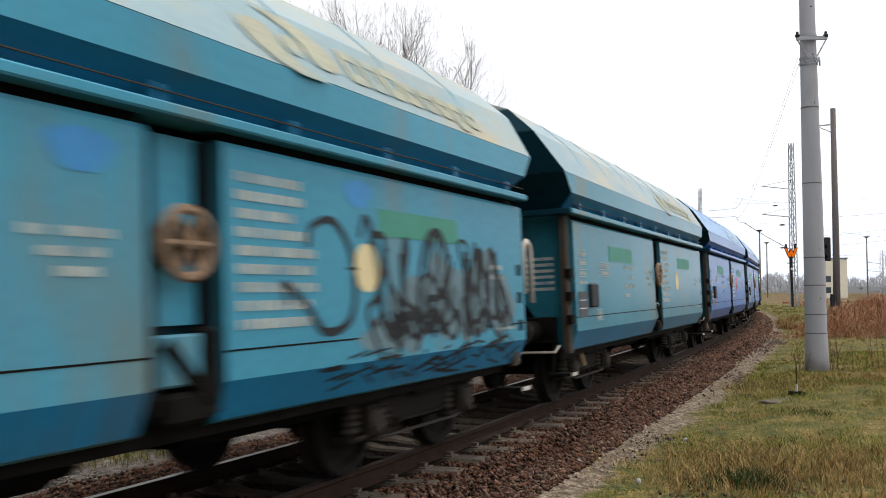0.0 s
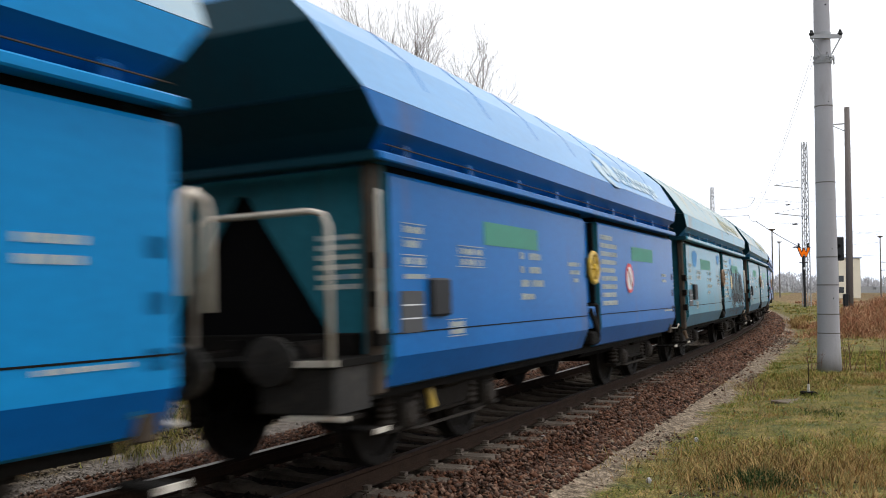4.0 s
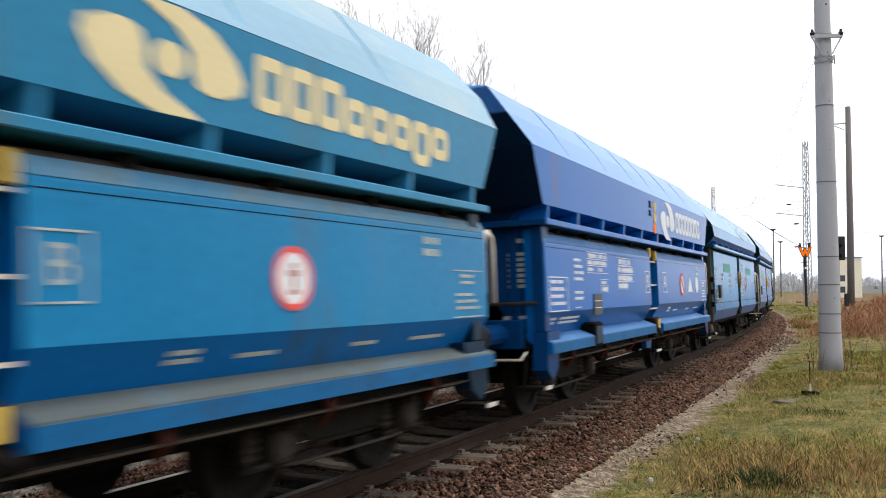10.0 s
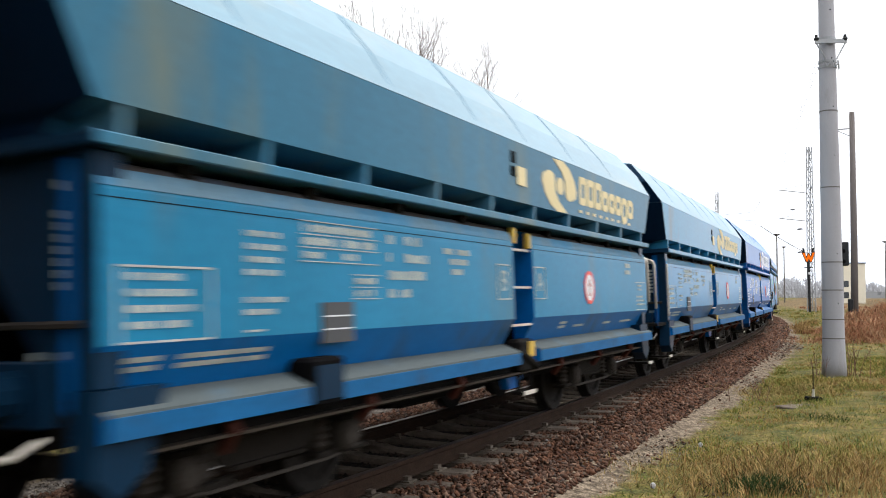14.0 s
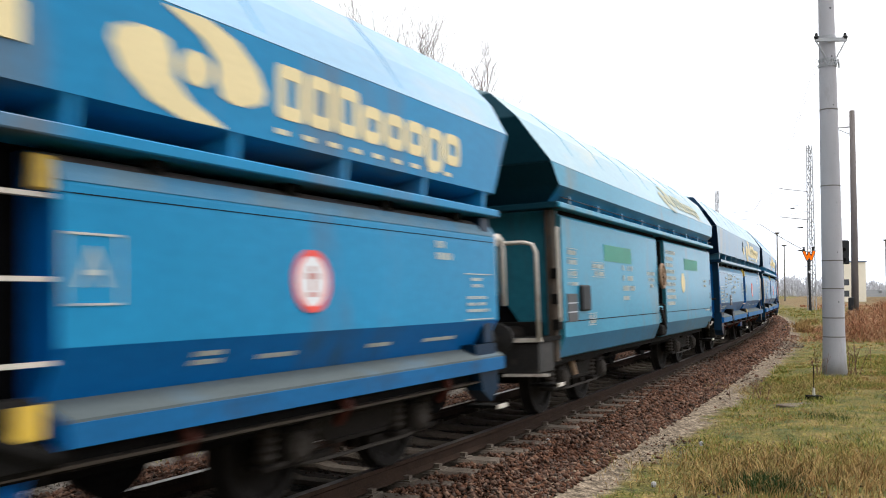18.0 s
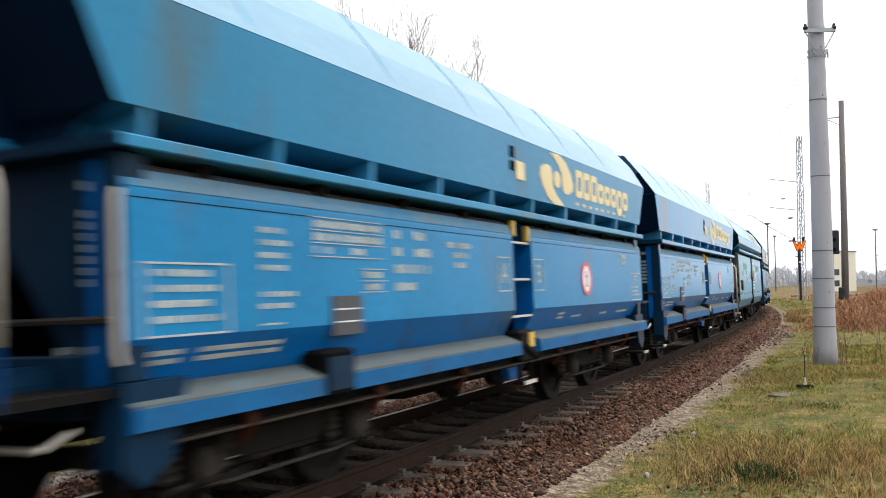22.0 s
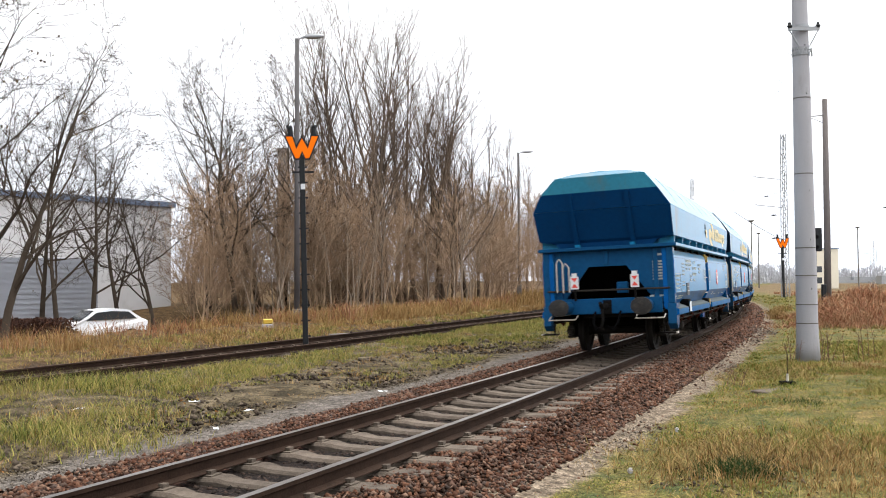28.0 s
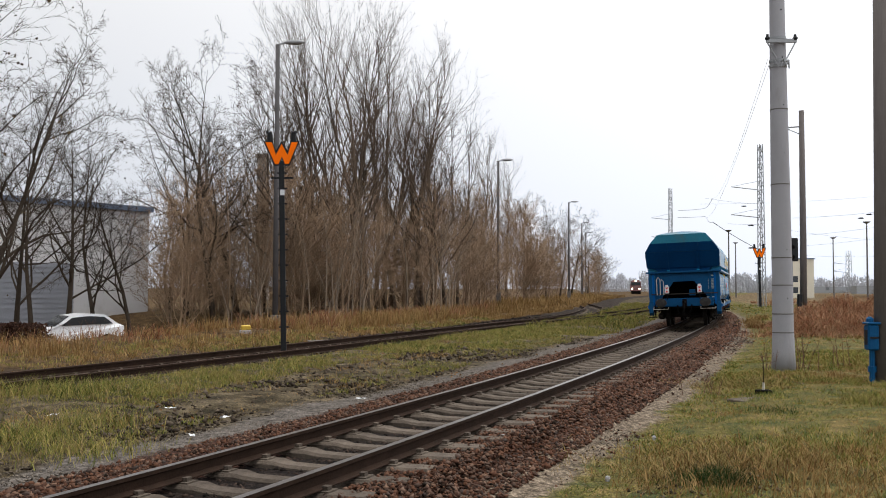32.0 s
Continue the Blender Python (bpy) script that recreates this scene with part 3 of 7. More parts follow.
def logo(parent, x, y0, y1, z0, z1, material, lean=0.0, sub=False, caps=False):
    """A swirl and a row of plain blocks of the lettering's size."""
    h = z1 - z0
    xx = lambda z: x + lean * (z - z0) / h
    span = y1 - y0
    cy, cz, u, v = y0 + 0.15 * span, z0 + 0.42 * h, 0.215 * span, 0.8 * h
    outer = [(-0.56, 0.46), (-0.7, 0.32), (-0.73, 0.05), (-0.63, -0.40), (-0.41, -0.84), (-0.12, -1.08), (0.27, -1.06)]
    inner = [(-0.50, 0.50), (-0.38, 0.52), (-0.26, 0.42), (-0.21, 0.1), (-0.2, -0.3), (-0.05, -0.66), (0.27, -1.02)]
    for sg in (1, -1):
        g = Geo()
        for dx in (-0.002, 0.003):
            q = [(xx(cz + sg * b * v) + dx, cy + sg * a * u, cz + sg * b * v) for a, b in outer + inner]
            g.add(q, [(i, i + 1, i + 8, i + 7) for i in range(6)])
        part("emblem_crescent", g, material, parent)
    ring = [(0.15 * u * math.cos(2 * math.pi * k / 14), 0.36 * v * math.sin(2 * math.pi * k / 14)) for k in range(14)]
    part("emblem_disc", Geo().loft([[(xx(cz + b) + dx, cy + a, cz + b) for a, b in ring] for dx in (-0.003, 0.003)]), material, parent)
    w0 = y0 + 0.335 * span
    n, gap = 8, 0.10 * h
    w = (y1 - w0 - gap * (n - 1)) / n
    for i in range(n):
        a = w0 + i * (w + gap)
        za, zb = z0, z0 + (1.0 if i < 3 or caps else 0.78) * h
        if i == 6 and not caps:
            za -= 0.25 * h
        # a plain rounded block with a slot in it
        k = 0.29 * w
        yc, zc, ry, rz = a + w / 2, (za + zb) / 2, w / 2, (zb - za) / 2

        def oval(p, q):
            e = 0.5 if i > 2 or caps else 0.3
            pts = [(math.cos(t), math.sin(t)) for t in (2 * math.pi * m / 20 for m in range(20))]
            return [(yc + p * math.copysign(abs(c) ** e, c), zc + q * math.copysign(abs(d) ** e, d)) for c, d in pts]

        out, inn = oval(ry, rz), oval(ry - k, rz - k)
        part("lettering_block", Geo().loft([[(xx(z) + dx, y, z) for y, z in rg] for rg, dx in ((inn, -0.003), (inn, 0.003), (out, 0.003), (out, -0.003))], caps=False), material, parent)
    if sub:
        g = Geo()
        for i in range(9):
            a = w0 + i * (y1 - w0) / 9
            g.box(x - 0.008, x + 0.0005, a, a + 0.11, z0 - 0.29 * h, z0 - 0.19 * h)
        part("small_lettering", g, material, parent, kind="stuff")


def bogie(parent, yc):
    b = new("bogie")
    b.parent = parent
    b.matrix_basis = Matrix.Translation((0, yc, 0))
    tagged(b, "brown dusty two-axle bogie")
    for sx in (-1, 1):
        x0, x1 = sorted((sx * 0.95, sx * 1.06))
        # a beam that dips between the axles and forks over each axle box
        g = Geo().extrude_x([(-1.28, 0.60), (-1.24, 0.72), (-0.6, 0.74), (-0.45, 0.84), (0.45, 0.84), (0.6, 0.74), (1.24, 0.72), (1.28, 0.60), (0.66, 0.60), (0.5, 0.44), (0.3, 0.40), (-0.3, 0.40), (-0.5, 0.44), (-0.66, 0.60)], x0, x1)
        g.box(*sorted((sx * 1.06, sx * 1.10)), -0.5, 0.5, 0.79, 0.83).box(*sorted((sx * 1.06, sx * 1.09)), -0.42, 0.42, 0.40, 0.43)
        part("side_frame", g, BOGIE, b, "brown dusty pressed side frame")
        part("centre_pad", Geo().box(*sorted((sx * 1.0, sx * 1.12)), -0.17, 0.17, 0.6, 0.9, 0, 0.02), BOGIE, b)
        part("tie_bar", Geo().tube([(sx * 1.1, -1.12, 0.36), (sx * 1.1, -0.66, 0.31), (sx * 1.1, 0.66, 0.31), (sx * 1.1, 1.12, 0.36)], 0.017, 5), SPRING_D, b, "pale dusty tie bar")
        for y in (-0.9, 0.9):
            g = Geo().box(sx * 1.02 - 0.1, sx * 1.02 + 0.12, y - 0.14, y + 0.14, 0.32, 0.60, 0, 0.035)
            g.box(sx * 1.02 - 0.09, sx * 1.02 + 0.09, y - 0.36, y + 0.36, 0.32, 0.365, 0, 0.01)
            part("axle_box", g, BOGIE, b)
            part("axle_cover", Geo().tube([(sx * 1.12, y, 0.46), (sx * 1.16, y, 0.46), (sx * 1.19, y, 0.46)], [0.115, 0.11, 0.07], 12), SPRING_D, b, "dusty round axle cover")
            for d in (-0.25, 0.25):
                zs = [(0.36, 0.03)] + [(0.38 + k * 0.028, 0.085 if k % 2 else 0.06) for k in range(9)] + [(0.62, 0.03)]
                part("spring", Geo().tube([(sx * 1.03, y + d, z) for z, _ in zs], [q for _, q in zs], 8), SPRING_D, b)
        for y in (-0.38, 0.38):
            g = Geo().box(sx * 0.75 - 0.05, sx * 0.75 + 0.05, y - 0.04, y + 0.04, 0.25, 0.62)
            g.box(sx * 0.98, sx * 1.0, y - 0.1, y + 0.1, 0.3, 0.36)
            part("brake_shoe", g, BOGIE, b)
    g = Geo().box(-0.95, 0.95, -0.22, 0.22, 0.5, 0.82, 0, 0.03)
    g.tube([(0, 0, 0.8), (0, 0, 0.95)], 0.25, 10)
    part("bolster", g, BOGIE, b)
    for y in (-0.9, 0.9):
        g = Geo()
        n = 20
        ringw = lambda r, x: [(x, r * math.cos(a), r * math.sin(a)) for a in (2 * math.pi * k / n for k in range(n))]
        half = [(0.08, 0.0), (0.08, 0.6), (0.12, 0.67), (0.34, 0.70), (0.38, 0.68), (0.485, 0.69), (0.48, 0.715), (0.46, 0.73), (0.455, 0.83), (0.38, 0.83), (0.35, 0.79), (0.12, 0.83), (0.08, 0.9), (0.07, 1.05)]
        g.loft([ringw(r, -x) for r, x in half[::-1]] + [ringw(r, x) for r, x in half[1:]])
        w = part("wheelset", g, WHEEL_M, b, "worn steel wheelset", smooth=False)
        w.matrix_basis = Matrix.Translation((0, y, 0.46))


def buffers(wagon, body_y, face_y, zb, beam):
    for e in (-1, 1):
        for sx in (-0.875, 0.875):
            b = part("buffer", Geo().tube([(sx, e * body_y, zb), (sx, e * (face_y - 0.3), zb)], 0.13, 12).tube([(sx, e * (face_y - 0.3), zb), (sx, e * (face_y - 0.04), zb)], 0.09, 12), beam, wagon, "grimy buffer with a steel head")
            g = Geo()
            n = 20
            rr = lambda y, r: [(sx + r * 1.15 * math.cos(a), e * y, zb + r * 0.95 * math.sin(a)) for a in (2 * math.pi * k / n for k in range(n))]
            g.loft([rr(face_y - 0.05, 0.17), rr(face_y - 0.03, 0.195), rr(face_y - 0.012, 0.19), rr(face_y, 0.09)])
            part("buffer_head", g, BUFFER_M, b, "scuffed round buffer head")
        g = Geo().box(-0.09, 0.09, e * body_y - 0.05, e * body_y + 0.05, zb - 0.17, zb + 0.13)
        g.tube([(0, e * body_y, zb), (0, e * (face_y - 0.25), zb), (0, e * (face_y - 0.12), zb + 0.08)], [0.06, 0.055, 0.04], 8)
        g.tube([(0.0, e * (face_y - 0.25), zb - 0.03), (0.03, e * (face_y - 0.2), zb - 0.28), (-0.03, e * (face_y - 0.22), zb - 0.45), (0, e * (face_y - 0.3), zb - 0.5)], 0.035, 6)
        part("coupling", g, STEEL_DARK, wagon, "black screw coupling hanging on hook")
        for sx in (-0.28, 0.28):
            g = Geo().tube([(sx, e * body_y, zb - 0.12), (sx * 0.95, e * (body_y + 0.28), zb - 0.35), (sx * 0.6, e * (body_y + 0.38), zb - 0.5), (sx * 0.2, e * (body_y + 0.4), zb - 0.42)], 0.025, 6)
            part("brake_hose", g, BLACK, wagon)
        part("buffer_beam", Geo().box(-1.17, 1.17, *sorted((e * (body_y - 0.14), e * body_y)), zb - 0.17, zb + 0.17, 0, 0.012), beam, wagon)
        for sx in (-0.95, 0.95):
            g = Geo().tube([(sx - 0.3, e * (body_y + 0.1), zb - 0.2), (sx - 0.3, e * (body_y + 0.3), zb - 0.27), (sx + 0.3, e * (body_y + 0.3), zb - 0.27), (sx + 0.3, e * (body_y + 0.1), zb - 0.2)], 0.017, 5)
            part("grab_handle", g, RAILBAR, wagon)


def hoop(wagon, x, y, z0, z1, depth, e, r=0.022, label="worn white hoop handrail"):
    g = Geo().tube([(x, y, z0), (x, y, z1 - 0.12), (x, y + e * 0.04, z1 - 0.03), (x, y + e * 0.12, z1), (x, y + e * (depth - 0.12), z1), (x, y + e * (depth - 0.03), z1 - 0.05), (x, y + e * depth, z1 - 0.14), (x, y + e * depth, z0 - 0.1)], r, 7)
    return part("handrail", g, RAILBAR, wagon, label, True)


# skirt paints: darker and bluer, with the shade of downward faces in the colour
SKIRT_B = paint("shaded_skirt_blue_paint", (0.002, 0.105, 0.32), 0.3, (0.04, 0.06, 0.055))
SKIRT_A = paint("shaded_skirt_teal_paint", (0.012, 0.135, 0.26), 0.15, (0.06, 0.08, 0.08))
SKIRT_BLUE = paint("shaded_strong_blue_paint", (0.001, 0.085, 0.30), 0.06, (0.03, 0.05, 0.08))
# end-face paints: darker copies of the side paint, their shade put into the colour
END_B = paint("shaded_navy_end_paint", (0.0015, 0.011, 0.031), 0.08, (0.012, 0.015, 0.018))
END_LOW = paint("shaded_blue_end_paint", (0.003, 0.019, 0.044), 0.1, (0.018, 0.02, 0.02))
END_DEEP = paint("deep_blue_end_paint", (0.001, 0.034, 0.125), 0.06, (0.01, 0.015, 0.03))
END_A_LOW = paint("grimy_shaded_teal_end_paint", (0.018, 0.115, 0.155), 0.3, (0.035, 0.035, 0.028))
END_A = paint("shaded_teal_end_paint", (0.004, 0.028, 0.042), 0.15, (0.015, 0.016, 0.014))
# tail wagon's open end: less shade painted in than between coupled wagons
TAIL_END = paint("shaded_tail_blue_paint", (0.002, 0.038, 0.125), 0.08, (0.02, 0.03, 0.035))
TAIL_TOP = paint("weathered_shaded_teal_paint", (0.008, 0.088, 0.135), 0.2, (0.04, 0.06, 0.055))
TAIL_LOW = paint("worn_shaded_tail_paint", (0.005, 0.058, 0.15), 0.1, (0.03, 0.04, 0.04))


def wagon_b(col):
    """Two-panel hopper wagon with a deep upper hopper, a ribbed ledge and flared lower doors."""
    w = thing("hopper_wagon", "blue steel bulk hopper wagon with sloping roof on railway track", "railway wagon", "hopper wagons of the train")
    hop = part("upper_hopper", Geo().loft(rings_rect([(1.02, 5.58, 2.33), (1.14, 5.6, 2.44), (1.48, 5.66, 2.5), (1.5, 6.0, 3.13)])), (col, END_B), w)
    # both hopper ends carry painted shade
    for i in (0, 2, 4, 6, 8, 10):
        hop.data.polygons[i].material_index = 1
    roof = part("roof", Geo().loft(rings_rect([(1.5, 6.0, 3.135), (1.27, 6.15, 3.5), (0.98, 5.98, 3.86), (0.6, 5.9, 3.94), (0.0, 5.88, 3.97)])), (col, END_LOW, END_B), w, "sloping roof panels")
    # roof ends likewise, the lower facet painted darkest
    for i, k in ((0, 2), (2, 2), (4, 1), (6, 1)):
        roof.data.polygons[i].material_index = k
    for y in (-4.5, -2.6, -0.9, 0.45, 2.1, 3.9):
        for sx in (-1, 1):
            g = Geo().loft([[(sx * x, y - 0.012, z), (sx * x, y + 0.012, z), (sx * (x - 0.03), y + 0.012, z - 0.03), (sx * (x - 0.03), y - 0.012, z - 0.03)] for x, z in ((1.493, 3.145), (1.268, 3.51), (0.98, 3.868), (0.6, 3.948))])
            part("roof_seam", g, col, roof)
    for sx in (-1, 1):
        g = Geo().box(sx * 1.36 - 0.165, sx * 1.36 + 0.165, -5.68, 5.68, 2.265, 2.335, 0, 0.008)
        part("ledge_beam", g, col, w)
        for y in np.linspace(-5.45, 5.45, 10):
            g = Geo().loft([[(sx * 1.1, y + d, 2.335), (sx * 1.46, y + d, 2.335), (sx * 1.475, y + d, 2.5), (sx * 1.2, y + d, 2.5)] for d in (-0.032, 0.032)])
            part("rib", g, col, w)
        prof = [(1.2, 2.225), (1.29, 2.23), (1.35, 2.212), (1.40, 2.175), (1.43, 2.125), (1.446, 2.06), (1.45, 1.98), (1.45, 1.27), (1.3, 1.01), (1.315, 0.995), (1.5, 0.925), (1.505, 0.80), (1.46, 0.79), (1.2, 0.95)]
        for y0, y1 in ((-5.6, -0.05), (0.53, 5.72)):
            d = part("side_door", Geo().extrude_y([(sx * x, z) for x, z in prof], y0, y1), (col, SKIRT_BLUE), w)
            # door ends get a darker paint in place of their shade
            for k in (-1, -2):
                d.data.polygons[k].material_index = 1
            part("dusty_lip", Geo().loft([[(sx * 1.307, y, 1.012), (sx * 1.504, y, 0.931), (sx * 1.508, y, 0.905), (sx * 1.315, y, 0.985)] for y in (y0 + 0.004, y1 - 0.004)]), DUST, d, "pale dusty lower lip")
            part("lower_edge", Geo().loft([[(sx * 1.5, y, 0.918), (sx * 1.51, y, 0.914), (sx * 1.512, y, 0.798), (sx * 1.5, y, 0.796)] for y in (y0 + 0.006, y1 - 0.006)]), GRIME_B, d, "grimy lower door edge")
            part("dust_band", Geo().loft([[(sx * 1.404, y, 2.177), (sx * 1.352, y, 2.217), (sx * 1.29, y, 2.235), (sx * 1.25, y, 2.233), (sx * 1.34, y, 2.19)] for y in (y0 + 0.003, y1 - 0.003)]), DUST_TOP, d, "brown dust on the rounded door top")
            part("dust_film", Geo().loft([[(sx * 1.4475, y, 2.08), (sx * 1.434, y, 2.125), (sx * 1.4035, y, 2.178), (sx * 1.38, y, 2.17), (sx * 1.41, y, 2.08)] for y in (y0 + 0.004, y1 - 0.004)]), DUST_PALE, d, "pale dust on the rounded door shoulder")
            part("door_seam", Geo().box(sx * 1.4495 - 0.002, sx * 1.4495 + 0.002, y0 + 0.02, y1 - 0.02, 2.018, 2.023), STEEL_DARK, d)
            part("skirt", Geo().loft([[(sx * 1.4515, y, 1.268), (sx * 1.3035, y, 1.012), (sx * 1.29, y, 1.02), (sx * 1.43, y, 1.27)] for y in (y0 + 0.002, y1 - 0.002)]), SKIRT_B, d, "deep blue door skirt with shade put into its colour")
            for y in np.arange(y0 + 0.7, y1, 1.25):
                part("door_hinge", Geo().box(sx * 1.36 - 0.05, sx * 1.36 + 0.05, y - 0.05, y + 0.05, 2.19, 2.265), STEEL_DARK, d)
        # recess shade is painted: a near-black back between the doors
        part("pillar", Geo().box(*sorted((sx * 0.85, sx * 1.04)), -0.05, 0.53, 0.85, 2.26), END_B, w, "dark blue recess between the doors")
        for z in (2.0, 1.6, 1.2):
            part("rung", Geo().box(sx * 1.4 - 0.02, sx * 1.4 + 0.02, -0.05, 0.53, z - 0.012, z + 0.012), RAILBAR, w)
        for y, zz in ((-0.02, 2.06), (0.42, 2.02)):
            part("yellow_pad", Geo().box(sx * 1.42 - 0.03, sx * 1.42 + 0.03, y, y + 0.09, zz, zz + 0.17, 0, 0.01), YELLOW, w)
        part("latch_bracket", Geo().extrude_x([(-0.06, 0.98), (0.54, 0.98), (0.5, 0.7), (0.42, 0.53), (0.08, 0.53), (0.0, 0.7)], *sorted((sx * 1.22, sx * 1.3))), SKIRT_BLUE, w, "blue hanging latch bracket")
        lt = part("door_latch", Geo().box(sx * 1.38 - 0.1, sx * 1.38 + 0.08, 0.05, 0.45, 0.7, 1.05, 0, 0.03).tube([(sx * 1.45, -0.03, 0.95), (sx * 1.45, 0.5, 0.75)], 0.05, 8), STEEL_DARK, w, "black door latch gear")
        part("latch_flag", Geo().box(sx * 1.47 - 0.01, sx * 1.47 + 0.01, 0.26, 0.42, 0.86, 1.02), YELLOW, lt, "yellow latch flag")
        fs_ = part("foot_step", Geo().box(sx * 1.4 - 0.08, sx * 1.4 + 0.06, 0.1, 0.45, 0.47, 0.50), STEEL_DARK, w, "black foot step with a worn edge")
        part("worn_edge", Geo().box(sx * 1.46 - 0.012, sx * 1.46 + 0.012, 0.1, 0.45, 0.466, 0.504), RAILBAR, fs_)
        for y in (0.1, 0.43):
            part("step_hanger", Geo().box(sx * 1.4 - 0.02, sx * 1.4 + 0.02, y, y + 0.025, 0.5, 0.75), STEEL_DARK, fs_)
        part("roof_slot", Geo().box(sx * 1.492 - 0.008, sx * 1.492 + 0.008, -0.12, 0.0, 2.76, 2.86).box(sx * 1.496 - 0.008, sx * 1.496 + 0.008, -0.12, 0.0, 2.9, 3.02), BLACK, w)
        part("sill", Geo().box(*sorted((sx * 1.22, sx * 1.34)), -5.5, 5.5, 0.66, 0.8), STEEL_DARK, w)
        part("sill_flange", Geo().box(*sorted((sx * 1.342, sx * 1.43)), -5.35, 5.35, 0.69, 0.708), SILL_DUST, w, "dusty brown sill flange")
        for y in (-4.6, -3.0, -1.4, 1.4, 3.0, 4.6):
            part("door_arm", Geo().tube([(sx * 1.36, y, 0.9), (sx * 1.42, y + 0.05, 0.72), (sx * 1.3, y + 0.1, 0.6)], 0.045, 6), RUSTRED, w, "red oxide door arm")
    # unseen chutes, added to block light under the wagon
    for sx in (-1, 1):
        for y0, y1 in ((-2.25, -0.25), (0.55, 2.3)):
            ch = part("discharge_chute", Geo().extrude_y([(sx * 0.5, 0.9), (sx * 1.2, 0.8), (sx * 1.2, 0.63), (sx * (1.2 - 0.06), 0.58), (sx * 0.45, 0.56)], y0, y1), BLACK, w, "black discharge chute added to keep light from the underside")
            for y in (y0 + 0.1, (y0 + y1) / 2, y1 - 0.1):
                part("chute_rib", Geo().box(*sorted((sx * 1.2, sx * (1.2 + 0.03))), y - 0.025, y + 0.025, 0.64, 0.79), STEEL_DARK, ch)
    # black stands in for the shade inside the lower body
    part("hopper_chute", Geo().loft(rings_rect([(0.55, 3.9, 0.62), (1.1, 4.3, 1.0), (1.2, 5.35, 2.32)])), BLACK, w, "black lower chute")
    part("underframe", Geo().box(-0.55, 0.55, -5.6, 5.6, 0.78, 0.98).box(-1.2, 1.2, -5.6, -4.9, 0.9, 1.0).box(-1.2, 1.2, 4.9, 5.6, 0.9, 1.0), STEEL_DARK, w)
    part("brake_cylinder", Geo().tube([(0.4, -0.8, 0.6), (0.4, 0.1, 0.6)], 0.2, 12).tube([(-0.4, -0.6, 0.62), (-0.4, 0.9, 0.62)], 0.18, 12), STEEL_DARK, w)
    for e in (-1, 1):
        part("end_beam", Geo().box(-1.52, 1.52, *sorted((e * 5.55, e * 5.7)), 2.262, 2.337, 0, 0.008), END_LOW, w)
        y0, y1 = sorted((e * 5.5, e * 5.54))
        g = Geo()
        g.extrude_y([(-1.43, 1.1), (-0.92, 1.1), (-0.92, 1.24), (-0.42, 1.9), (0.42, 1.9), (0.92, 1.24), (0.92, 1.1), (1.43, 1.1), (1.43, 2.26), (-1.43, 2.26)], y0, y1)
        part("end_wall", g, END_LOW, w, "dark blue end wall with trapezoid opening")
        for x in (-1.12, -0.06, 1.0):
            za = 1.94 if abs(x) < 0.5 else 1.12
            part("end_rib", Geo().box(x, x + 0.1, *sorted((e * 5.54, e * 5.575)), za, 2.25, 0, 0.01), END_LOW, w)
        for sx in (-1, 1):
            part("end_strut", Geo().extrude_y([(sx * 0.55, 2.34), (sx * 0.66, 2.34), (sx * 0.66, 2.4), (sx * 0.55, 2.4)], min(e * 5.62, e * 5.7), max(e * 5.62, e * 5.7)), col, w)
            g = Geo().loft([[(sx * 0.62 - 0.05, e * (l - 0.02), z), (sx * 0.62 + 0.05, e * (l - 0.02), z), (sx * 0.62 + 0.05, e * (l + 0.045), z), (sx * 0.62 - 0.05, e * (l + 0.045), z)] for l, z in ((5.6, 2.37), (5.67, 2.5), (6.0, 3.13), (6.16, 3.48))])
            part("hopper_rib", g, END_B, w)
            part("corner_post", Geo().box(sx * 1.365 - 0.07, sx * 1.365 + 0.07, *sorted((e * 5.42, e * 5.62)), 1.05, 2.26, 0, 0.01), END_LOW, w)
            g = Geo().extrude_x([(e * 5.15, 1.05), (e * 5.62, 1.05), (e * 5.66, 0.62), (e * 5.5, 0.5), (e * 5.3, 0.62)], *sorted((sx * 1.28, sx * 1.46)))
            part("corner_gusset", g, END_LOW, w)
            fs_ = part("foot_step", Geo().box(sx * 1.3 - 0.17, sx * 1.3 + 0.17, *sorted((e * 5.6, e * 5.8)), 0.42, 0.45), STEEL_DARK, w, "black foot step with a worn edge")
            part("worn_edge", Geo().box(sx * 1.3 + sx * 0.17 - 0.012, sx * 1.3 + sx * 0.17 + 0.012, *sorted((e * 5.6 - e * 0.004, e * 5.8 + e * 0.004)), 0.42 - 0.004, 0.45 + 0.004), RAILBAR, fs_)
            part("step_hanger", Geo().tube([(sx * 1.2, e * 5.6, 0.95), (sx * 1.2, e * 5.75, 0.43)], 0.02, 5), STEEL_DARK, w)
        part("cross_bar", Geo().tube([(-1.35, e * 5.62, 1.38), (1.35, e * 5.62, 1.38)], 0.022, 6), SPRING_D, w)
        part("brake_box", Geo().box(0.2, 0.45, *sorted((e * 5.5, e * 5.62)), 1.3, 1.55, 0, 0.02), END_LOW, w)
        g = Geo()
        for x0, x1, z0, z1 in [(0.98, 1.3, 1.56 + 0.062 * k, 1.6 + 0.062 * k) for k in range(7)] + [(1.02, 1.22, 2.08, 2.13)] + [(0.9, 1.25, 1.2, 1.24)]:
            g.box(e * -x0 if e > 0 else x0, e * -x1 if e > 0 else x1, *sorted((e * 5.541, e * 5.546)), z0, z1)
        part("end_marking", g, WORN_W, w, kind="stuff")
    buffers(w, 5.68, 6.5, 1.03, END_LOW)
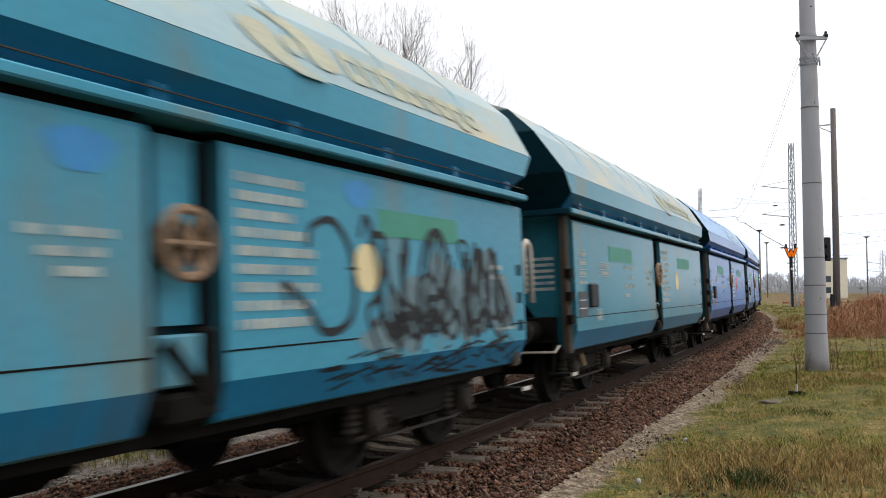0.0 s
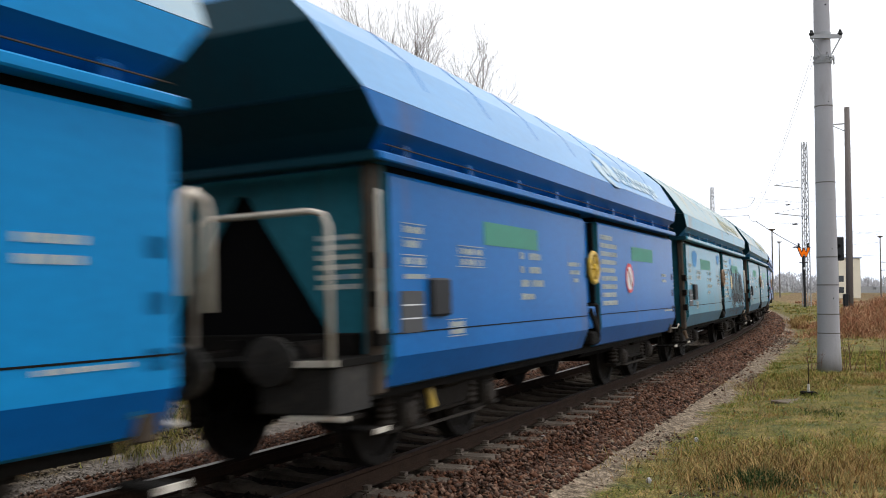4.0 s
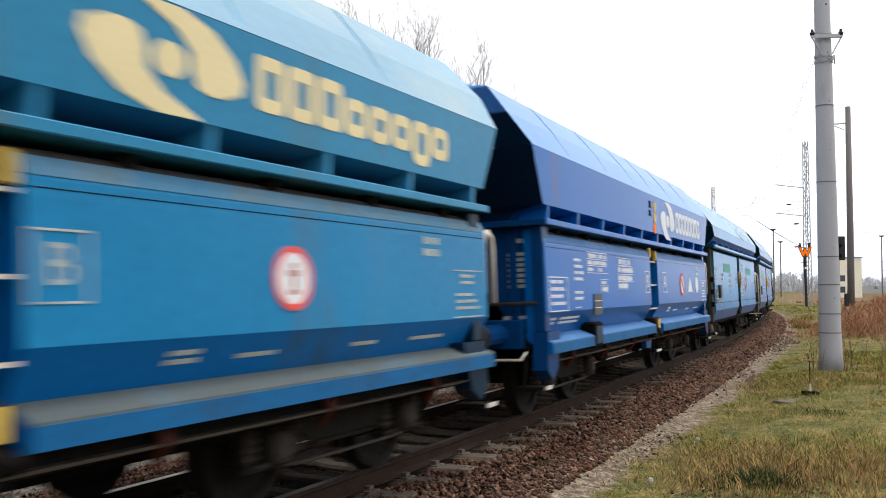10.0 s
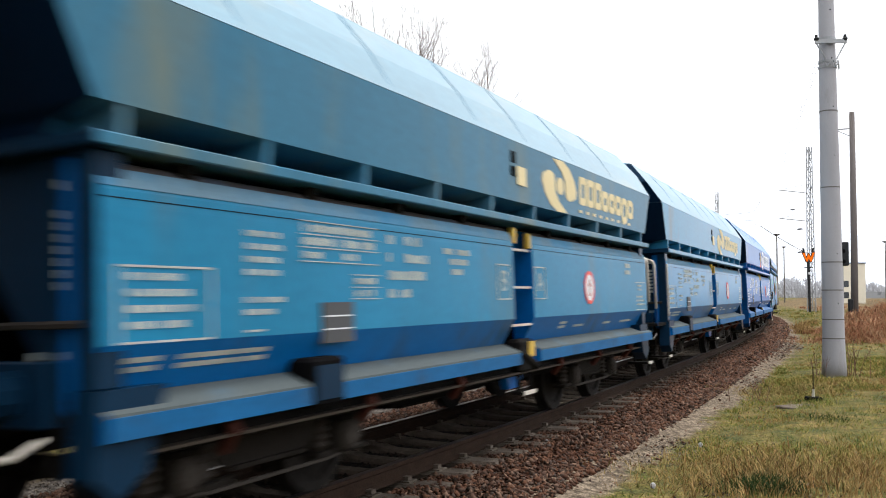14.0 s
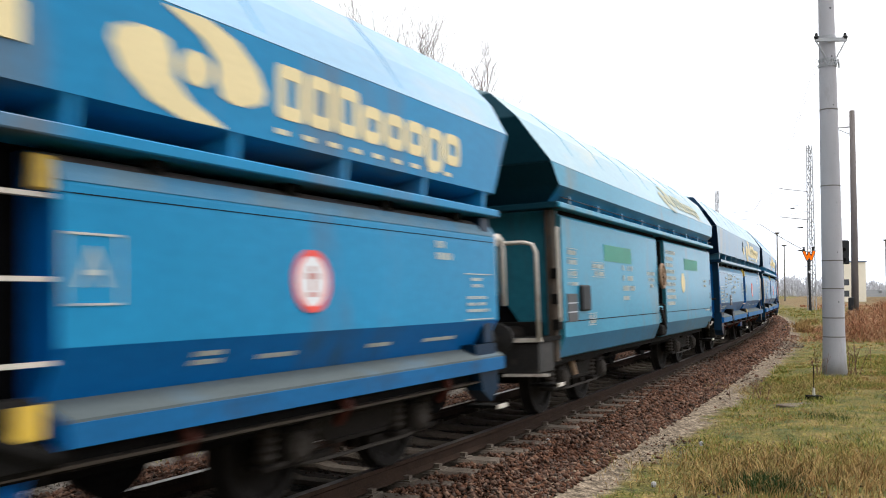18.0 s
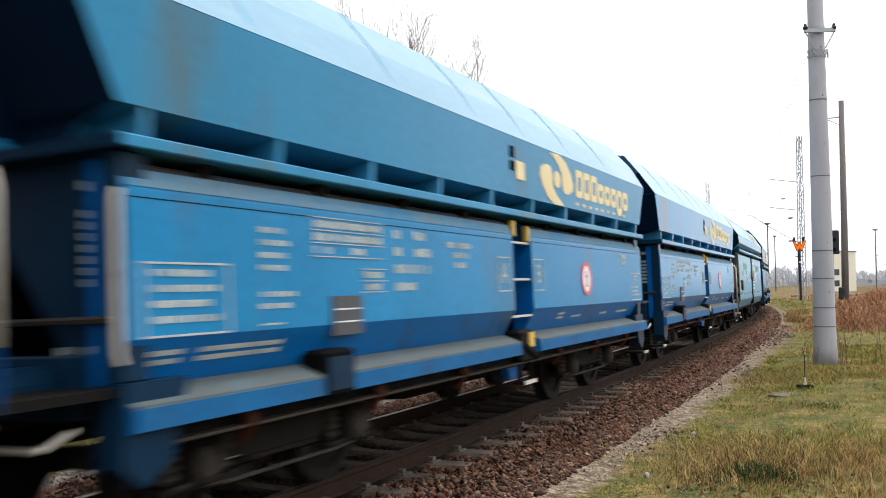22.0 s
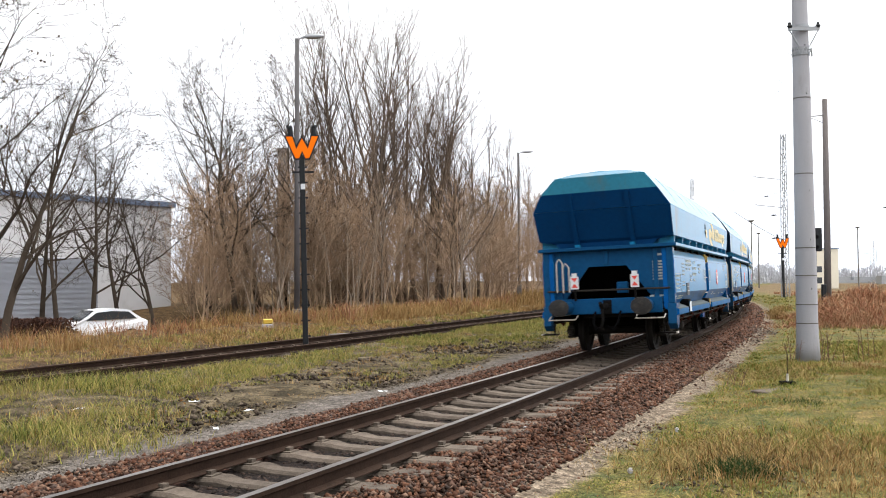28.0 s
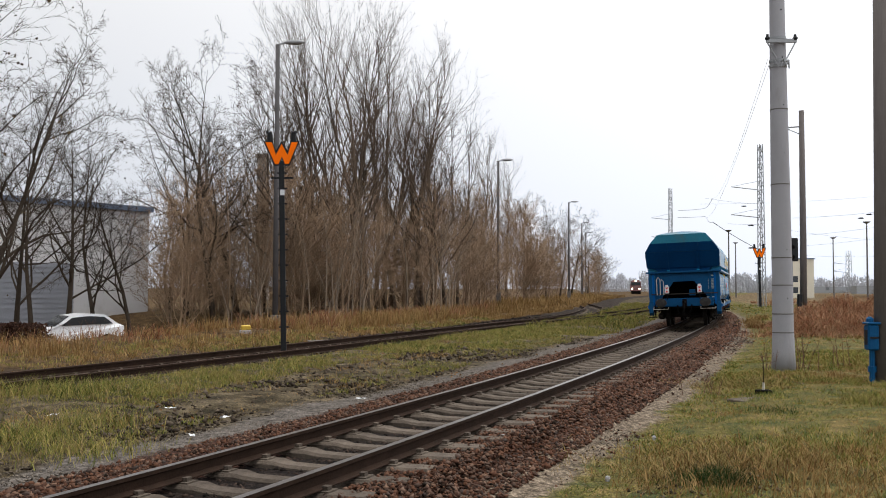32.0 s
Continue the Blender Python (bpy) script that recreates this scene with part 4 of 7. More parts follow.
    for y in (-3.75, 3.75):
        bogie(w, y)
    return w


def wagon_a(col, wheel_mat):
    """Older hopper wagon with flat doors, a rounded roof and a hand wheel in the middle."""
    w = thing("hopper_wagon", "teal steel bulk hopper wagon with rounded roof on railway track", "railway wagon", "hopper wagons of the train")
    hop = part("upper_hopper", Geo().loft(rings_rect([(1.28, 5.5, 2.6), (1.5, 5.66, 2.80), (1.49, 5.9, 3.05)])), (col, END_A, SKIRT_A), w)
    # end faces use the paint with shade in it
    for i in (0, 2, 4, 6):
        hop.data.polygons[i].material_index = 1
    # the downward slope takes the skirt paint, shade included
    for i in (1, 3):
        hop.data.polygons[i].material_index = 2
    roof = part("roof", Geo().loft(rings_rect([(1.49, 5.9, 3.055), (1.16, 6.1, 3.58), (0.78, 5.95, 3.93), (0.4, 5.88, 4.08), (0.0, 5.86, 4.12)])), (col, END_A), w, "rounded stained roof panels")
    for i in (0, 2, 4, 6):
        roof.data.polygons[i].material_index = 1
    for y in np.arange(-4.5, 5.0, 1.5):
        for sx in (-1, 1):
            g = Geo().loft([[(sx * x, y - 0.02, z), (sx * x, y + 0.02, z), (sx * (x - 0.03), y + 0.02, z - 0.03), (sx * (x - 0.03), y - 0.02, z - 0.03)] for x, z in ((1.475, 3.075), (1.158, 3.588), (0.78, 3.938), (0.4, 4.088))])
            part("roof_seam", g, col, roof)
    prof = [(1.15, 2.47), (1.40, 2.47), (1.42, 2.44), (1.42, 1.0), (1.32, 0.76), (1.28, 0.74), (1.15, 0.8)]
    for sx in (-1, 1):
        part("ledge_beam", Geo().box(sx * 1.36 - 0.15, sx * 1.36 + 0.15, -5.7, 5.7, 2.53, 2.6, 0, 0.012), col, w)
        part("gutter_pipe", Geo().tube([(sx * 1.49, -5.6, 2.66), (sx * 1.49, 5.6, 2.66)], 0.006, 5), SILL_DUST, w, "thin dusty pipe along the ledge")
        for y in np.linspace(-5.2, 5.2, 9):
            part("rib", Geo().box(sx * 1.38 - 0.1, sx * 1.38 + 0.1, y - 0.03, y + 0.03, 2.6, 2.7), SKIRT_A, w)
        for y0, y1 in ((-5.42, -0.05), (0.6, 5.7)):
            d = part("side_door", Geo().extrude_y([(sx * x, z) for x, z in prof], y0, y1), (col, END_A_LOW), w)
            # end caps darkened too, their shade in the paint
            for k in (-1, -2):
                d.data.polygons[k].material_index = 1
            part("door_seam", Geo().box(sx * 1.421 - 0.002, sx * 1.421 + 0.002, y0 + 0.01, y1 - 0.01, 1.175, 1.187), STEEL_DARK, d)
            part("skirt", Geo().loft([[(sx * 1.4222, y, 0.998), (sx * 1.3235, y, 0.762), (sx * 1.31, y, 0.77), (sx * 1.4, y, 1.0)] for y in (y0 + 0.002, y1 - 0.002)]), SKIRT_A, d, "blue door skirt with its shade in the colour")
            # black strip painted into the gap below the ledge for its shade
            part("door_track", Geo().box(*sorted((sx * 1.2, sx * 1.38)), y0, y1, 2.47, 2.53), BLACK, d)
        # back of the recess darkened by its paint, in place of shade
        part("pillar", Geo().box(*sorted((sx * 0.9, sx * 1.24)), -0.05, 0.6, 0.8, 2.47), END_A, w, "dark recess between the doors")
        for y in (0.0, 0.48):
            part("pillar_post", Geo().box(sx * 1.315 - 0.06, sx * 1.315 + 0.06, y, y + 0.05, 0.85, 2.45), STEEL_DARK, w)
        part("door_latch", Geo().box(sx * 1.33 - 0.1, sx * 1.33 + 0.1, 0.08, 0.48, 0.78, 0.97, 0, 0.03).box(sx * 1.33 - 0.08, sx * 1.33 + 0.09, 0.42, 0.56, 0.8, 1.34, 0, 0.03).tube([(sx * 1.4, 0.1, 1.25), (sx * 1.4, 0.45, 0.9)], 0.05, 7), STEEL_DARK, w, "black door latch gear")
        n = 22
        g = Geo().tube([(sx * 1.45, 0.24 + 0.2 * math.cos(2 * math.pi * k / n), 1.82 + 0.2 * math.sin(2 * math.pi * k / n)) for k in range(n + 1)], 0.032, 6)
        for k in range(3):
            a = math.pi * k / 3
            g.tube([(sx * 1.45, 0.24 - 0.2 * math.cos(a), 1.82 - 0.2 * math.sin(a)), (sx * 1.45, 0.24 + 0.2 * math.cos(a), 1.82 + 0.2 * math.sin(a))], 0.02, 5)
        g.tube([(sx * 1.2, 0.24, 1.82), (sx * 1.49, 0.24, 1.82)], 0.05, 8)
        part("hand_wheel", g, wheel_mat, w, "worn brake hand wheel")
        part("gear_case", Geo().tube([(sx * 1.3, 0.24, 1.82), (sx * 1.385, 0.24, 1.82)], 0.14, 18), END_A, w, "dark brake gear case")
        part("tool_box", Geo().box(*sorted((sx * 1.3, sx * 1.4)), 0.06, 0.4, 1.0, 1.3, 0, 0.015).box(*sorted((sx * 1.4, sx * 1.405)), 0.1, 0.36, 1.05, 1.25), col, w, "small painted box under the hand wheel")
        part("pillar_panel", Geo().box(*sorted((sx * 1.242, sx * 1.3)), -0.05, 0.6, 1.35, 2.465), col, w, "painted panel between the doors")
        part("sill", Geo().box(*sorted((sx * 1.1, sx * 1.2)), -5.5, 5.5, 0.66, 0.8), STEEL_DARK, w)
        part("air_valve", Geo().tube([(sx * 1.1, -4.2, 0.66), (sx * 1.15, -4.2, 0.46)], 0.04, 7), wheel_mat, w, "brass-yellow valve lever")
    # the same added chutes, which darken the space between the bogies
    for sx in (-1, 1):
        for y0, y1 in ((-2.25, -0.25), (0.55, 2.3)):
            ch = part("discharge_chute", Geo().extrude_y([(sx * 0.5, 0.9), (sx * 1.12, 0.8), (sx * 1.12, 0.63), (sx * (1.12 - 0.06), 0.58), (sx * 0.45, 0.56)], y0, y1), BLACK, w, "black discharge chute added to keep light from the underside")
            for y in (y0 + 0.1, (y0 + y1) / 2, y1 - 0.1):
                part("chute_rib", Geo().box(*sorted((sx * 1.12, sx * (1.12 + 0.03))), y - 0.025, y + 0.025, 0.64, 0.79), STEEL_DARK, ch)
    # inner body black, for the shade within
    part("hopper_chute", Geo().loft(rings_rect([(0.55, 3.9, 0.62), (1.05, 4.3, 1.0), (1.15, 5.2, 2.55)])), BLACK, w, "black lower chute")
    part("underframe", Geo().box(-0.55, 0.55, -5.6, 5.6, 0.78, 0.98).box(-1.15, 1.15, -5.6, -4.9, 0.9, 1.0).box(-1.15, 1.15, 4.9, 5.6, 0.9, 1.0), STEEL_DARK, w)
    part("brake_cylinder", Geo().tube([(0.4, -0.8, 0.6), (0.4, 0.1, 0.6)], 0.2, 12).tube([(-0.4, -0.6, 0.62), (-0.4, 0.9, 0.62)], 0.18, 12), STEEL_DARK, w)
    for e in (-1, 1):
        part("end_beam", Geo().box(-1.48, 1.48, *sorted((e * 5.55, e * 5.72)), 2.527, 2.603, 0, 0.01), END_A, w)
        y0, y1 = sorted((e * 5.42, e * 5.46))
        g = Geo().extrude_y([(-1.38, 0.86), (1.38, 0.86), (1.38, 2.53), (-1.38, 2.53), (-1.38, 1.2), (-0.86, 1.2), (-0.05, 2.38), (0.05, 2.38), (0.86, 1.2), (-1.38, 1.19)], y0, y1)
        part("end_wall", g, END_A_LOW, w, "grimy teal end wall, darkened for shade, with a wedge-shaped opening")
        # black sheet as the shade behind the wedge opening
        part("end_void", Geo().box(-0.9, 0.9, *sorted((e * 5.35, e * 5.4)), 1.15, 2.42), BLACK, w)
        for sx in (-1, 1):
            part("corner_post", Geo().box(sx * 1.325 - 0.045, sx * 1.325 + 0.045, *sorted((e * 5.462, e * 5.62)), 0.72, 2.53, 0, 0.012), RUST_POST, w, "rusty corner post")
            for z in (1.1, 1.4, 1.7):
                part("hinge", Geo().box(sx * 1.38 - 0.04, sx * 1.38 + 0.04, *sorted((e * 5.48, e * 5.64)), z, z + 0.12), STEEL_DARK, w)
            fs_ = part("foot_step", Geo().box(sx * 1.25 - 0.17, sx * 1.25 + 0.17, *sorted((e * 5.55, e * 5.75)), 0.45, 0.48), STEEL_DARK, w, "black foot step with a worn edge")
            part("worn_edge", Geo().box(sx * 1.25 + sx * 0.17 - 0.012, sx * 1.25 + sx * 0.17 + 0.012, *sorted((e * 5.55 - e * 0.004, e * 5.75 + e * 0.004)), 0.45 - 0.004, 0.48 + 0.004), RAILBAR, fs_)
            part("step_hanger", Geo().tube([(sx * 1.15, e * 5.55, 0.9), (sx * 1.15, e * 5.7, 0.46)], 0.02, 5), STEEL_DARK, w)
        g = Geo()
        for k in range(6):
            g.box(e * -0.75 if e > 0 else 0.75, e * -1.15 if e > 0 else 1.15, *sorted((e * 5.461, e * 5.466)), 1.55 + 0.08 * k, 1.59 + 0.08 * k)
        part("end_marking", g, WORN_W, w, kind="stuff")
    buffers(w, 5.6, 6.33, 1.03, STEEL_DARK)
    for y in (-3.75, 3.75):
        bogie(w, y)
    return w


def mark_b(w, rnd, scheme, swap, sh=0.0):
    x = 1.453
    ink = WHITE if scheme == "white" else WORN_W
    bars(outline(-5.49, -4.77, 1.27, 1.68) + text_rows(-5.42, -4.85, 1.3, 1.64, 4, rnd) + text_rows(-4.46, -4.06, 1.6, 1.92, 4, rnd) + text_rows(-4.47, -4.06, 1.36, 1.51, 2, rnd) + text_rows(-4.46, -4.2, 1.28, 1.31, 1, rnd), x, ink, w, "marking", "small white lettering too worn to read")
    bars(table(-3.85, -2.9, (1.95, 1.86), rnd, 0.055) + table(-3.85, -3.6, (1.77,), rnd, 0.05, False) + table(-3.35, -3.15, (1.77,), rnd, 0.05, False) + [(-3.88, -2.87, 1.745, 1.752)] + table(-3.2, -2.88, (1.6, 1.51), rnd, 0.05), x, ink, w, "marking")
    if scheme == "white":
        bars(table(-2.25, -1.5, (1.9,), rnd, 0.075) + table(-2.25, -1.35, (1.78, 1.66), rnd, 0.075) + table(-2.25, -1.7, (1.55,), rnd, 0.07), x, ink, w, "marking")
    else:
        bars(table(-2.7, -2.58, (1.92, 1.78), rnd, 0.075, False) + table(-2.42, -2.15, (1.92,), rnd, 0.075, False) + table(-2.42, -2.02, (1.78,), rnd, 0.075, False) + table(-2.7, -2.08, (1.64,), rnd, 0.075, False) + table(-2.7, -2.35, (1.5,), rnd, 0.07, False), x, ink, w, "marking")
    if scheme != "white":
        bars(table(-1.7, -1.15, (1.88,), rnd, 0.055, False) + table(-1.62, -1.2, (1.79,), rnd, 0.055, False) + table(-1.55, -1.3, (1.70,), rnd, 0.055, False), x, ink, w, "marking")
    bars(text_rows(4.45, 4.75, 1.78, 1.98, 2, rnd, 0.6) + [(5.0, 5.6, 1.7, 1.71), (5.0, 5.6, 1.28, 1.29)] + text_rows(5.15, 5.45, 1.55, 1.67, 2, rnd) + text_rows(5.05, 5.55, 1.32, 1.5, 3, rnd), x, ink, w, "marking")
    xs = lambda z: 1.45 - (1.27 - z) * 0.577 + 0.008
    g = Geo()
    for y0, y1, k in ((-4.99, -4.2, 2), (-5.4, -5.15, 2), (1.5, 1.75, 2), (2.1, 2.5, 1), (3.4, 3.75, 1), (4.3, 4.9, 1)):
        for r in range(k):
            z = 1.12 + 0.05 * r
            g.add([(xs(z), y0, z), (xs(z), y1, z), (xs(z + 0.03), y1, z + 0.03), (xs(z + 0.03), y0, z + 0.03)], [(0, 1, 2, 3)])
    part("low_marking", g, ink, w, kind="stuff")
    for y, ch in ((-0.32, "A" if swap else "B"), (1.1 if scheme == "white" else 0.74, "B" if swap else "A")):
        bars(outline(y - 0.18, y + 0.18, 1.47, 1.83), x, ink, w, "marking")
        letter(w, ch, x + 0.002, y, 1.65, 0.3, ink)
    forbid_sign(w, x + 0.002, 2.78 if scheme == "white" else 2.6, 1.61, 0.215, scheme == "white")
    plate = part("label_plate", Geo().box(x - 0.002, x + 0.012, -3.65 + sh, -3.25 + sh, 1.19, 1.47), GREYWIN, w, "grey label plate")
    bars([(-3.62 + sh, -3.28 + sh, z, z + 0.01) for z in (1.28, 1.37)], x + 0.012, WHITE, plate, "plate_line")
    bx = part("equipment_box", Geo().box(1.3, 1.52, -3.87 + sh, -3.46 + sh, 0.77, 1.1, 0, 0.025), BLACK, w, "black switch box on the sill")
    part("box_door", Geo().box(1.52, 1.527, -3.82 + sh, -3.51 + sh, 0.82, 1.05), END_LOW, bx)
    if scheme == "white":
        logo(w, 1.4855, 0.85, 4.9, 2.6, 3.0, WHITE, 0.0127, False, True)
        part("white_triangle", Geo().loft([[(x + d, 3.42, 1.47), (x + d, 3.92, 1.47), (x + d, 3.67, 1.78)] for d in (-0.003, 0.003)]), WHITE, w)
        disc(w, "white_disc", x, 4.45, 1.62, 0.17, WHITE)
        for z, m in ((2.95, YELLOW), (2.76, YELLOW), (2.58, ORANGE)):
            disc(w, "round_sticker", 1.48 + (z - 2.5) * 0.032 + 0.003, 0.32, z, 0.1, m)
    else:
        logo(w, 1.4875, 0.85, 4.9, 2.66, 3.02, CREAM, 0.0115, scheme == "sub")
        part("cream_plate", Geo().box(1.48, 1.499, 0.05, 0.3, 2.68, 2.88), CREAM, w, "cream plate on the hopper")


FADED_W = mat("faded_white_lettering", (0.33, 0.42, 0.48), 0.7, 0, 0.25, 2, 20, 0, 0, (0.08, 0.22, 0.36), 0.5, 1.6)
FADED_C = mat("faded_ochre_lettering", (0.27, 0.27, 0.19), 0.7, 0, 0.3, 2, 20, 0, 0, (0.13, 0.22, 0.25), 0.5, 1.6)


def mark_a(w, rnd, scheme):
    x = 1.423
    pl = part("label_plate", Geo().box(x - 0.002, x + 0.01, -5.3, -4.88, 1.18, 1.52), GREYWIN, w, "grey label plate")
    bars([(-5.27, -4.91, 1.29, 1.3), (-5.27, -4.91, 1.4, 1.41)], x + 0.01, WHITE, pl, "plate_line")
    part("vent_box", Geo().box(x - 0.02, x + 0.05, -4.78, -4.4, 1.3, 1.63, 0, 0.02), BLACKPAINT, w, "black louvred vent")
    bars(table(-5.2, -4.85, (2.0, 1.88, 1.74), rnd, 0.06) + table(-5.2, -4.8, (1.62,), rnd, 0.045, False) + table(-4.12, -3.55, (1.86, 1.76), rnd, 0.06) + table(-4.35, -4.05, (1.2, 1.13), rnd, 0.045), x, WORN_W, w, "marking", "small white lettering too worn to read")
    bars(table(-2.5, -2.4, (1.86, 1.71), rnd, 0.08, False) + table(-2.22, -1.85, (1.86, 1.71), rnd, 0.08, False) + table(-2.5, -1.78, (1.56,), rnd, 0.08, False) + table(-2.5, -2.1, (1.42,), rnd, 0.07, False), x, WORN_W, w, "marking")
    bars(table(-0.85, -0.3, (1.82,), rnd, 0.055, False) + table(-0.75, -0.35, (1.72,), rnd, 0.055, False) + table(-0.65, -0.4, (1.62,), rnd, 0.055, False), x, WORN_W, w, "marking")
    bars(text_rows(0.72, 1.6, 1.25, 2.3, 9, rnd, 0.55), x, WORN_W, w, "marking")
    bars(text_rows(4.7, 5.1, 1.6, 1.8, 2, rnd) + text_rows(4.8, 5.6, 1.1, 1.16, 1, rnd), x, WORN_W, w, "marking")
    part("green_stripe", Geo().box(x - 0.003, x + 0.002, -3.5, -1.93, 1.97, 2.2), GREENP, w, "green painted stripe")
    part("green_stripe", Geo().box(x - 0.003, x + 0.002, 2.5, 4.0, 1.98, 2.2), GREENP, w, "green painted stripe")
    if scheme == "disc":
        disc(w, "white_disc", x, 2.3, 1.72, 0.19, CREAM)
    else:
        forbid_sign(w, x + 0.002, 2.3, 1.7, 0.23, True)
    logo(w, 1.432, 0.9, 4.7, 3.16, 3.46, FADED_C if scheme == "disc" else FADED_W, -0.19)


def graffiti(w):
    """Black sprayed scrawl: looping strokes over the front door."""
    rnd = random.Random(21)
    g = Geo()
    x = 1.427

    def stroke(pts, r):
        c = [Vector((x, *p)) for p in pts]
        out = []
        for i in range(len(c) - 1):
            p0, p1, p2, p3 = c[max(i - 1, 0)], c[i], c[i + 1], c[min(i + 2, len(c) - 1)]
            for k in range(5):
                t = k / 5
                out.append(0.5 * ((2 * p1) + (p2 - p0) * t + (2 * p0 - 5 * p1 + 4 * p2 - p3) * t * t + (3 * p1 - p0 - 3 * p2 + p3) * t ** 3))
        out.append(c[-1])
        vs, fs = [], []
        for i, p in enumerate(out):
            d = (out[min(i + 1, len(out) - 1)] - out[max(i - 1, 0)]).normalized()
            s_ = Vector((0, -d.z, d.y)) * r * (0.6 + 0.4 * math.sin(math.pi * i / len(out)))
            vs += [p - s_, p + s_, p + s_ - Vector((0.003, 0, 0)), p - s_ - Vector((0.003, 0, 0))]
        for i in range(len(out) - 1):
            a = i * 4
            fs += [(a, a + 1, a + 5, a + 4), (a + 1, a + 2, a + 6, a + 5), (a + 3, a, a + 4, a + 7)]
        g.add(vs, fs)

    stroke([(1.25, 1.45), (1.2, 1.6), (1.45, 1.45), (1.7, 1.25), (2.05, 1.35), (2.1, 1.75), (1.85, 2.05), (1.55, 2.0), (1.5, 1.85)], 0.032)
    for k in range(11):
        y = 2.45 + k * 0.26
        pts = [(y + rnd.uniform(-0.16, 0.2), z + rnd.uniform(-0.12, 0.12)) for z in ((1.95, 1.6, 1.3, 1.15, 1.45, 1.75) if k % 2 else (1.2, 1.45, 1.85, 1.95, 1.6, 1.4, 1.1))]
        stroke(pts, rnd.uniform(0.016, 0.034))
    for k in range(9):
        y = 2.4 + rnd.uniform(0, 2.5)
        stroke([(y, 1.35 + rnd.uniform(-0.2, 0.2)), (y + 0.2, 1.2 + rnd.uniform(-0.1, 0.1)), (y + 0.35, 1.35), (y + 0.5, 1.15)], rnd.uniform(0.02, 0.05))
    haze = mat("grey_spray_haze", (0.085, 0.145, 0.165), 0.7, 0, 0.3, 3, 20, 0, 0, (0.12, 0.22, 0.26), 0.5, 5)
    for yc, zc, ry, rz in ((2.55, 1.2, 0.35, 0.13), (3.05, 1.35, 0.42, 0.28), (3.6, 1.5, 0.4, 0.36), (4.1, 1.4, 0.36, 0.3), (4.6, 1.55, 0.4, 0.4), (5.05, 1.4, 0.3, 0.3)):
        ph = rnd.uniform(0, 6)
        blob = [(yc + ry * math.cos(a) * (1 + 0.25 * math.sin(3 * a + ph)), zc + rz * math.sin(a) * (1 + 0.2 * math.cos(4 * a + ph))) for a in (2 * math.pi * k / 28 for k in range(28))]
        part("spray_haze", Geo().loft([[(xx, a, b) for a, b in blob] for xx in (x - 0.006, x - 0.0035)]), haze, w, "grey sprayed filling of the scrawl")
    stroke([(2.2, 1.95), (2.3, 2.12), (2.42, 1.9), (2.5, 1.4), (2.7, 1.25), (2.85, 1.5), (2.85, 1.85)], 0.035)
    stroke([(3.1, 1.2), (3.2, 1.7), (3.35, 2.0), (3.6, 2.06), (3.75, 1.8), (3.6, 1.5), (3.3, 1.45), (3.7, 1.15)], 0.036)
    stroke([(4.1, 1.2), (4.15, 1.9), (4.35, 1.5), (4.5, 1.95), (4.65, 1.5), (4.8, 1.98), (4.95, 1.2)], 0.034)
    part("graffiti", g, BLACKPAINT, w, "black sprayed scrawl", kind="stuff")
    g2 = Geo()
    g2.box(x - 0.002, x + 0.003, 2.0, 2.15, 1.7, 1.72)
    xb = lambda z: 1.42 - max(0.0, 1.0 - z) * 0.417 + 0.008
    for k in range(60):
        y, z = rnd.uniform(1.6, 5.3), rnd.uniform(0.8, 1.05)
        l = rnd.uniform(0.1, 0.45)
        dz = rnd.uniform(-0.14, 0.14)
        q = [(y, z), (y + l, min(1.08, max(0.78, z + dz))), (y + l, min(1.09, max(0.8, z + dz + 0.022))), (y, z + 0.022)]
        g2.add([(xb(b), a, b) for a, b in q], [(0, 1, 2, 3)])
    part("graffiti_scrawl", g2, BLACKPAINT, w, kind="stuff")
    spray = mat("bright_blue_spray", (0.015, 0.2, 0.46), 0.6, 0, 0.2, 3, 20)
    for yc, zc, ry, rz in ((-4.35, 2.2, 0.34, 0.2), (-0.5, 2.28, 0.22, 0.13), (2.2, 2.3, 0.2, 0.12)):
        ring = [(x, yc + ry * math.cos(a) * (1 + 0.15 * math.sin(3 * a)), zc + rz * math.sin(a) * (1 if math.sin(a) < 0 else 0.8)) for a in (2 * math.pi * k / 24 for k in range(24))]
        part("spray_patch", Geo().loft([[(p - 0.003, q, r) for p, q, r in ring], [(p - 0.001, q, r) for p, q, r in ring]]), spray, w, "bright blue sprayed patch")


def tail_sign(w, sx):
    x = 0.66 * sx - 0.03
    t = part("tail_sign", Geo().box(x - 0.09, x + 0.09, -5.78, -5.76, 1.42, 1.7).box(x - 0.055, x + 0.055, -5.78, -5.76, 1.7, 1.77), WHITE, w, "white tail board with red triangles")
    for za, zb in ((1.665, 1.575), (1.455, 1.545)):
        part("red_triangle", Geo().loft([[(x - 0.07, y, za), (x + 0.07, y, za), (x, y, zb)] for y in (-5.781, -5.784)]), RED, t)
    part("lamp_bracket", Geo().box(x - 0.02, x + 0.02, -5.76, -5.7, 1.16, 1.46), STEEL_DARK, t)


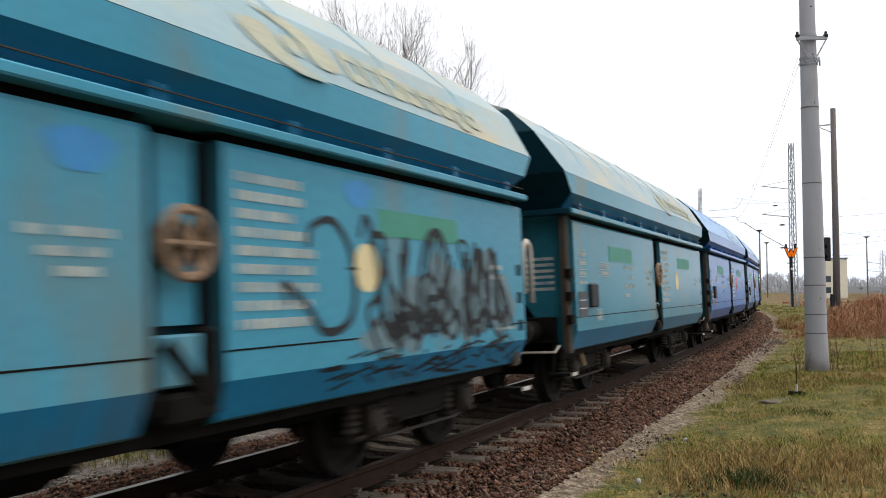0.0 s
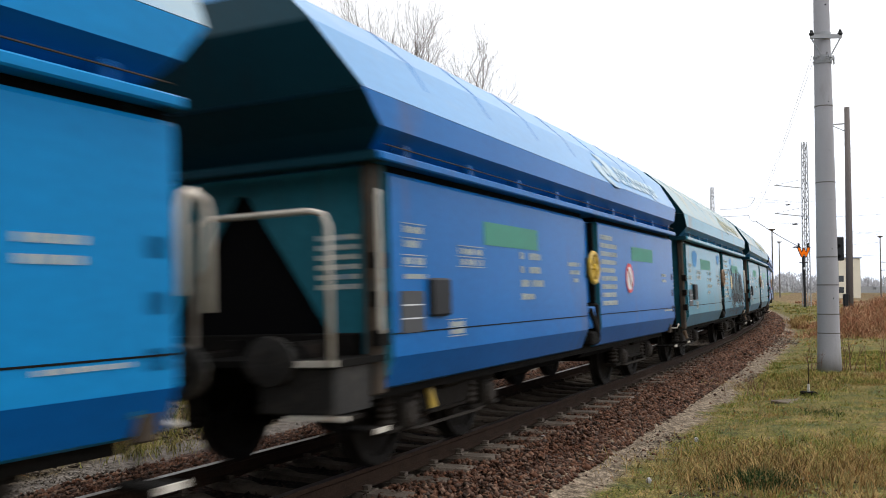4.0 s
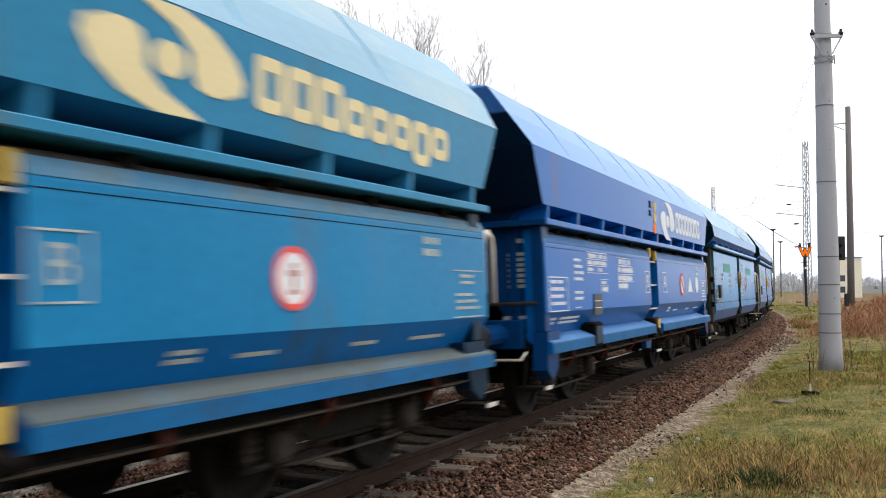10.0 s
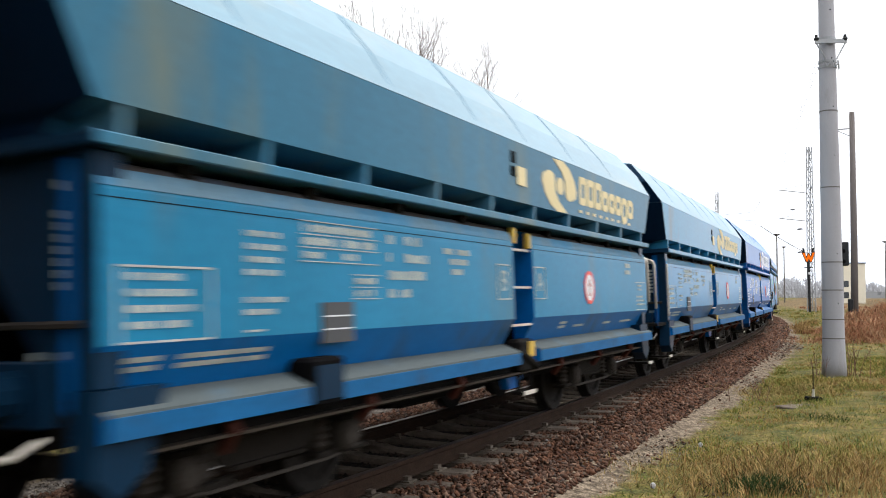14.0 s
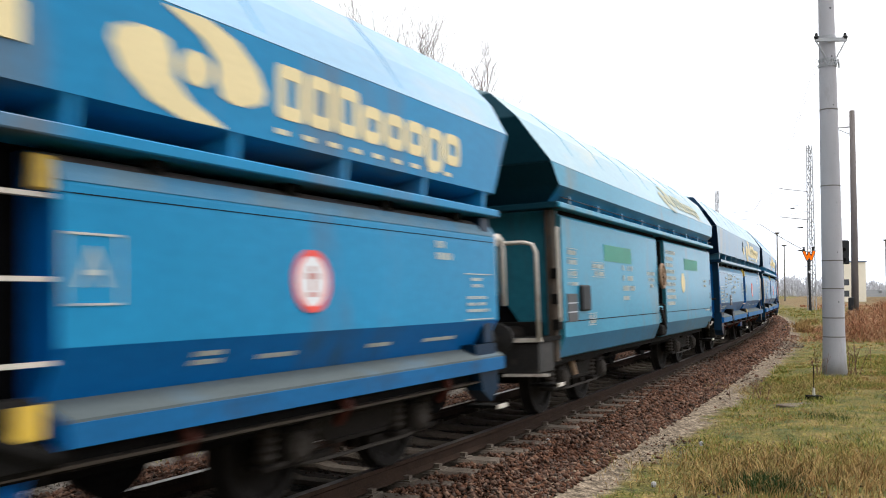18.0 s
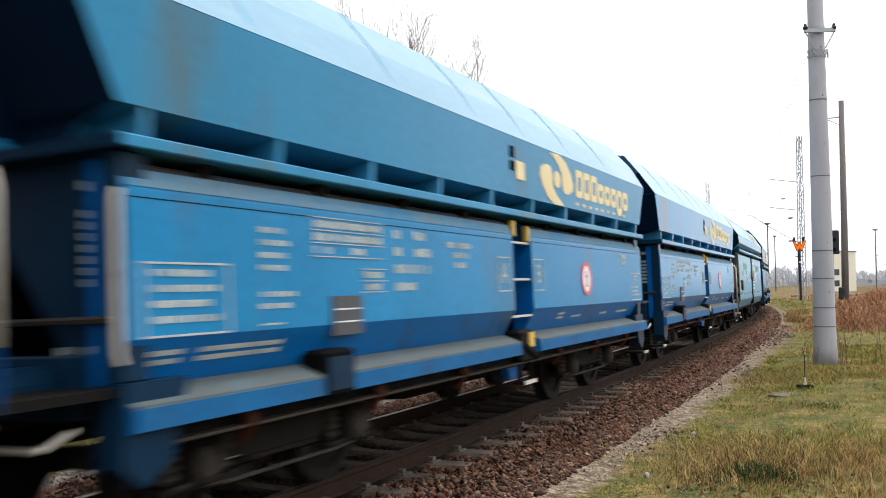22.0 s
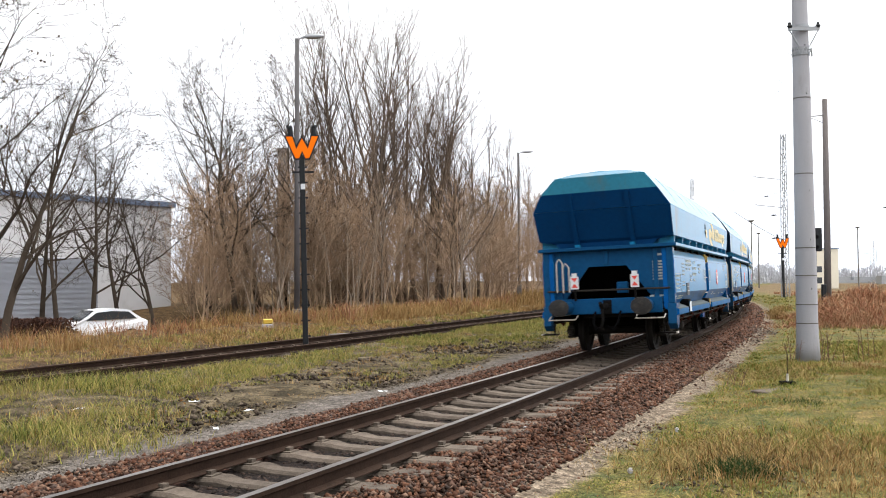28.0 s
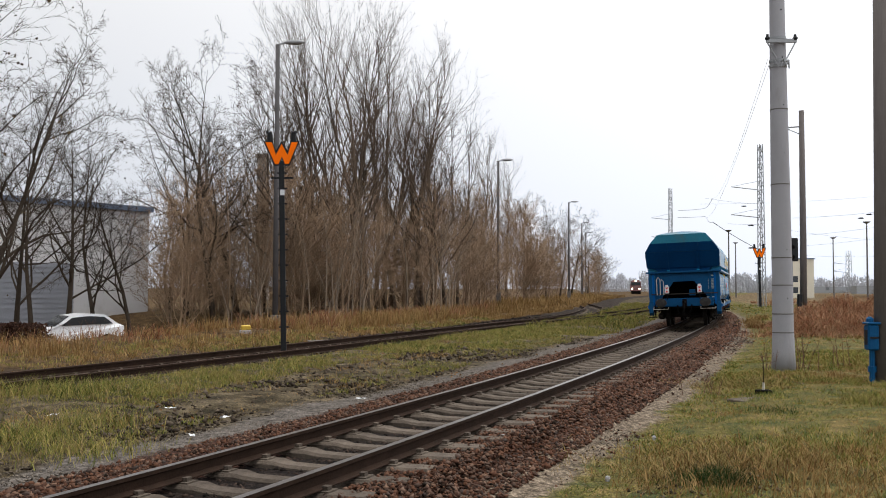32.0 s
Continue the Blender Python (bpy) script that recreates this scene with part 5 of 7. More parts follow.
PAINTS = {
    "deep": paint("deep_blue_wagon_paint", (0.001, 0.1, 0.365), 0.02, var=0.08),
    "blue": paint("strong_blue_wagon_paint", (0.001, 0.11, 0.36), 0.04),
    "mid": paint("azure_wagon_paint", (0.004, 0.175, 0.425), 0.07),
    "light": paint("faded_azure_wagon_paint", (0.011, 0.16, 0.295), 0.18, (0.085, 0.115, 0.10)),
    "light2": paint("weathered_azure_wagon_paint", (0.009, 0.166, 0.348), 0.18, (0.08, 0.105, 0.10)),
    "bright": paint("bright_azure_wagon_paint", (0.011, 0.187, 0.365), 0.12, (0.13, 0.085, 0.05)),
    "teal": paint("turquoise_wagon_paint", (0.02, 0.205, 0.325), 0.15, (0.12, 0.115, 0.07)),
    "grey": paint("faded_grey_turquoise_paint", (0.05, 0.235, 0.335), 0.25, (0.16, 0.14, 0.08)),
    "green": paint("dull_teal_wagon_paint", (0.035, 0.19, 0.26), 0.22, (0.16, 0.14, 0.06)),
}
STAINED = {
    "grey": mat("grey_roof_with_ochre_stains", (0.136, 0.230, 0.255), 0.45, 0, 0.2, 0.8, 12, 0.03, 0, (0.289, 0.221, 0.093), 0.55, 1.1, 0.4, (1.0, 0.5, 1.0)),
    "green": mat("teal_roof_with_ochre_stains", (0.093, 0.187, 0.221), 0.45, 0, 0.2, 0.8, 12, 0.03, 0, (0.306, 0.230, 0.085), 0.6, 1.3, 0.4, (1.0, 0.5, 1.0)),
    "teal": mat("turquoise_roof_with_pale_stains", (0.119, 0.230, 0.289), 0.45, 0, 0.2, 0.8, 12, 0.03, 0, (0.306, 0.281, 0.187), 0.4, 1.2, 0.4, (1.0, 0.5, 1.0)),
    "mid": mat("azure_roof_with_pale_stains", (0.085, 0.221, 0.357), 0.45, 0, 0.2, 0.8, 12, 0.03, 0, (0.255, 0.281, 0.238), 0.45, 1.0, 0.4, (1.0, 0.4, 1.0)),
}
UPPER = {
    "light": paint("grey_teal_hopper_paint", (0.03, 0.13, 0.212), 0.34, (0.13, 0.15, 0.11)),
    "bright": paint("rust_stained_azure_paint", (0.012, 0.18, 0.365), 0.38, (0.14, 0.105, 0.07)),
    "light2": paint("dull_teal_hopper_paint", (0.023, 0.175, 0.315), 0.2, (0.09, 0.10, 0.07)),
}
# roofs paler than the sides; part of the sky's brightness is in the colour
ROOFS = {
    "bright": mat("pale_bright_azure_roof", (0.10, 0.23, 0.35), 0.4, 0, 0.2, 0.9, 12, 0.03, 0, (0.2, 0.24, 0.24), 0.35, 1.0, 0.4, (1.0, 0.5, 1.0)),
    "blue": mat("pale_azure_roof", (0.06, 0.21, 0.42), 0.4, 0, 0.15, 0.9, 12, 0.03, 0, (0.16, 0.27, 0.4), 0.3, 1.0, 0.3, (1.0, 0.5, 1.0)),
    "deep": mat("sky_lit_deep_blue_roof", (0.02, 0.15, 0.38), 0.4, 0, 0.1, 0.9, 12, 0.03, 0, (0.1, 0.2, 0.38), 0.2, 1.0, 0.3, (1.0, 0.5, 1.0)),
    "light": mat("pale_teal_roof", (0.10, 0.215, 0.29), 0.4, 0, 0.2, 0.9, 12, 0.03, 0, (0.2, 0.24, 0.22), 0.4, 1.1, 0.4, (1.0, 0.5, 1.0)),
    "light2": mat("pale_blue_roof", (0.075, 0.205, 0.30), 0.4, 0, 0.2, 0.9, 12, 0.03, 0, (0.18, 0.24, 0.24), 0.35, 1.0, 0.4, (1.0, 0.5, 1.0)),
}
for roof_paint in [*STAINED.values(), *ROOFS.values()]:
    gloss(roof_paint, 0.4)
LABELS = {
    "deep": "deep blue hopper wagon with white emblem on curved track", "blue": "strong blue hopper wagon with green stripes and hand wheel",
    "mid": "azure blue hopper wagon with green stripes and hand wheel", "light": "faded azure hopper wagon with cream emblem and dirt streaks",
    "light2": "weathered azure hopper wagon with cream emblem", "bright": "bright azure hopper wagon with rust-stained upper side",
    "teal": "turquoise hopper wagon with green stripes and end platform", "grey": "faded grey-turquoise hopper wagon with black graffiti",
    "green": "dull teal hopper wagon with stained roof",
}
HANDW = mat("rust_brown_wheel_paint", (0.2, 0.125, 0.07), 0.7, 0, 0.3, 5, 40)


def recolour(w, old, fresh):
    for o in w.children_recursive:
        if o.type == "MESH":
            for sl in o.material_slots:
                if sl.material == old:
                    sl.link = "OBJECT"
                    sl.material = fresh


# order from the tail: kind, paint, scheme, distance to the wagon behind
CONSIST = [("b", "light2", "cream", 0), ("b", "light2", "sub", 12.95), ("b", "bright", "sub", 12.95), ("a", "teal", "disc", 13.25), ("b", "light", "sub", 12.6),
           ("b", "light2", "cream", 13.0), ("b", "deep", "white", 13.0), ("a", "mid", "sign", 12.83), ("a", "blue", "sign", 13.5), ("a", "grey", "graffiti", 12.7),
           ("a", "green", "disc", 13.1), ("a", "blue", "sign", 12.9), ("a", "blue", "sign", 12.9), ("a", "mid", "sign", 12.9), ("b", "light", "cream", 12.9),
           ("b", "deep", "white", 13.0), ("a", "teal", "disc", 12.9), ("a", "blue", "sign", 12.9)]
TRAIN = []


def build_train():
    base_b = wagon_b(PAINTS["light2"])
    base_a = wagon_a(PAINTS["mid"], HANDW)
    off = 0.0
    for i, (kind, pc, scheme, d) in enumerate(CONSIST):
        off += d
        base, old = (base_b, PAINTS["light2"]) if kind == "b" else (base_a, PAINTS["mid"])
        w = copy_thing(base, Matrix.Identity(4))
        tagged(w, LABELS[pc], "railway wagon", "hopper wagons of the train")
        if PAINTS[pc] != old:
            recolour(w, old, PAINTS[pc])
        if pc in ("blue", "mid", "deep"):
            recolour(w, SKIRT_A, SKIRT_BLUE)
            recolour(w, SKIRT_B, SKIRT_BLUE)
        if pc == "deep":
            recolour(w, END_LOW, END_DEEP)
        if i == 8:
            recolour(w, HANDW, YELLOW)
        if i == 3:
            for o in [o for o in w.children if o.name.startswith("end_marking")]:
                bpy.data.objects.remove(o)
        if pc in UPPER:
            for o in w.children_recursive:
                if o.type == "MESH" and o.name.startswith(("upper_hopper", "roof", "rib", "ledge_beam")) and not o.name.startswith(("roof_slot", "roof_letter")):
                    o.material_slots[0].link = "OBJECT"
                    o.material_slots[0].material = UPPER[pc]
        if pc == "deep":
            for o in w.children_recursive:
                if o.name.startswith(("dusty_lip", "dust_film")):
                    o.material_slots[0].link = "OBJECT"
                    o.material_slots[0].material = DUST_BLUE
        if pc in STAINED or pc in ROOFS:
            for o in w.children:
                if o.name.startswith("roof") and o.type == "MESH" and not o.name.startswith("roof_"):
                    o.material_slots[0].link = "OBJECT"
                    o.material_slots[0].material = STAINED[pc] if pc in STAINED else ROOFS[pc]
        rnd = random.Random(100 + i)
        (mark_b(w, rnd, scheme, i in (1, 5), -0.25 if i == 0 else 0.0) if kind == "b" else mark_a(w, rnd, "disc" if scheme == "graffiti" else scheme))
        if scheme == "graffiti":
            graffiti(w)
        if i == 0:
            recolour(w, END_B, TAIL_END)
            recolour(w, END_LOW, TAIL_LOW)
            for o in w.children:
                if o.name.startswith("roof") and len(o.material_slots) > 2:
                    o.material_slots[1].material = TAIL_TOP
            part("box_sheet", Geo().box(1.527, 1.532, -4.05, -3.79, 0.82, 1.05), WHITE, w, "white sheet on the switch box")
            tail_sign(w, 1), tail_sign(w, -1)
            for k in range(2):
                g = Geo().tube([(-1.1 + 0.14 * k, -5.72, 1.35), (-1.1 + 0.14 * k, -5.72, 2.0 - 0.1 * k), (-1.03 + 0.14 * k, -5.74, 2.1 - 0.1 * k), (-0.96 + 0.14 * k, -5.72, 2.0 - 0.1 * k), (-0.96 + 0.14 * k, -5.72, 1.35)], 0.018, 6)
                part("handrail", g, RAILBAR, w, "worn white hoop handrail")
        if i in (1, 5):
            g = Geo().tube([(1.38, -6.33, 1.28), (1.38, -6.33, 2.02), (1.35, -6.33, 2.09), (1.27, -6.33, 2.12), (0.5, -6.33, 2.12), (0.42, -6.33, 2.09), (0.39, -6.33, 2.02), (0.39, -6.33, 1.28)], 0.024, 7)
            rail = part("platform_rail", g, RAILBAR, w, "worn white platform railing", True)
            for x in (1.38, 0.39):
                part("rail_foot", Geo().tube([(x, -6.33, 0.98), (x, -6.33, 1.28)], 0.025, 7), END_DEEP, rail, "blue lower end of the railing")
            part("platform", Geo().box(-1.4, 1.4, -6.37, -5.5, 0.98, 1.03), STEEL_DARK, w, "dark brake platform")
            part("grab_bar", Geo().tube([(1.47, -5.66, 1.15), (1.47, -5.68, 1.2), (1.47, -5.68, 2.0), (1.47, -5.66, 2.05)], 0.019, 6), RAILBAR, w, "worn white vertical grab bar")
        if i in (0, 2, 4, 5, 6, 7, 9):
            hoop(w, 1.42, 5.74, 1.5, 2.1, 0.22, 1, 0.028)
        if i in (3, 8):
            for sx in (1, -1):
                g = Geo().tube([(sx * 1.4, -6.3, 1.0), (sx * 1.4, -6.3, 1.98), (sx * 1.36, -6.3, 2.07), (sx * 1.25, -6.3, 2.1), (sx * 0.3, -6.3, 2.1), (sx * 0.2, -6.3, 2.05), (sx * 0.18, -6.3, 1.0)], 0.024, 7)
                part("platform_rail", g, RAILBAR, w, "worn white platform railing", True)
                part("grab_bar", Geo().tube([(sx * 1.45, -5.64, 1.2), (sx * 1.45, -5.66, 1.25), (sx * 1.45, -5.66, 2.25), (sx * 1.45, -5.64, 2.3)], 0.022, 6), RAILBAR, w, "worn white vertical grab bar")
            part("platform", Geo().box(-1.4, 1.4, -6.25, -5.5, 0.98, 1.03), STEEL_DARK, w, "dark brake platform")
            for sx in (1, -1):
                part("apron", Geo().box(*sorted((sx * 0.72, sx * 1.36)), -6.22, -6.18, 0.64, 0.97, 0, 0.008).box(*sorted((sx * 1.33, sx * 1.36)), -6.18, -5.7, 0.64, 0.97), BUFFER_M, w, "grey apron plate under the platform")
                part("platform_edge", Geo().box(*sorted((sx * 0.7, sx * 1.42)), -6.275, -6.25, 0.985, 1.03), RAILBAR, w, "worn pale platform edge")
                part("platform_step", Geo().box(*sorted((sx * 0.95, sx * 1.45)), -6.2, -5.98, 0.6, 0.63), STEEL_DARK, w)
                part("step_edge", Geo().box(*sorted((sx * 0.93, sx * 1.47)), -6.225, -6.2, 0.6, 0.632), RAILBAR, w, "worn pale step edge")
        if i == 3:
            for x in (0.1, 0.5):
                part("ladder_rail", Geo().tube([(x, -5.62, 1.5), (x, -5.75, 2.6), (x, -6.16, 3.6)], 0.035, 6), PAINTS["green"], w, "dark teal ladder rail")
            for k in range(6):
                z = 1.7 + 0.32 * k
                y = float(np.interp(z, [1.5, 2.6, 3.6], [-5.62, -5.75, -6.13]))
                part("ladder_rung", Geo().tube([(0.1, y, z), (0.5, y, z)], 0.014, 5), RAILBAR, w)
        TRAIN.append((w, off, i))
    for b in (base_a, base_b):
        for o in [*b.children_recursive, b]:
            bpy.data.objects.remove(o)


build_train()


# ---- masts, poles, signs ----
def gl(x, y):
    """Ground height at a world point."""
    i = int(np.argmin((TX - x) ** 2 + (TY - y) ** 2))
    la = -(x - TX[i]) * math.cos(TA[i]) + (y - TY[i]) * math.sin(TA[i])
    return float(gz(la, SS[i]))


def concrete_pole():
    z0 = gl(8.0, 21.75)
    t = thing("concrete_pole", "grey spun-concrete pole with steel bands standing in grass", "pole", "", Matrix.Translation((8.085, 21.75, z0 - 0.1)) @ Matrix.Rotation(radians(-0.3), 4, "Y"))
    part("shaft", Geo().tube([(0, 0, 0), (0, 0, 0.5), (0, 0, 1.1), (0, 0, 4.6), (0, 0, 9.3), (0, 0, 11.5)], [0.285, 0.26, 0.242, 0.217, 0.17, 0.15], 28), CONCRETE, t, smooth=True)
    for z in (0.98, 1.42, 2.1, 2.75, 4.5, 6.3):
        r = 0.25 - z * 0.0075 + 0.006
        part("steel_band", Geo().tube([(0, 0, z), (0, 0, z + 0.025)], r, 28), POSTGREY, t)
    b = part("bracket", Geo().box(-0.36, 0.36, -0.27, -0.21, 7.88, 7.97).tube([(-0.33, -0.24, 7.88), (-0.12, -0.24, 7.5)], 0.018, 5).tube([(0.33, -0.24, 7.88), (0.12, -0.24, 7.5)], 0.018, 5), GALV, t, "galvanised cross bracket")
    for x in (-0.33, 0.33):
        part("insulator", Geo().tube([(x, -0.24, 7.94), (x, -0.24, 7.99), (x, -0.24, 8.02), (x, -0.24, 8.08)], [0.045, 0.065, 0.04, 0.03], 8), BLACKPAINT, b)
    for z, r in ((8.0, 0.2), (7.46, 0.205), (7.33, 0.207)):
        part("steel_band", Geo().tube([(0, 0, z), (0, 0, z + 0.06)], r, 24), GALV, t, "pale galvanised clamp")
    for a in (-2.4, -1.57, -0.7):
        part("guy_loop", Geo().tube([(0.25 * math.cos(a + k * 0.16), 0.25 * math.sin(a + k * 0.16), 7.4 + 0.09 * math.sin(k * 1.6)) for k in range(6)], 0.016, 5), GALV, t)
    for z in np.arange(1.8, 9.4, 1.15):
        part("climbing_hole", Geo().tube([(0.03, -0.25 + 0.0085 * z, z), (0.03, -0.22 + 0.0085 * z, z)], 0.022, 8), BLACKPAINT, t)


def wood_pole(name, x, y, h, r, label, lean=0.0, arm=True):
    t = thing(name, label, "pole", "", Matrix.Translation((x, y, gl(x, y) - 0.1)) @ Matrix.Rotation(radians(lean), 4, "Y"))
    part("shaft", Geo().tube([(0, 0, 0), (0.02, 0, h * 0.4), (0, 0, h)], [r, r * 0.9, r * 0.72], 14), WOODPOLE, t, smooth=True)
    if arm:
        part("arm", Geo().tube([(0, 0, h - 0.9), (-1.3, 0, h - 1.02)], 0.045, 6).tube([(-0.1, 0, h - 1.35), (-0.8, 0, h - 1.05)], 0.025, 5), GALV, t)
        part("switch_box", Geo().box(-0.42, -0.16, -0.3, -0.1, 0.6, 1.7, 0, 0.03), BLACKPAINT, t, "dark switch box")
    return t


def w_sign(x, y, h, s, name="whistle_sign"):
    t = thing(name, "orange W board on a black post beside the siding", "railway sign", "W boards", Matrix.Translation((x, y, gl(x, y) - 0.05)) @ Matrix.Rotation(radians(6), 4, "Z") @ Matrix.Rotation(radians(-1.2), 4, "Y"))
    part("post", Geo().box(-0.055 * s, 0.055 * s, -0.05 * s, 0.05 * s, 0, h).box(-0.09 * s, -0.055 * s, -0.03, 0.03, 0, h), BLACKPAINT, t, "black lattice post")
    for z in np.arange(0.4, h, 0.42):
        part("rung", Geo().box(-0.13 * s, 0.13 * s, -0.02, 0.02, z, z + 0.04), BLACKPAINT, t)
    z0, W, H = h - 0.1, 0.44 * s, 0.6 * s
    pts = [(-W, H), (-W * 0.60, H), (-W * 0.36, H * 0.42), (0, H * 0.92), (W * 0.36, H * 0.42), (W * 0.60, H), (W, H), (W * 0.42, 0), (W * 0.2, 0), (0, H * 0.34), (-W * 0.2, 0), (-W * 0.42, 0)]
    # a dark plate that follows the letter's outline
    rim = [(-W * 1.12, H * 1.07), (-W * 0.54, H * 1.07), (-W * 0.36, H * 0.62), (0, H * 1.05), (W * 0.36, H * 0.62), (W * 0.54, H * 1.07), (W * 1.12, H * 1.07), (W * 0.48, -H * 0.08), (W * 0.16, -H * 0.08), (0, H * 0.2), (-W * 0.16, -H * 0.08), (-W * 0.48, -H * 0.08)]
    part("board", Geo().loft([[(a, y, z0 + b) for a, b in rim] for y in (-0.055 * s, -0.075 * s)]), BLACKPAINT, t, "dark plate behind the letter")
    g = Geo()
    fr = [(a, -0.082 * s, z0 + b) for a, b in pts]
    g.add(fr, [(0, 1, 2, 11), (2, 10, 11), (2, 3, 9, 10), (3, 4, 8, 9), (4, 7, 8), (4, 5, 6, 7)])
    part("letter_shape", g, ORANGE, t, "orange reflective W")
    for sx in (-1, 1):
        part("lamp", Geo().tube([(sx * W * 0.72, 0, z0 + H * 1.08), (sx * W * 0.72, -0.03, z0 + H * 1.5)], [0.09 * s, 0.06 * s], 8).tube([(sx * W * 0.72, -0.02, z0 + H * 1.42), (sx * W * 0.9, -0.12, z0 + H * 1.45)], 0.05 * s, 6), BLACKPAINT, t, "small black lamp hood")
    part("plate", Geo().box(-0.06 * s, 0.06 * s, -0.07 * s, -0.055 * s, h - 0.95 * s, h - 0.8 * s), WHITE, t, "small white plate")
    part("bracket", Geo().box(-0.3 * s, 0.3 * s, -0.03, 0.03, h - 0.5 * s, h - 0.45 * s), BLACKPAINT, t)
    return t


LAMPGREY = mat("dark_weathered_post", (0.085, 0.08, 0.082), 0.9, 0, 0.2, 3, 40, 0.2, spec=0.2)


def street_lamp(x, y, h, turn=0.0):
    t = thing("street_lamp", "concrete lamp post with a single curved luminaire beside trees", "street lamp", "yard lamps", Matrix.Translation((x, y, gl(x, y) - 0.1)) @ Matrix.Rotation(turn, 4, "Z"))
    part("post", Geo().tube([(0, 0, 0), (0, 0, h)], [0.14, 0.1], 12), LAMPGREY, t, smooth=True)
    part("base", Geo().box(-0.22, 0.22, -0.2, 0.2, 0, 1.3, 0, 0.03), POSTGREY, t)
    a = part("arm", Geo().tube([(0, 0, h - 0.1), (0.15, 0, h + 0.02), (0.5, 0, h + 0.1)], 0.05, 7), GALV, t)
    g = Geo().loft([[(x_, sy * w, h + z) for sy, z in ((-1, z0), (-0.6, z1), (0.6, z1), (1, z0), (0.7, z2), (-0.7, z2))] for x_, w, z0, z1, z2 in ((0.3, 0.05, 0.08, 0.12, 0.05), (0.55, 0.15, 0.08, 0.2, 0.0), (1.0, 0.17, 0.1, 0.22, 0.0), (1.3, 0.05, 0.12, 0.17, 0.08))])
    part("luminaire", g, GALV, a, "grey lamp head", True)


def lattice_mast(x, y, h, w, name="lattice_mast", label="grey steel lattice catenary mast", arms=True, turn=0.2):
    t = thing(name, label, "mast", "catenary masts", Matrix.Translation((x, y, gl(x, y) - 0.1)) @ Matrix.Rotation(turn, 4, "Z"))
    top = w * 0.6
    f = lambda z: w + (top - w) * z / h
    for sx in (-1, 1):
        for sy in (-1, 1):
            part("leg", Geo().tube([(sx * w, sy * w, 0), (sx * top, sy * top, h)], 0.05, 4), GALV, t)
    g = Geo()
    z, k = 0.0, 0
    while z < h - 0.9:
        a, b = f(z), f(z + 0.9)
        for sy in (-1, 1):
            g.tube([(-a if k % 2 else a, sy * a, z), (b if k % 2 else -b, sy * b, z + 0.9)], 0.028, 3)
            g.tube([(sy * a, -a if k % 2 else a, z), (sy * b, b if k % 2 else -b, z + 0.9)], 0.028, 3)
        z, k = z + 0.9, k + 1
    part("bracing", g, GALV, t, kind="stuff")
    if arms:
        for z in (h * 0.72, h * 0.55):
            part("cantilever", Geo().tube([(-w, 0, z), (-3.4, 0, z + 0.25)], 0.05, 5).tube([(-w, 0, z + 0.9), (-3.2, 0, z + 0.3)], 0.025, 4), GALV, t)
    return t


def thin_mast(x, y, h):
    t = thing("floodlight_mast", "slim far yard light mast with a round head", "mast", "yard light masts", Matrix.Translation((x, y, gl(x, y))))
    part("post", Geo().tube([(0, 0, 0), (0, 0, h)], [0.15, 0.09], 7), POSTGREY, t)
    part("head", Geo().tube([(0, 0, h - 0.3), (0, 0, h - 0.05), (0, 0, h)], [0.2, 0.55, 0.45], 10), POSTGREY, t)


concrete_pole()
wood_pole("wooden_pole", 20.3, 51.5, 12.1, 0.2, "dark wooden pole with a short arm behind the concrete pole", 0.2)
near = wood_pole("wooden_pole", 8.99, 18.6, 9.5, 0.24, "weathered wooden pole with a blue box at its foot", 0.4, False)
METER_BLUE = paint("weathered_blue_box_paint", (0.008, 0.075, 0.19), 0.3, (0.03, 0.035, 0.04))
box = part("meter_box", Geo().box(-0.42, -0.2, -0.16, 0.08, 0.74, 1.26, 0, 0.03).box(-0.44, -0.18, -0.18, 0.1, 1.26, 1.31, 0, 0.015), METER_BLUE, near, "blue painted meter box on a pipe")
part("stand_pipe", Geo().tube([(-0.3, -0.03, 0), (-0.3, -0.03, 0.76)], 0.055, 10).tube([(-0.3, -0.03, 0.3), (-0.3, -0.03, 0.42)], 0.085, 10), METER_BLUE, box)
part("cap", Geo().tube([(-0.34, -0.03, 1.3), (-0.34, -0.03, 1.38), (-0.34, -0.03, 1.42)], [0.075, 0.07, 0.03], 10), METER_BLUE, box)
part("box_hinge", Geo().box(-0.4, -0.22, -0.175, -0.16, 0.98, 1.02).box(-0.43, -0.415, -0.1, 0.02, 0.85, 1.15), BLACKPAINT, box)
w_sign(-4.3, 24.9, 5.38, 1.0)
w_sign(33.0, 95.0, 5.3, 1.5, "whistle_sign")
for x, d in ((488, 43.8), (882, 82.6), (1007, 122), (1030, 161), (1037, 190)):
    street_lamp((x - 784) / 1616 * d, d, 13.2 if d > 50 else 14.4)
MAST = lattice_mast(33.5, 96.0, 17.2, 0.3)
lattice_mast(37.2, 149.0, 18.3, 0.32)
for x, d, h in ((1290, 150, 11.5), (1302, 190, 11.5), (1475, 170, 11.5), (1535, 130, 11.5)):
    thin_mast((x - 784) / 1616 * d, d, h)
lattice_mast((1502 - 784) / 1616 * 180, 180, 9.5, 0.5)


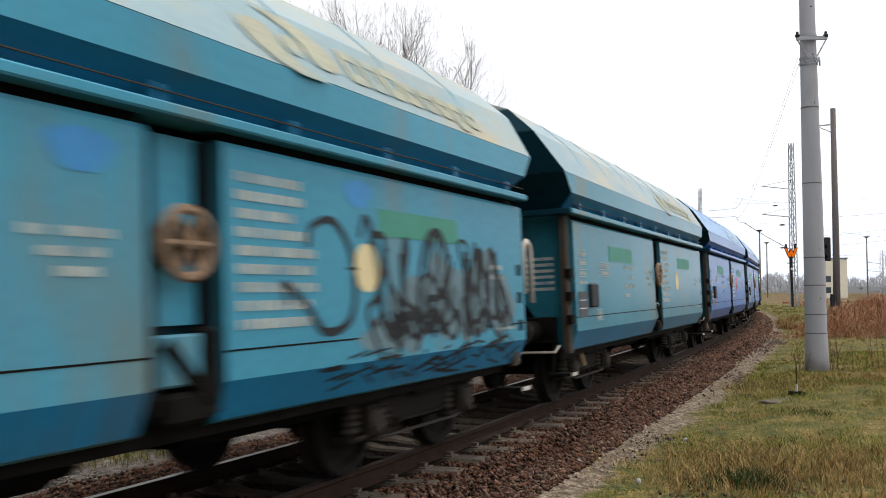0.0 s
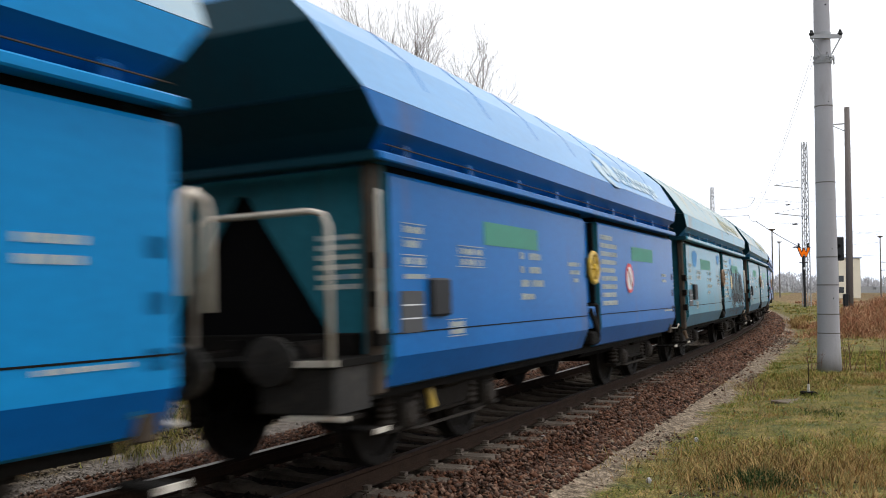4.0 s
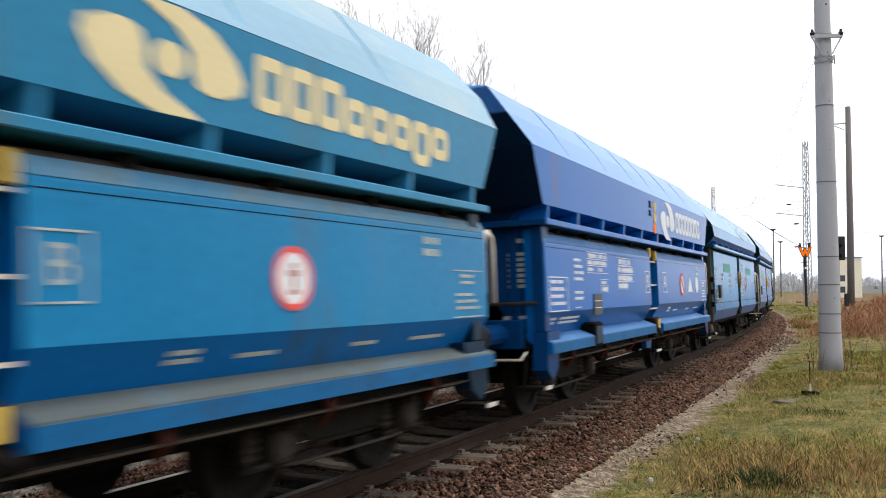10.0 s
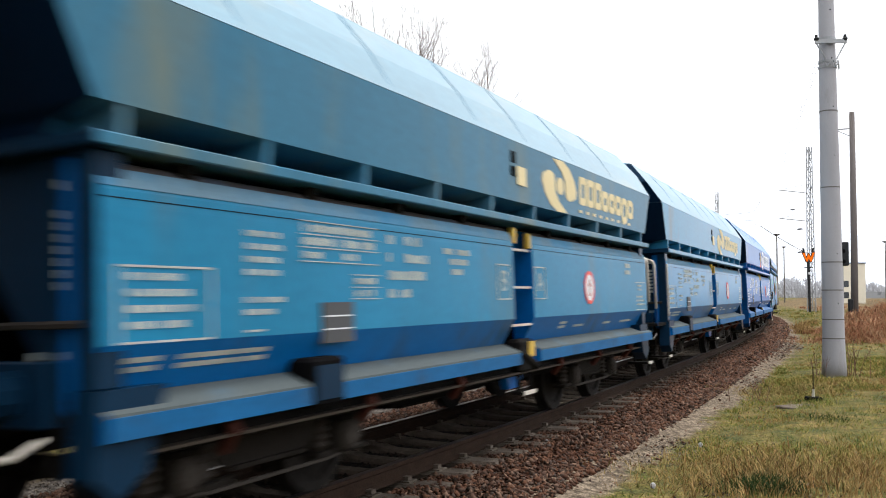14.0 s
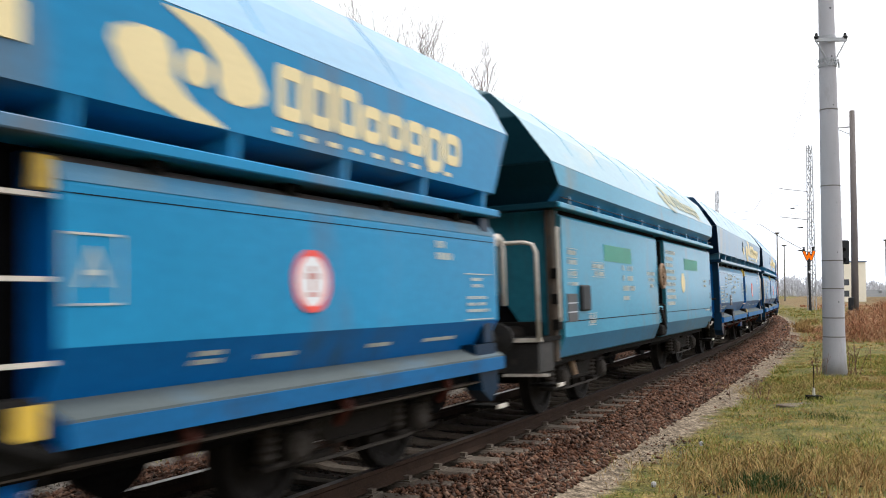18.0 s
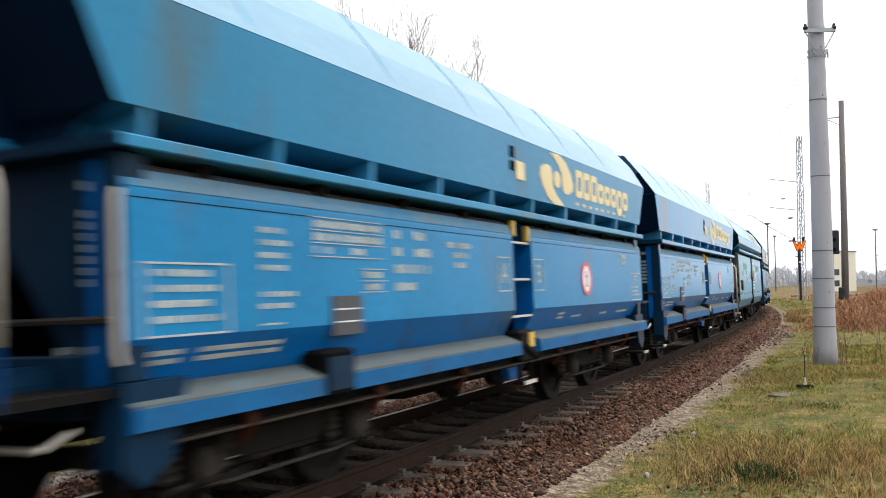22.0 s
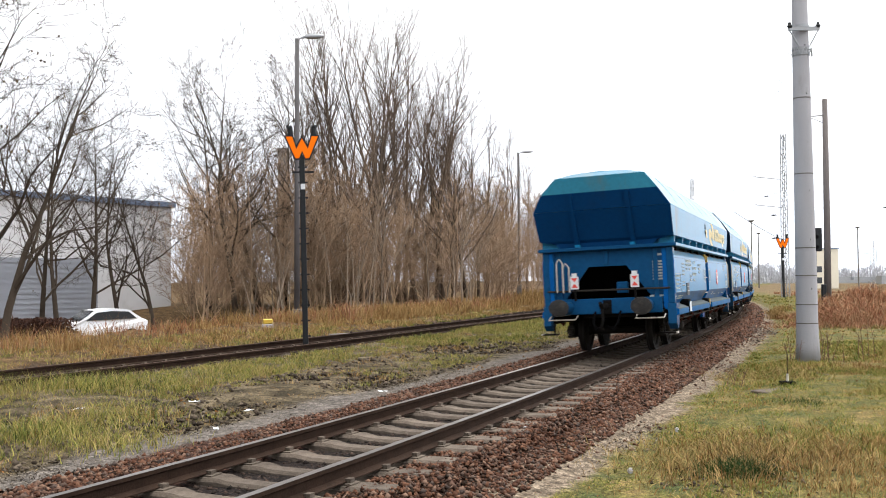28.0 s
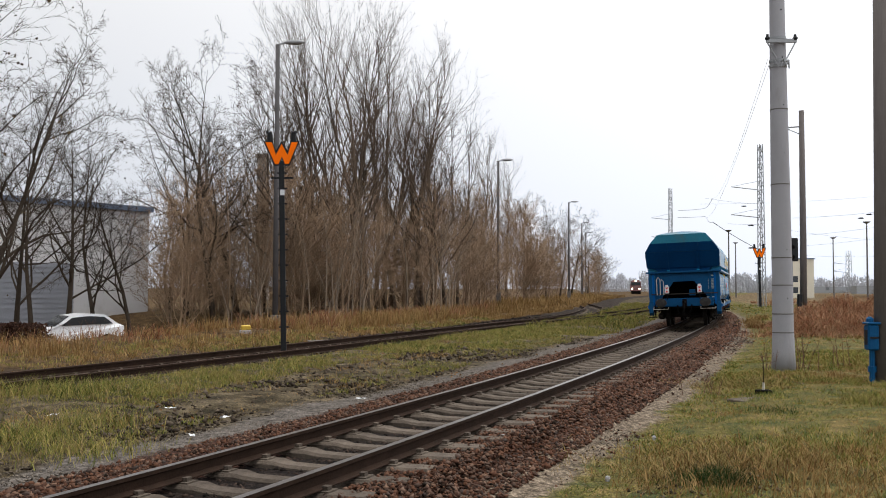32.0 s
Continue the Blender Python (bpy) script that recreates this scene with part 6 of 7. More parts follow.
# ---- buildings and car ----
PLASTER = mat("pale_grey_cladding", (0.62, 0.62, 0.63), 0.8, 0, 0.08, 0.6, 20, 0.05, 0, (0.4, 0.39, 0.37), 0.2, 0.5)
ROOFBLUE = mat("blue_roof_edge", (0.12, 0.16, 0.24), 0.6, 0, 0.1)
CREAMWALL = mat("cream_plaster", (0.68, 0.63, 0.51), 0.85, 0, 0.08, 0.8, 20)


DGREY = mat("blue_grey_panel", (0.27, 0.285, 0.32), 0.7, 0, 0.15, 0.8, 20)


def warehouse():
    a, b = Vector((-20.0, 62.0, -0.9)), Vector((-38.0, 38.0, -0.9))
    d = (b - a)
    L = d.length
    m = Matrix.Translation(a) @ Matrix.Rotation(math.atan2(d.y, d.x), 4, "Z")
    t = thing("warehouse", "pale grey clad warehouse with a blue roof edge behind trees", "building", "", m)
    for q in ((0, L, -0.3, 0), (0, 0.3, -16, -0.3), (L - 0.3, L, -16, -0.3), (0, L, -16.3, -16)):
        part("wall", Geo().box(*q, 0, 7.6), PLASTER, t)
    part("roof", Geo().box(-0.2, L + 0.2, -16.5, 0.25, 7.6, 7.95), ROOFBLUE, t, "flat roof with dark blue edge")
    for x, z in ((13.6, 4.3), (17.5, 4.3), (14.5, 1.0), (22.0, 4.3), (26.0, 4.3)):
        w = part("window", Geo().box(x, x + 2.2, -0.05, 0.05, z, z + 1.4), GLASS_D, t)
        part("frame", Geo().box(x - 0.06, x + 2.26, 0.0, 0.07, z - 0.07, z).box(x - 0.06, x + 2.26, 0.0, 0.07, z + 1.4, z + 1.47).box(x + 1.07, x + 1.13, 0.0, 0.07, z, z + 1.4), GALV, w)
    part("panel", Geo().box(5.5, 13.0, 0.01, 0.06, 0.2, 4.0), DGREY, t, "blue-grey lower cladding")
    for k in range(12):
        part("cladding_rib", Geo().box(5.5, 13.0, 0.06, 0.09, 0.3 + 0.31 * k, 0.36 + 0.31 * k), DGREY, t)


warehouse()


def signal_house():
    x, y = 68.8, 180.0
    t = thing("signal_building", "cream plastered flat-roofed yard building", "building", "", Matrix.Translation((x, y + 3, gl(x, y))) @ Matrix.Rotation(radians(-8), 4, "Z"))
    part("wall", Geo().box(0, 5.3, 0, 9, 0, 7.8), CREAMWALL, t)
    part("roof", Geo().box(-0.2, 5.5, -0.2, 9.2, 7.8, 8.0), ROOFBLUE, t)
    for z in (1.0, 3.2):
        part("window", Geo().box(1.0, 2.2, -0.03, 0.03, z, z + 1.2), GLASS_D, t)
    part("chimney", Geo().box(4.3, 4.9, 4, 4.6, 8.0, 8.8), CREAMWALL, t)


signal_house()


def chimney():
    x, y = (464 - 784) / 1616 * 110, 110.0
    t = thing("brick_chimney", "square brown brick chimney behind bare trees", "chimney", "", Matrix.Translation((x, y, gl(x, y))))
    brick = mat("old_brown_brick", (0.27, 0.23, 0.2), 0.9, 0, 0.2, 1.5, 14, 0.2)
    part("shaft", Geo().loft([[(-w, -w, z), (w, -w, z), (w, w, z), (-w, w, z)] for w, z in ((0.75, -0.5), (0.58, 17.2))]), brick, t)
    part("cap", Geo().box(-0.8, 0.8, -0.8, 0.8, 17.2, 17.7, 0, 0.05), brick, t)


chimney()


# ---- bare trees ----
BARK = mat("grey_brown_bark", (0.052, 0.040, 0.030), 0.95, 0, 0.3, 2, 30, 0.3, 0.25, spec=0.1)
BARK2 = mat("tan_twig_bark", (0.26, 0.18, 0.118), 0.95, 0, 0.3, 2, 30, 0.2, 0.25, spec=0.1)
POPBARK = mat("dark_poplar_bark", (0.105, 0.077, 0.056), 0.95, 0, 0.35, 2, 30, 0.2, 0.3, spec=0.1)
LEAF_M = island_mat("last_brown_leaves", [(0.02, 0.014, 0.01), (0.06, 0.04, 0.02), (0.12, 0.085, 0.04)])
PALE_BARK = mat("pale_sapling_bark", (0.23, 0.18, 0.135), 0.9, 0, 0.25, 3, 30, 0.1, 0.3, spec=0.1)


def grow(seed, h, trunk_r, upright, levels, spread, first=0.2, kids=(9, 6, 5), leaves=0, crook=0.13, thin=0.0075, reach=1.0):
    """A bare tree: a trunk, limbs and twigs as tapered tubes. Returns the wood of trunk and crown."""
    rnd = random.Random(seed)
    trunk, crown, leaf = Geo(), Geo(), Geo()

    def limb(p, d, length, r, lev):
        n = 6 if lev == 0 else 5 if lev == 1 else 3 if lev == 2 else 2
        pts, q = [p.copy()], p.copy()
        dd = d.copy()
        for k in range(n):
            dd = (dd + Vector((rnd.gauss(0, 1), rnd.gauss(0, 1), rnd.gauss(0, 1))) * (0.07 if lev == 0 else crook) + Vector((0, 0, upright * 0.16 * (lev > 0)))).normalized()
            q = q + dd * length / n
            pts.append(q.copy())
        rs = [r * (1 - 0.86 * k / n) if lev else r * (1 - k / n) ** 1.25 + 0.008 for k in range(n + 1)]
        (trunk if lev == 0 else crown).tube(pts, rs, 8 if lev == 0 else 4 if lev == 1 else 3, 0, False)
        if lev < levels:
            m = kids[lev]
            for k in range(m):
                t = first + (0.97 - first) * (k + rnd.random()) / m if lev == 0 else 0.15 + 0.83 * (k + rnd.random()) / m
                i = min(int(t * n), n - 1)
                b = pts[i].lerp(pts[i + 1], t * n - i)
                ax = (pts[i + 1] - pts[i]).normalized()
                side = ax.orthogonal().normalized()
                side = Matrix.Rotation(rnd.uniform(0, 6.283), 3, ax) @ side
                ang = spread * rnd.uniform(0.7, 1.25)
                nd = (ax * math.cos(ang) + side * math.sin(ang)).normalized()
                ll = length * (rnd.uniform(0.35, 0.6) if lev == 0 else rnd.uniform(0.35, 0.62)) * (reach * (1.15 - 0.75 * t) if lev == 0 else 1.05 - 0.4 * t)
                limb(b, nd, ll, max(thin, r * (1 - 0.86 * t) * 0.54), lev + 1)
        elif leaves and rnd.random() < leaves:
            for k in range(2):
                c = pts[-1] + Vector((rnd.gauss(0, 0.08), rnd.gauss(0, 0.08), rnd.gauss(0, 0.08)))
                a, b = Vector((rnd.gauss(0, 1), rnd.gauss(0, 1), rnd.gauss(0, 1))).normalized() * 0.06, Vector((rnd.gauss(0, 1), rnd.gauss(0, 1), rnd.gauss(0, 1))).normalized() * 0.06
                leaf.add([c - a, c - b, c + a, c + b], [(0, 1, 2, 3)])

    limb(Vector((0, 0, -0.2)), Vector((rnd.gauss(0, 0.03), rnd.gauss(0, 0.03), 1)).normalized(), h, trunk_r, 0)
    return trunk, crown, leaf


def tree_kind(name, label, group, seed, bark, **kw):
    tr, cr, lf = grow(seed, **kw)
    t = thing(name, label, "tree", group)
    part("trunk", tr, bark, t, smooth=True)
    part("crown", cr, bark, t, "bare branches and twigs")
    if lf.f:
        part("leaves", lf, LEAF_M, t, "a few withered leaves")
    return t


def put_trees():
    rnd = random.Random(8)
    pop = [tree_kind("poplar", "tall bare poplar with upright twigs", "poplars behind the siding", 31 + k, POPBARK, h=20, trunk_r=0.2, upright=0.9, levels=4, spread=0.52, first=0.14, kids=(20, 6, 4, 3), thin=0.0056, reach=0.82) for k in range(3)]
    wide = [tree_kind("bare_tree", "bare spreading deciduous tree in dry grass", "bare trees behind the siding", 51 + k, BARK, h=14, trunk_r=0.19, upright=0.4, levels=4, spread=0.8, first=0.16, kids=(14, 6, 5, 4), leaves=0.14 if k == 1 else 0.0, crook=0.17, thin=0.0102) for k in range(3)]
    bush = [tree_kind("bare_bush", "dense bare brown shrub", "shrubs behind the siding", 71 + k, BARK2, h=4.2, trunk_r=0.03, upright=0.55, levels=3, spread=0.75, first=0.0, kids=(22, 8, 5)) for k in range(2)]

    def put(kind, px, d, sc, turn=None):
        x, y = (px - 784) / 1616 * d, d
        m = Matrix.Translation((x, y, gl(x, y))) @ Matrix.Rotation(rnd.uniform(0, 6.28) if turn is None else turn, 4, "Z")
        ob = copy_thing(kind, m)
        ob.scale = (sc * rnd.uniform(0.85, 1.1), sc * rnd.uniform(0.85, 1.1), sc)

    for k, (px, d, sc) in enumerate(((560, 64, 1.0), (600, 66, 1.06), (640, 63, 1.04), (665, 70, 1.05), (700, 66, 0.98), (735, 64, 0.9), (765, 70, 0.86), (790, 72, 0.78), (585, 74, 1.1), (690, 75, 1.02), (825, 84, 0.85), (850, 90, 0.85), (870, 95, 0.85), (895, 100, 0.8), (530, 68, 0.85), (620, 60, 0.95), (575, 61, 0.92), (612, 70, 1.1), (653, 60, 0.98), (680, 67, 1.02), (716, 72, 0.98), (748, 68, 0.86), (545, 72, 0.95), (770, 62, 0.72), (810, 78, 0.8))):
        put(pop[k % 3], px, d, sc)
    for k, (px, d, sc) in enumerate(((-45, 33, 0.9), (-150, 31, 1.05), (30, 44, 0.8), (60, 50, 0.85), (120, 47, 0.85), (175, 42, 0.72), (235, 42, 0.62), (330, 58, 1.0), (380, 55, 1.1), (420, 60, 1.15), (465, 62, 1.1), (505, 57, 1.05), (300, 66, 0.9), (740, 68, 1.0), (790, 63, 0.85), (930, 110, 0.9), (965, 120, 0.85), (990, 130, 0.85), (1010, 150, 1.0), (1040, 170, 0.9), (1060, 190, 0.8), (-160, 36, 1.0), (-40, 55, 1.0))):
        put(wide[k % 3], px, d, sc)
    for k in range(140):
        px = rnd.uniform(285, 1062)
        d = float(np.interp(px, [290, 800, 930, 1060], [54, 60, 90, 165])) * rnd.uniform(0.95, 1.25)
        put(bush[k % 2], px, d, rnd.uniform(0.9, 2.3) * (1 if px < 900 else 1.1))
    sap = [tree_kind("sapling", "thin pale leaning sapling at the thicket edge", "saplings at the thicket edge", 91 + k, PALE_BARK, h=6.5, trunk_r=0.035, upright=0.5, levels=2, spread=0.45, first=0.3, kids=(7, 3), crook=0.16) for k in range(2)]
    for k in range(36):
        px = rnd.uniform(400, 800)
        d = float(np.interp(px, [290, 800], [50, 57])) * rnd.uniform(0.97, 1.06)
        put(sap[k % 2], px, d, rnd.uniform(0.6, 1.3))
    for b in pop + wide + bush + sap:
        for o in [*b.children_recursive, b]:
            bpy.data.objects.remove(o)


put_trees()


# ---- stones and grass ----
def np_mesh(name, verts, faces, material, k):
    """verts (n, 3) and faces (m, k) as one mesh."""
    me = bpy.data.meshes.new(name)
    me.vertices.add(len(verts))
    me.vertices.foreach_set("co", verts.astype(np.float32).ravel())
    me.loops.add(faces.size)
    me.loops.foreach_set("vertex_index", faces.astype(np.int32).ravel())
    me.polygons.add(len(faces))
    me.polygons.foreach_set("loop_start", np.arange(0, faces.size, k, dtype=np.int32))
    me.materials.append(material)
    me.update(calc_edges=True)
    return me


def xy(s, lat):
    a = np.interp(s, SS, TA)
    return np.interp(s, SS, TX) - np.cos(a) * lat, np.interp(s, SS, TY) + np.sin(a) * lat


def stones(name, label, n, smin, smax, lmin, lmax, size, material, seed, z_add=0.0, power=1.0):
    r = np.random.default_rng(seed)
    s = smin + (smax - smin) * r.random(n) ** power
    lat = r.uniform(lmin, lmax, n)
    x, y = xy(s, lat)
    grow_ = 1 + np.clip((s - 12) / 25, 0, 1.3)
    sz = size * r.uniform(0.55, 1.35, n) * grow_
    z = gz(lat, s) + z_add + sz * r.uniform(-0.1, 0.35, n)
    octa = np.array([(1, 0, 0), (-1, 0, 0), (0, 1, 0), (0, -1, 0), (0, 0, 1), (0, 0, -1)], float)
    v = octa[None] * sz[:, None, None] * r.uniform(0.55, 1.25, (n, 6, 1)) + r.normal(0, 0.28, (n, 6, 3)) * sz[:, None, None]
    v[:, :, 2] *= 0.75
    a = r.uniform(0, 6.283, n)
    c, sn = np.cos(a)[:, None], np.sin(a)[:, None]
    vx, vy = v[:, :, 0] * c - v[:, :, 1] * sn, v[:, :, 0] * sn + v[:, :, 1] * c
    v[:, :, 0], v[:, :, 1] = vx + x[:, None], vy + y[:, None]
    v[:, :, 2] += z[:, None]
    f = np.array([(0, 2, 4), (2, 1, 4), (1, 3, 4), (3, 0, 4), (2, 0, 5), (1, 2, 5), (3, 1, 5), (0, 3, 5)])
    faces = (f[None] + (np.arange(n) * 6)[:, None, None]).reshape(-1, 3)
    return tagged(new(name, np_mesh(name, v.reshape(-1, 3), faces, material, 3)), label, "ballast", kind="stuff")


def blades(name, label, s, lat, h, w, material, seed, lean=0.5, dz=0.0, out=None, far=None):
    r = np.random.default_rng(seed)
    n = len(s)
    x, y = xy(s, lat)
    z = gz(lat, s) - 0.02 + dz
    a = r.uniform(0, 6.283, n)
    hh, ww = h * r.uniform(0.45, 1.25, n), w * r.uniform(0.6, 1.3, n) * (1 + np.clip((s - 14) / 22, 0, 2.2))
    ln = lean * r.uniform(0.1, 1.1, n) * hh
    b = r.uniform(0, 6.283, n)
    if out is not None:  # blades of a tuft lean outwards
        b = np.pi / 2 + np.interp(s, SS, -TA) + out + r.normal(0, 0.6, n)
        ln = ln * (0.35 + far)
    dx, dy = np.cos(a) * ww, np.sin(a) * ww
    lx, ly = np.cos(b) * ln, np.sin(b) * ln
    v = np.empty((n, 5, 3))
    for k, (t, q) in enumerate(((0, -1), (0, 1), (0.55, 0.75), (0.55, -0.75), (1, 0))):
        v[:, k, 0] = x + dx * q + lx * t * t
        v[:, k, 1] = y + dy * q + ly * t * t
        v[:, k, 2] = z + hh * t
    f = np.array([(0, 1, 2), (0, 2, 3), (3, 2, 4)])
    faces = (f[None] + (np.arange(n) * 5)[:, None, None]).reshape(-1, 3)
    return tagged(new(name, np_mesh(name, v.reshape(-1, 3), faces, material, 3)), label, "grass", kind="stuff")


def patch(n, smin, smax, lmin, lmax, seed, k=0.6, cut=-0.1, power=1.0):
    """Places scattered with gaps and tufts."""
    r = np.random.default_rng(seed)
    s = smin + (smax - smin) * r.random(n) ** power
    lat = r.uniform(lmin, lmax, n)
    x, y = xy(s, lat)
    keep = np.array([noise.noise(Vector((p * k, q * k, seed * 1.7))) for p, q in zip(x, y)]) > cut + r.normal(0, 0.12, n)
    return s[keep], lat[keep]


BALLAST_M = island_mat("red_brown_ballast_stone", [(0.010, 0.007, 0.004), (0.038, 0.018, 0.012), (0.070, 0.031, 0.018), (0.108, 0.053, 0.032), (0.047, 0.036, 0.031), (0.17, 0.102, 0.07)])
# dark stones; some of the shade under the train is in their colour
BALLAST_D = island_mat("dark_ballast_stone", [(0.005, 0.005, 0.004), (0.012, 0.009, 0.008), (0.026, 0.019, 0.015), (0.060, 0.039, 0.030)])
GRIT_M = island_mat("path_grit", [(0.035, 0.029, 0.023), (0.085, 0.072, 0.058), (0.14, 0.118, 0.095), (0.2, 0.172, 0.145)])
CLOD_M = island_mat("dark_soil_clod", [(0.014, 0.010, 0.007), (0.035, 0.026, 0.018), (0.065, 0.05, 0.036), (0.11, 0.088, 0.066)])
GRASS_R = grass_mat("autumn_grass", [(0.032, 0.056, 0.014), (0.082, 0.118, 0.022), (0.155, 0.175, 0.034), (0.24, 0.205, 0.055), (0.32, 0.22, 0.08), (0.16, 0.092, 0.036)], 0.7)
GRASS_L = grass_mat("yellow_green_grass", [(0.034, 0.048, 0.012), (0.085, 0.105, 0.026), (0.180, 0.185, 0.042), (0.285, 0.245, 0.065), (0.300, 0.225, 0.095), (0.125, 0.090, 0.048)], 0.6)
STRAW = grass_mat("straw_grass", [(0.055, 0.033, 0.013), (0.143, 0.083, 0.031), (0.259, 0.160, 0.061), (0.363, 0.253, 0.110), (0.220, 0.110, 0.039), (0.110, 0.094, 0.028)], 0.5)
STRAW_P = grass_mat("pale_straw_tuft", [(0.07, 0.045, 0.016), (0.17, 0.115, 0.042), (0.26, 0.18, 0.07), (0.10, 0.105, 0.026), (0.31, 0.22, 0.10)], 1.5)
BRACKEN = grass_mat("dead_bracken", [(0.067, 0.026, 0.015), (0.189, 0.080, 0.044), (0.339, 0.151, 0.078), (0.226, 0.161, 0.087), (0.490, 0.320, 0.195)], 0.5)
MATTED = grass_mat("matted_dead_grass", [(0.026, 0.019, 0.012), (0.083, 0.061, 0.032), (0.165, 0.117, 0.055), (0.29, 0.213, 0.11)], 1.2)
TUFT_M = grass_mat("dark_green_tuft", [(0.008, 0.020, 0.006), (0.020, 0.045, 0.010), (0.05, 0.075, 0.018)], 2.0)
LITTER = island_mat("fallen_leaf", [(0.22, 0.1, 0.03), (0.16, 0.07, 0.025), (0.30, 0.17, 0.06), (0.1, 0.045, 0.02)])

stones("ballast", "red-brown ballast stones on the track shoulder", 21000, 2, 24, -1.98, -0.83, 0.030, BALLAST_M, 1)
stones("ballast", "red-brown ballast stones on the far shoulder", 9000, 22, 75, -1.95, -0.83, 0.033, BALLAST_M, 2)
stones("ballast", "dark ballast between the rails", 13000, 0, 45, -0.69, 0.69, 0.028, BALLAST_D, 3, -0.01, 1.3)
stones("ballast", "ballast stones round the sleeper ends", 14000, 2, 40, -1.6, -0.88, 0.028, BALLAST_M, 8, 0.035, 1.2)
stones("ballast", "red-brown ballast stones beside the inner rail", 20000, 0, 50, 0.83, 2.3, 0.029, BALLAST_M, 4, 0.0, 1.3)
stones("path_gravel", "pale grit on the trodden path", 9000, 3, 40, -2.75, -1.85, 0.011, GRIT_M, 5, -0.005, 1.4)
stones("ballast", "scattered ballast stones on the path edge", 900, 3, 45, -2.45, -1.9, 0.024, BALLAST_M, 9, -0.005, 1.3)
stones("cinder_gravel", "grey grit beside the track", 7000, 2, 40, 2.2, 3.1, 0.014, GRIT_M, 6, -0.005, 1.4)
stones("siding_gravel", "dark dirt and stones in the siding", 8000, 0, 60, 8.0, 10.9, 0.03, BALLAST_D, 7)


def vnoise(x, y, k, seed):
    """Smooth noise from 0 to 1 over the plane."""
    tb = np.random.default_rng(seed).random((64, 64))
    u, v = x * k + 500, y * k + 500
    i, j = np.floor(u).astype(int), np.floor(v).astype(int)
    a, b = u - i, v - j
    a, b = a * a * (3 - 2 * a), b * b * (3 - 2 * b)
    g = lambda p, q: tb[(i + p) % 64, (j + q) % 64]
    return (g(0, 0) * (1 - a) + g(1, 0) * a) * (1 - b) + (g(0, 1) * (1 - a) + g(1, 1) * a) * b


def clods(n, smin, smax, lmin, lmax, size, seed):
    ob = stones("soil_clods", "dark clods of turned soil at the grass edge", n, smin, smax, lmin, lmax, size, CLOD_M, seed, 0.0, 1.2)
    return tagged(ob, "dark clods of turned soil at the grass edge", "soil", kind="stuff")


clods(2600, 2, 34, 2.95, 3.9, 0.035, 61)
clods(1400, 2, 26, 3.6, 5.6, 0.05, 62)
clods(1200, 2, 20, -4.6, -2.9, 0.022, 63)


def tufts(name, label, n, per, smin, smax, lmin, lmax, h, material, seed, rad=0.07, w=0.0042, k=0.5, cut=0.4, power=1.2, lean=0.9, soft=0.12):
    """Grass in tufts: blades spread out of many roots, thick in some patches and thin or gone in others."""
    r = np.random.default_rng(seed)
    s = smin + (smax - smin) * r.random(n) ** power
    lat = r.uniform(lmin, lmax, n)
    x, y = xy(s, lat)
    d = 0.65 * vnoise(x, y, k, seed) + 0.35 * vnoise(x, y, k * 3.1, seed + 1)
    keep = d > cut + r.normal(0, soft, n)
    s, lat, d = s[keep], lat[keep], d[keep]
    n = len(s)
    th = h * r.uniform(0.35, 1.3, n) * np.clip(0.6 + 1.6 * (d - cut), 0.5, 1.5)
    s, lat, th = np.repeat(s, per), np.repeat(lat, per), np.repeat(th, per)
    a, q = r.uniform(0, 6.283, n * per), np.sqrt(r.random(n * per))
    return blades(name, label, s + np.cos(a) * q * rad, lat + np.sin(a) * q * rad, th, w, material, seed + 5, lean, 0.0, a, q)


# right of the track
tufts("matted_grass", "matted dead grass and stalks", 5000, 14, 3, 26, -9.5, -2.55, 0.05, MATTED, 101, 0.12, 0.0045, 0.9, 0.42, 1.25, 3.0)
tufts("grass", "short autumn grass in tufts beside the track", 13000, 16, 3, 30, -9.5, -2.5, 0.085, GRASS_R, 103, 0.1, 0.005, 0.45, 0.30, 1.3, 1.3)
tufts("dry_grass", "pale dry grass tufts", 3600, 16, 3, 28, -9.5, -2.75, 0.12, STRAW, 105, 0.12, 0.004, 0.5, 0.48, 0.95, 1.2, 0.09)
tufts("grass", "far autumn grass", 2600, 10, 28, 110, -16, -3.0, 0.17, GRASS_R, 107, 0.16, 0.006, 0.3, 0.38, 1.5)
tufts("grass", "short grass creeping over the path edge", 1500, 14, 4, 15, -2.75, -2.28, 0.06, GRASS_R, 141, 0.09, 0.0045, 0.6, 0.42, 1.0, 1.6)
# between the tracks
tufts("matted_grass", "matted dead grass between the tracks", 4200, 14, 2, 30, 2.95, 7.9, 0.05, MATTED, 109, 0.12, 0.005, 0.9, 0.36, 1.2, 3.0)
tufts("grass", "yellow-green grass tufts between the tracks", 7000, 18, 2, 40, 3.3, 7.8, 0.12, GRASS_L, 111, 0.1, 0.005, 0.33, 0.40, 1.1, 0.9, 0.08)
tufts("grass", "bright grass strip along the siding", 2600, 16, 12, 60, 5.6, 7.75, 0.14, GRASS_L, 113, 0.1, 0.005, 0.4, 0.33, 1.2, 0.8)
tufts("dead_grass", "grey-brown dead grass between the tracks", 900, 14, 2, 30, 3.0, 7.5, 0.13, STRAW, 115, 0.1, 0.005, 0.7, 0.5, 1.2, 1.4)
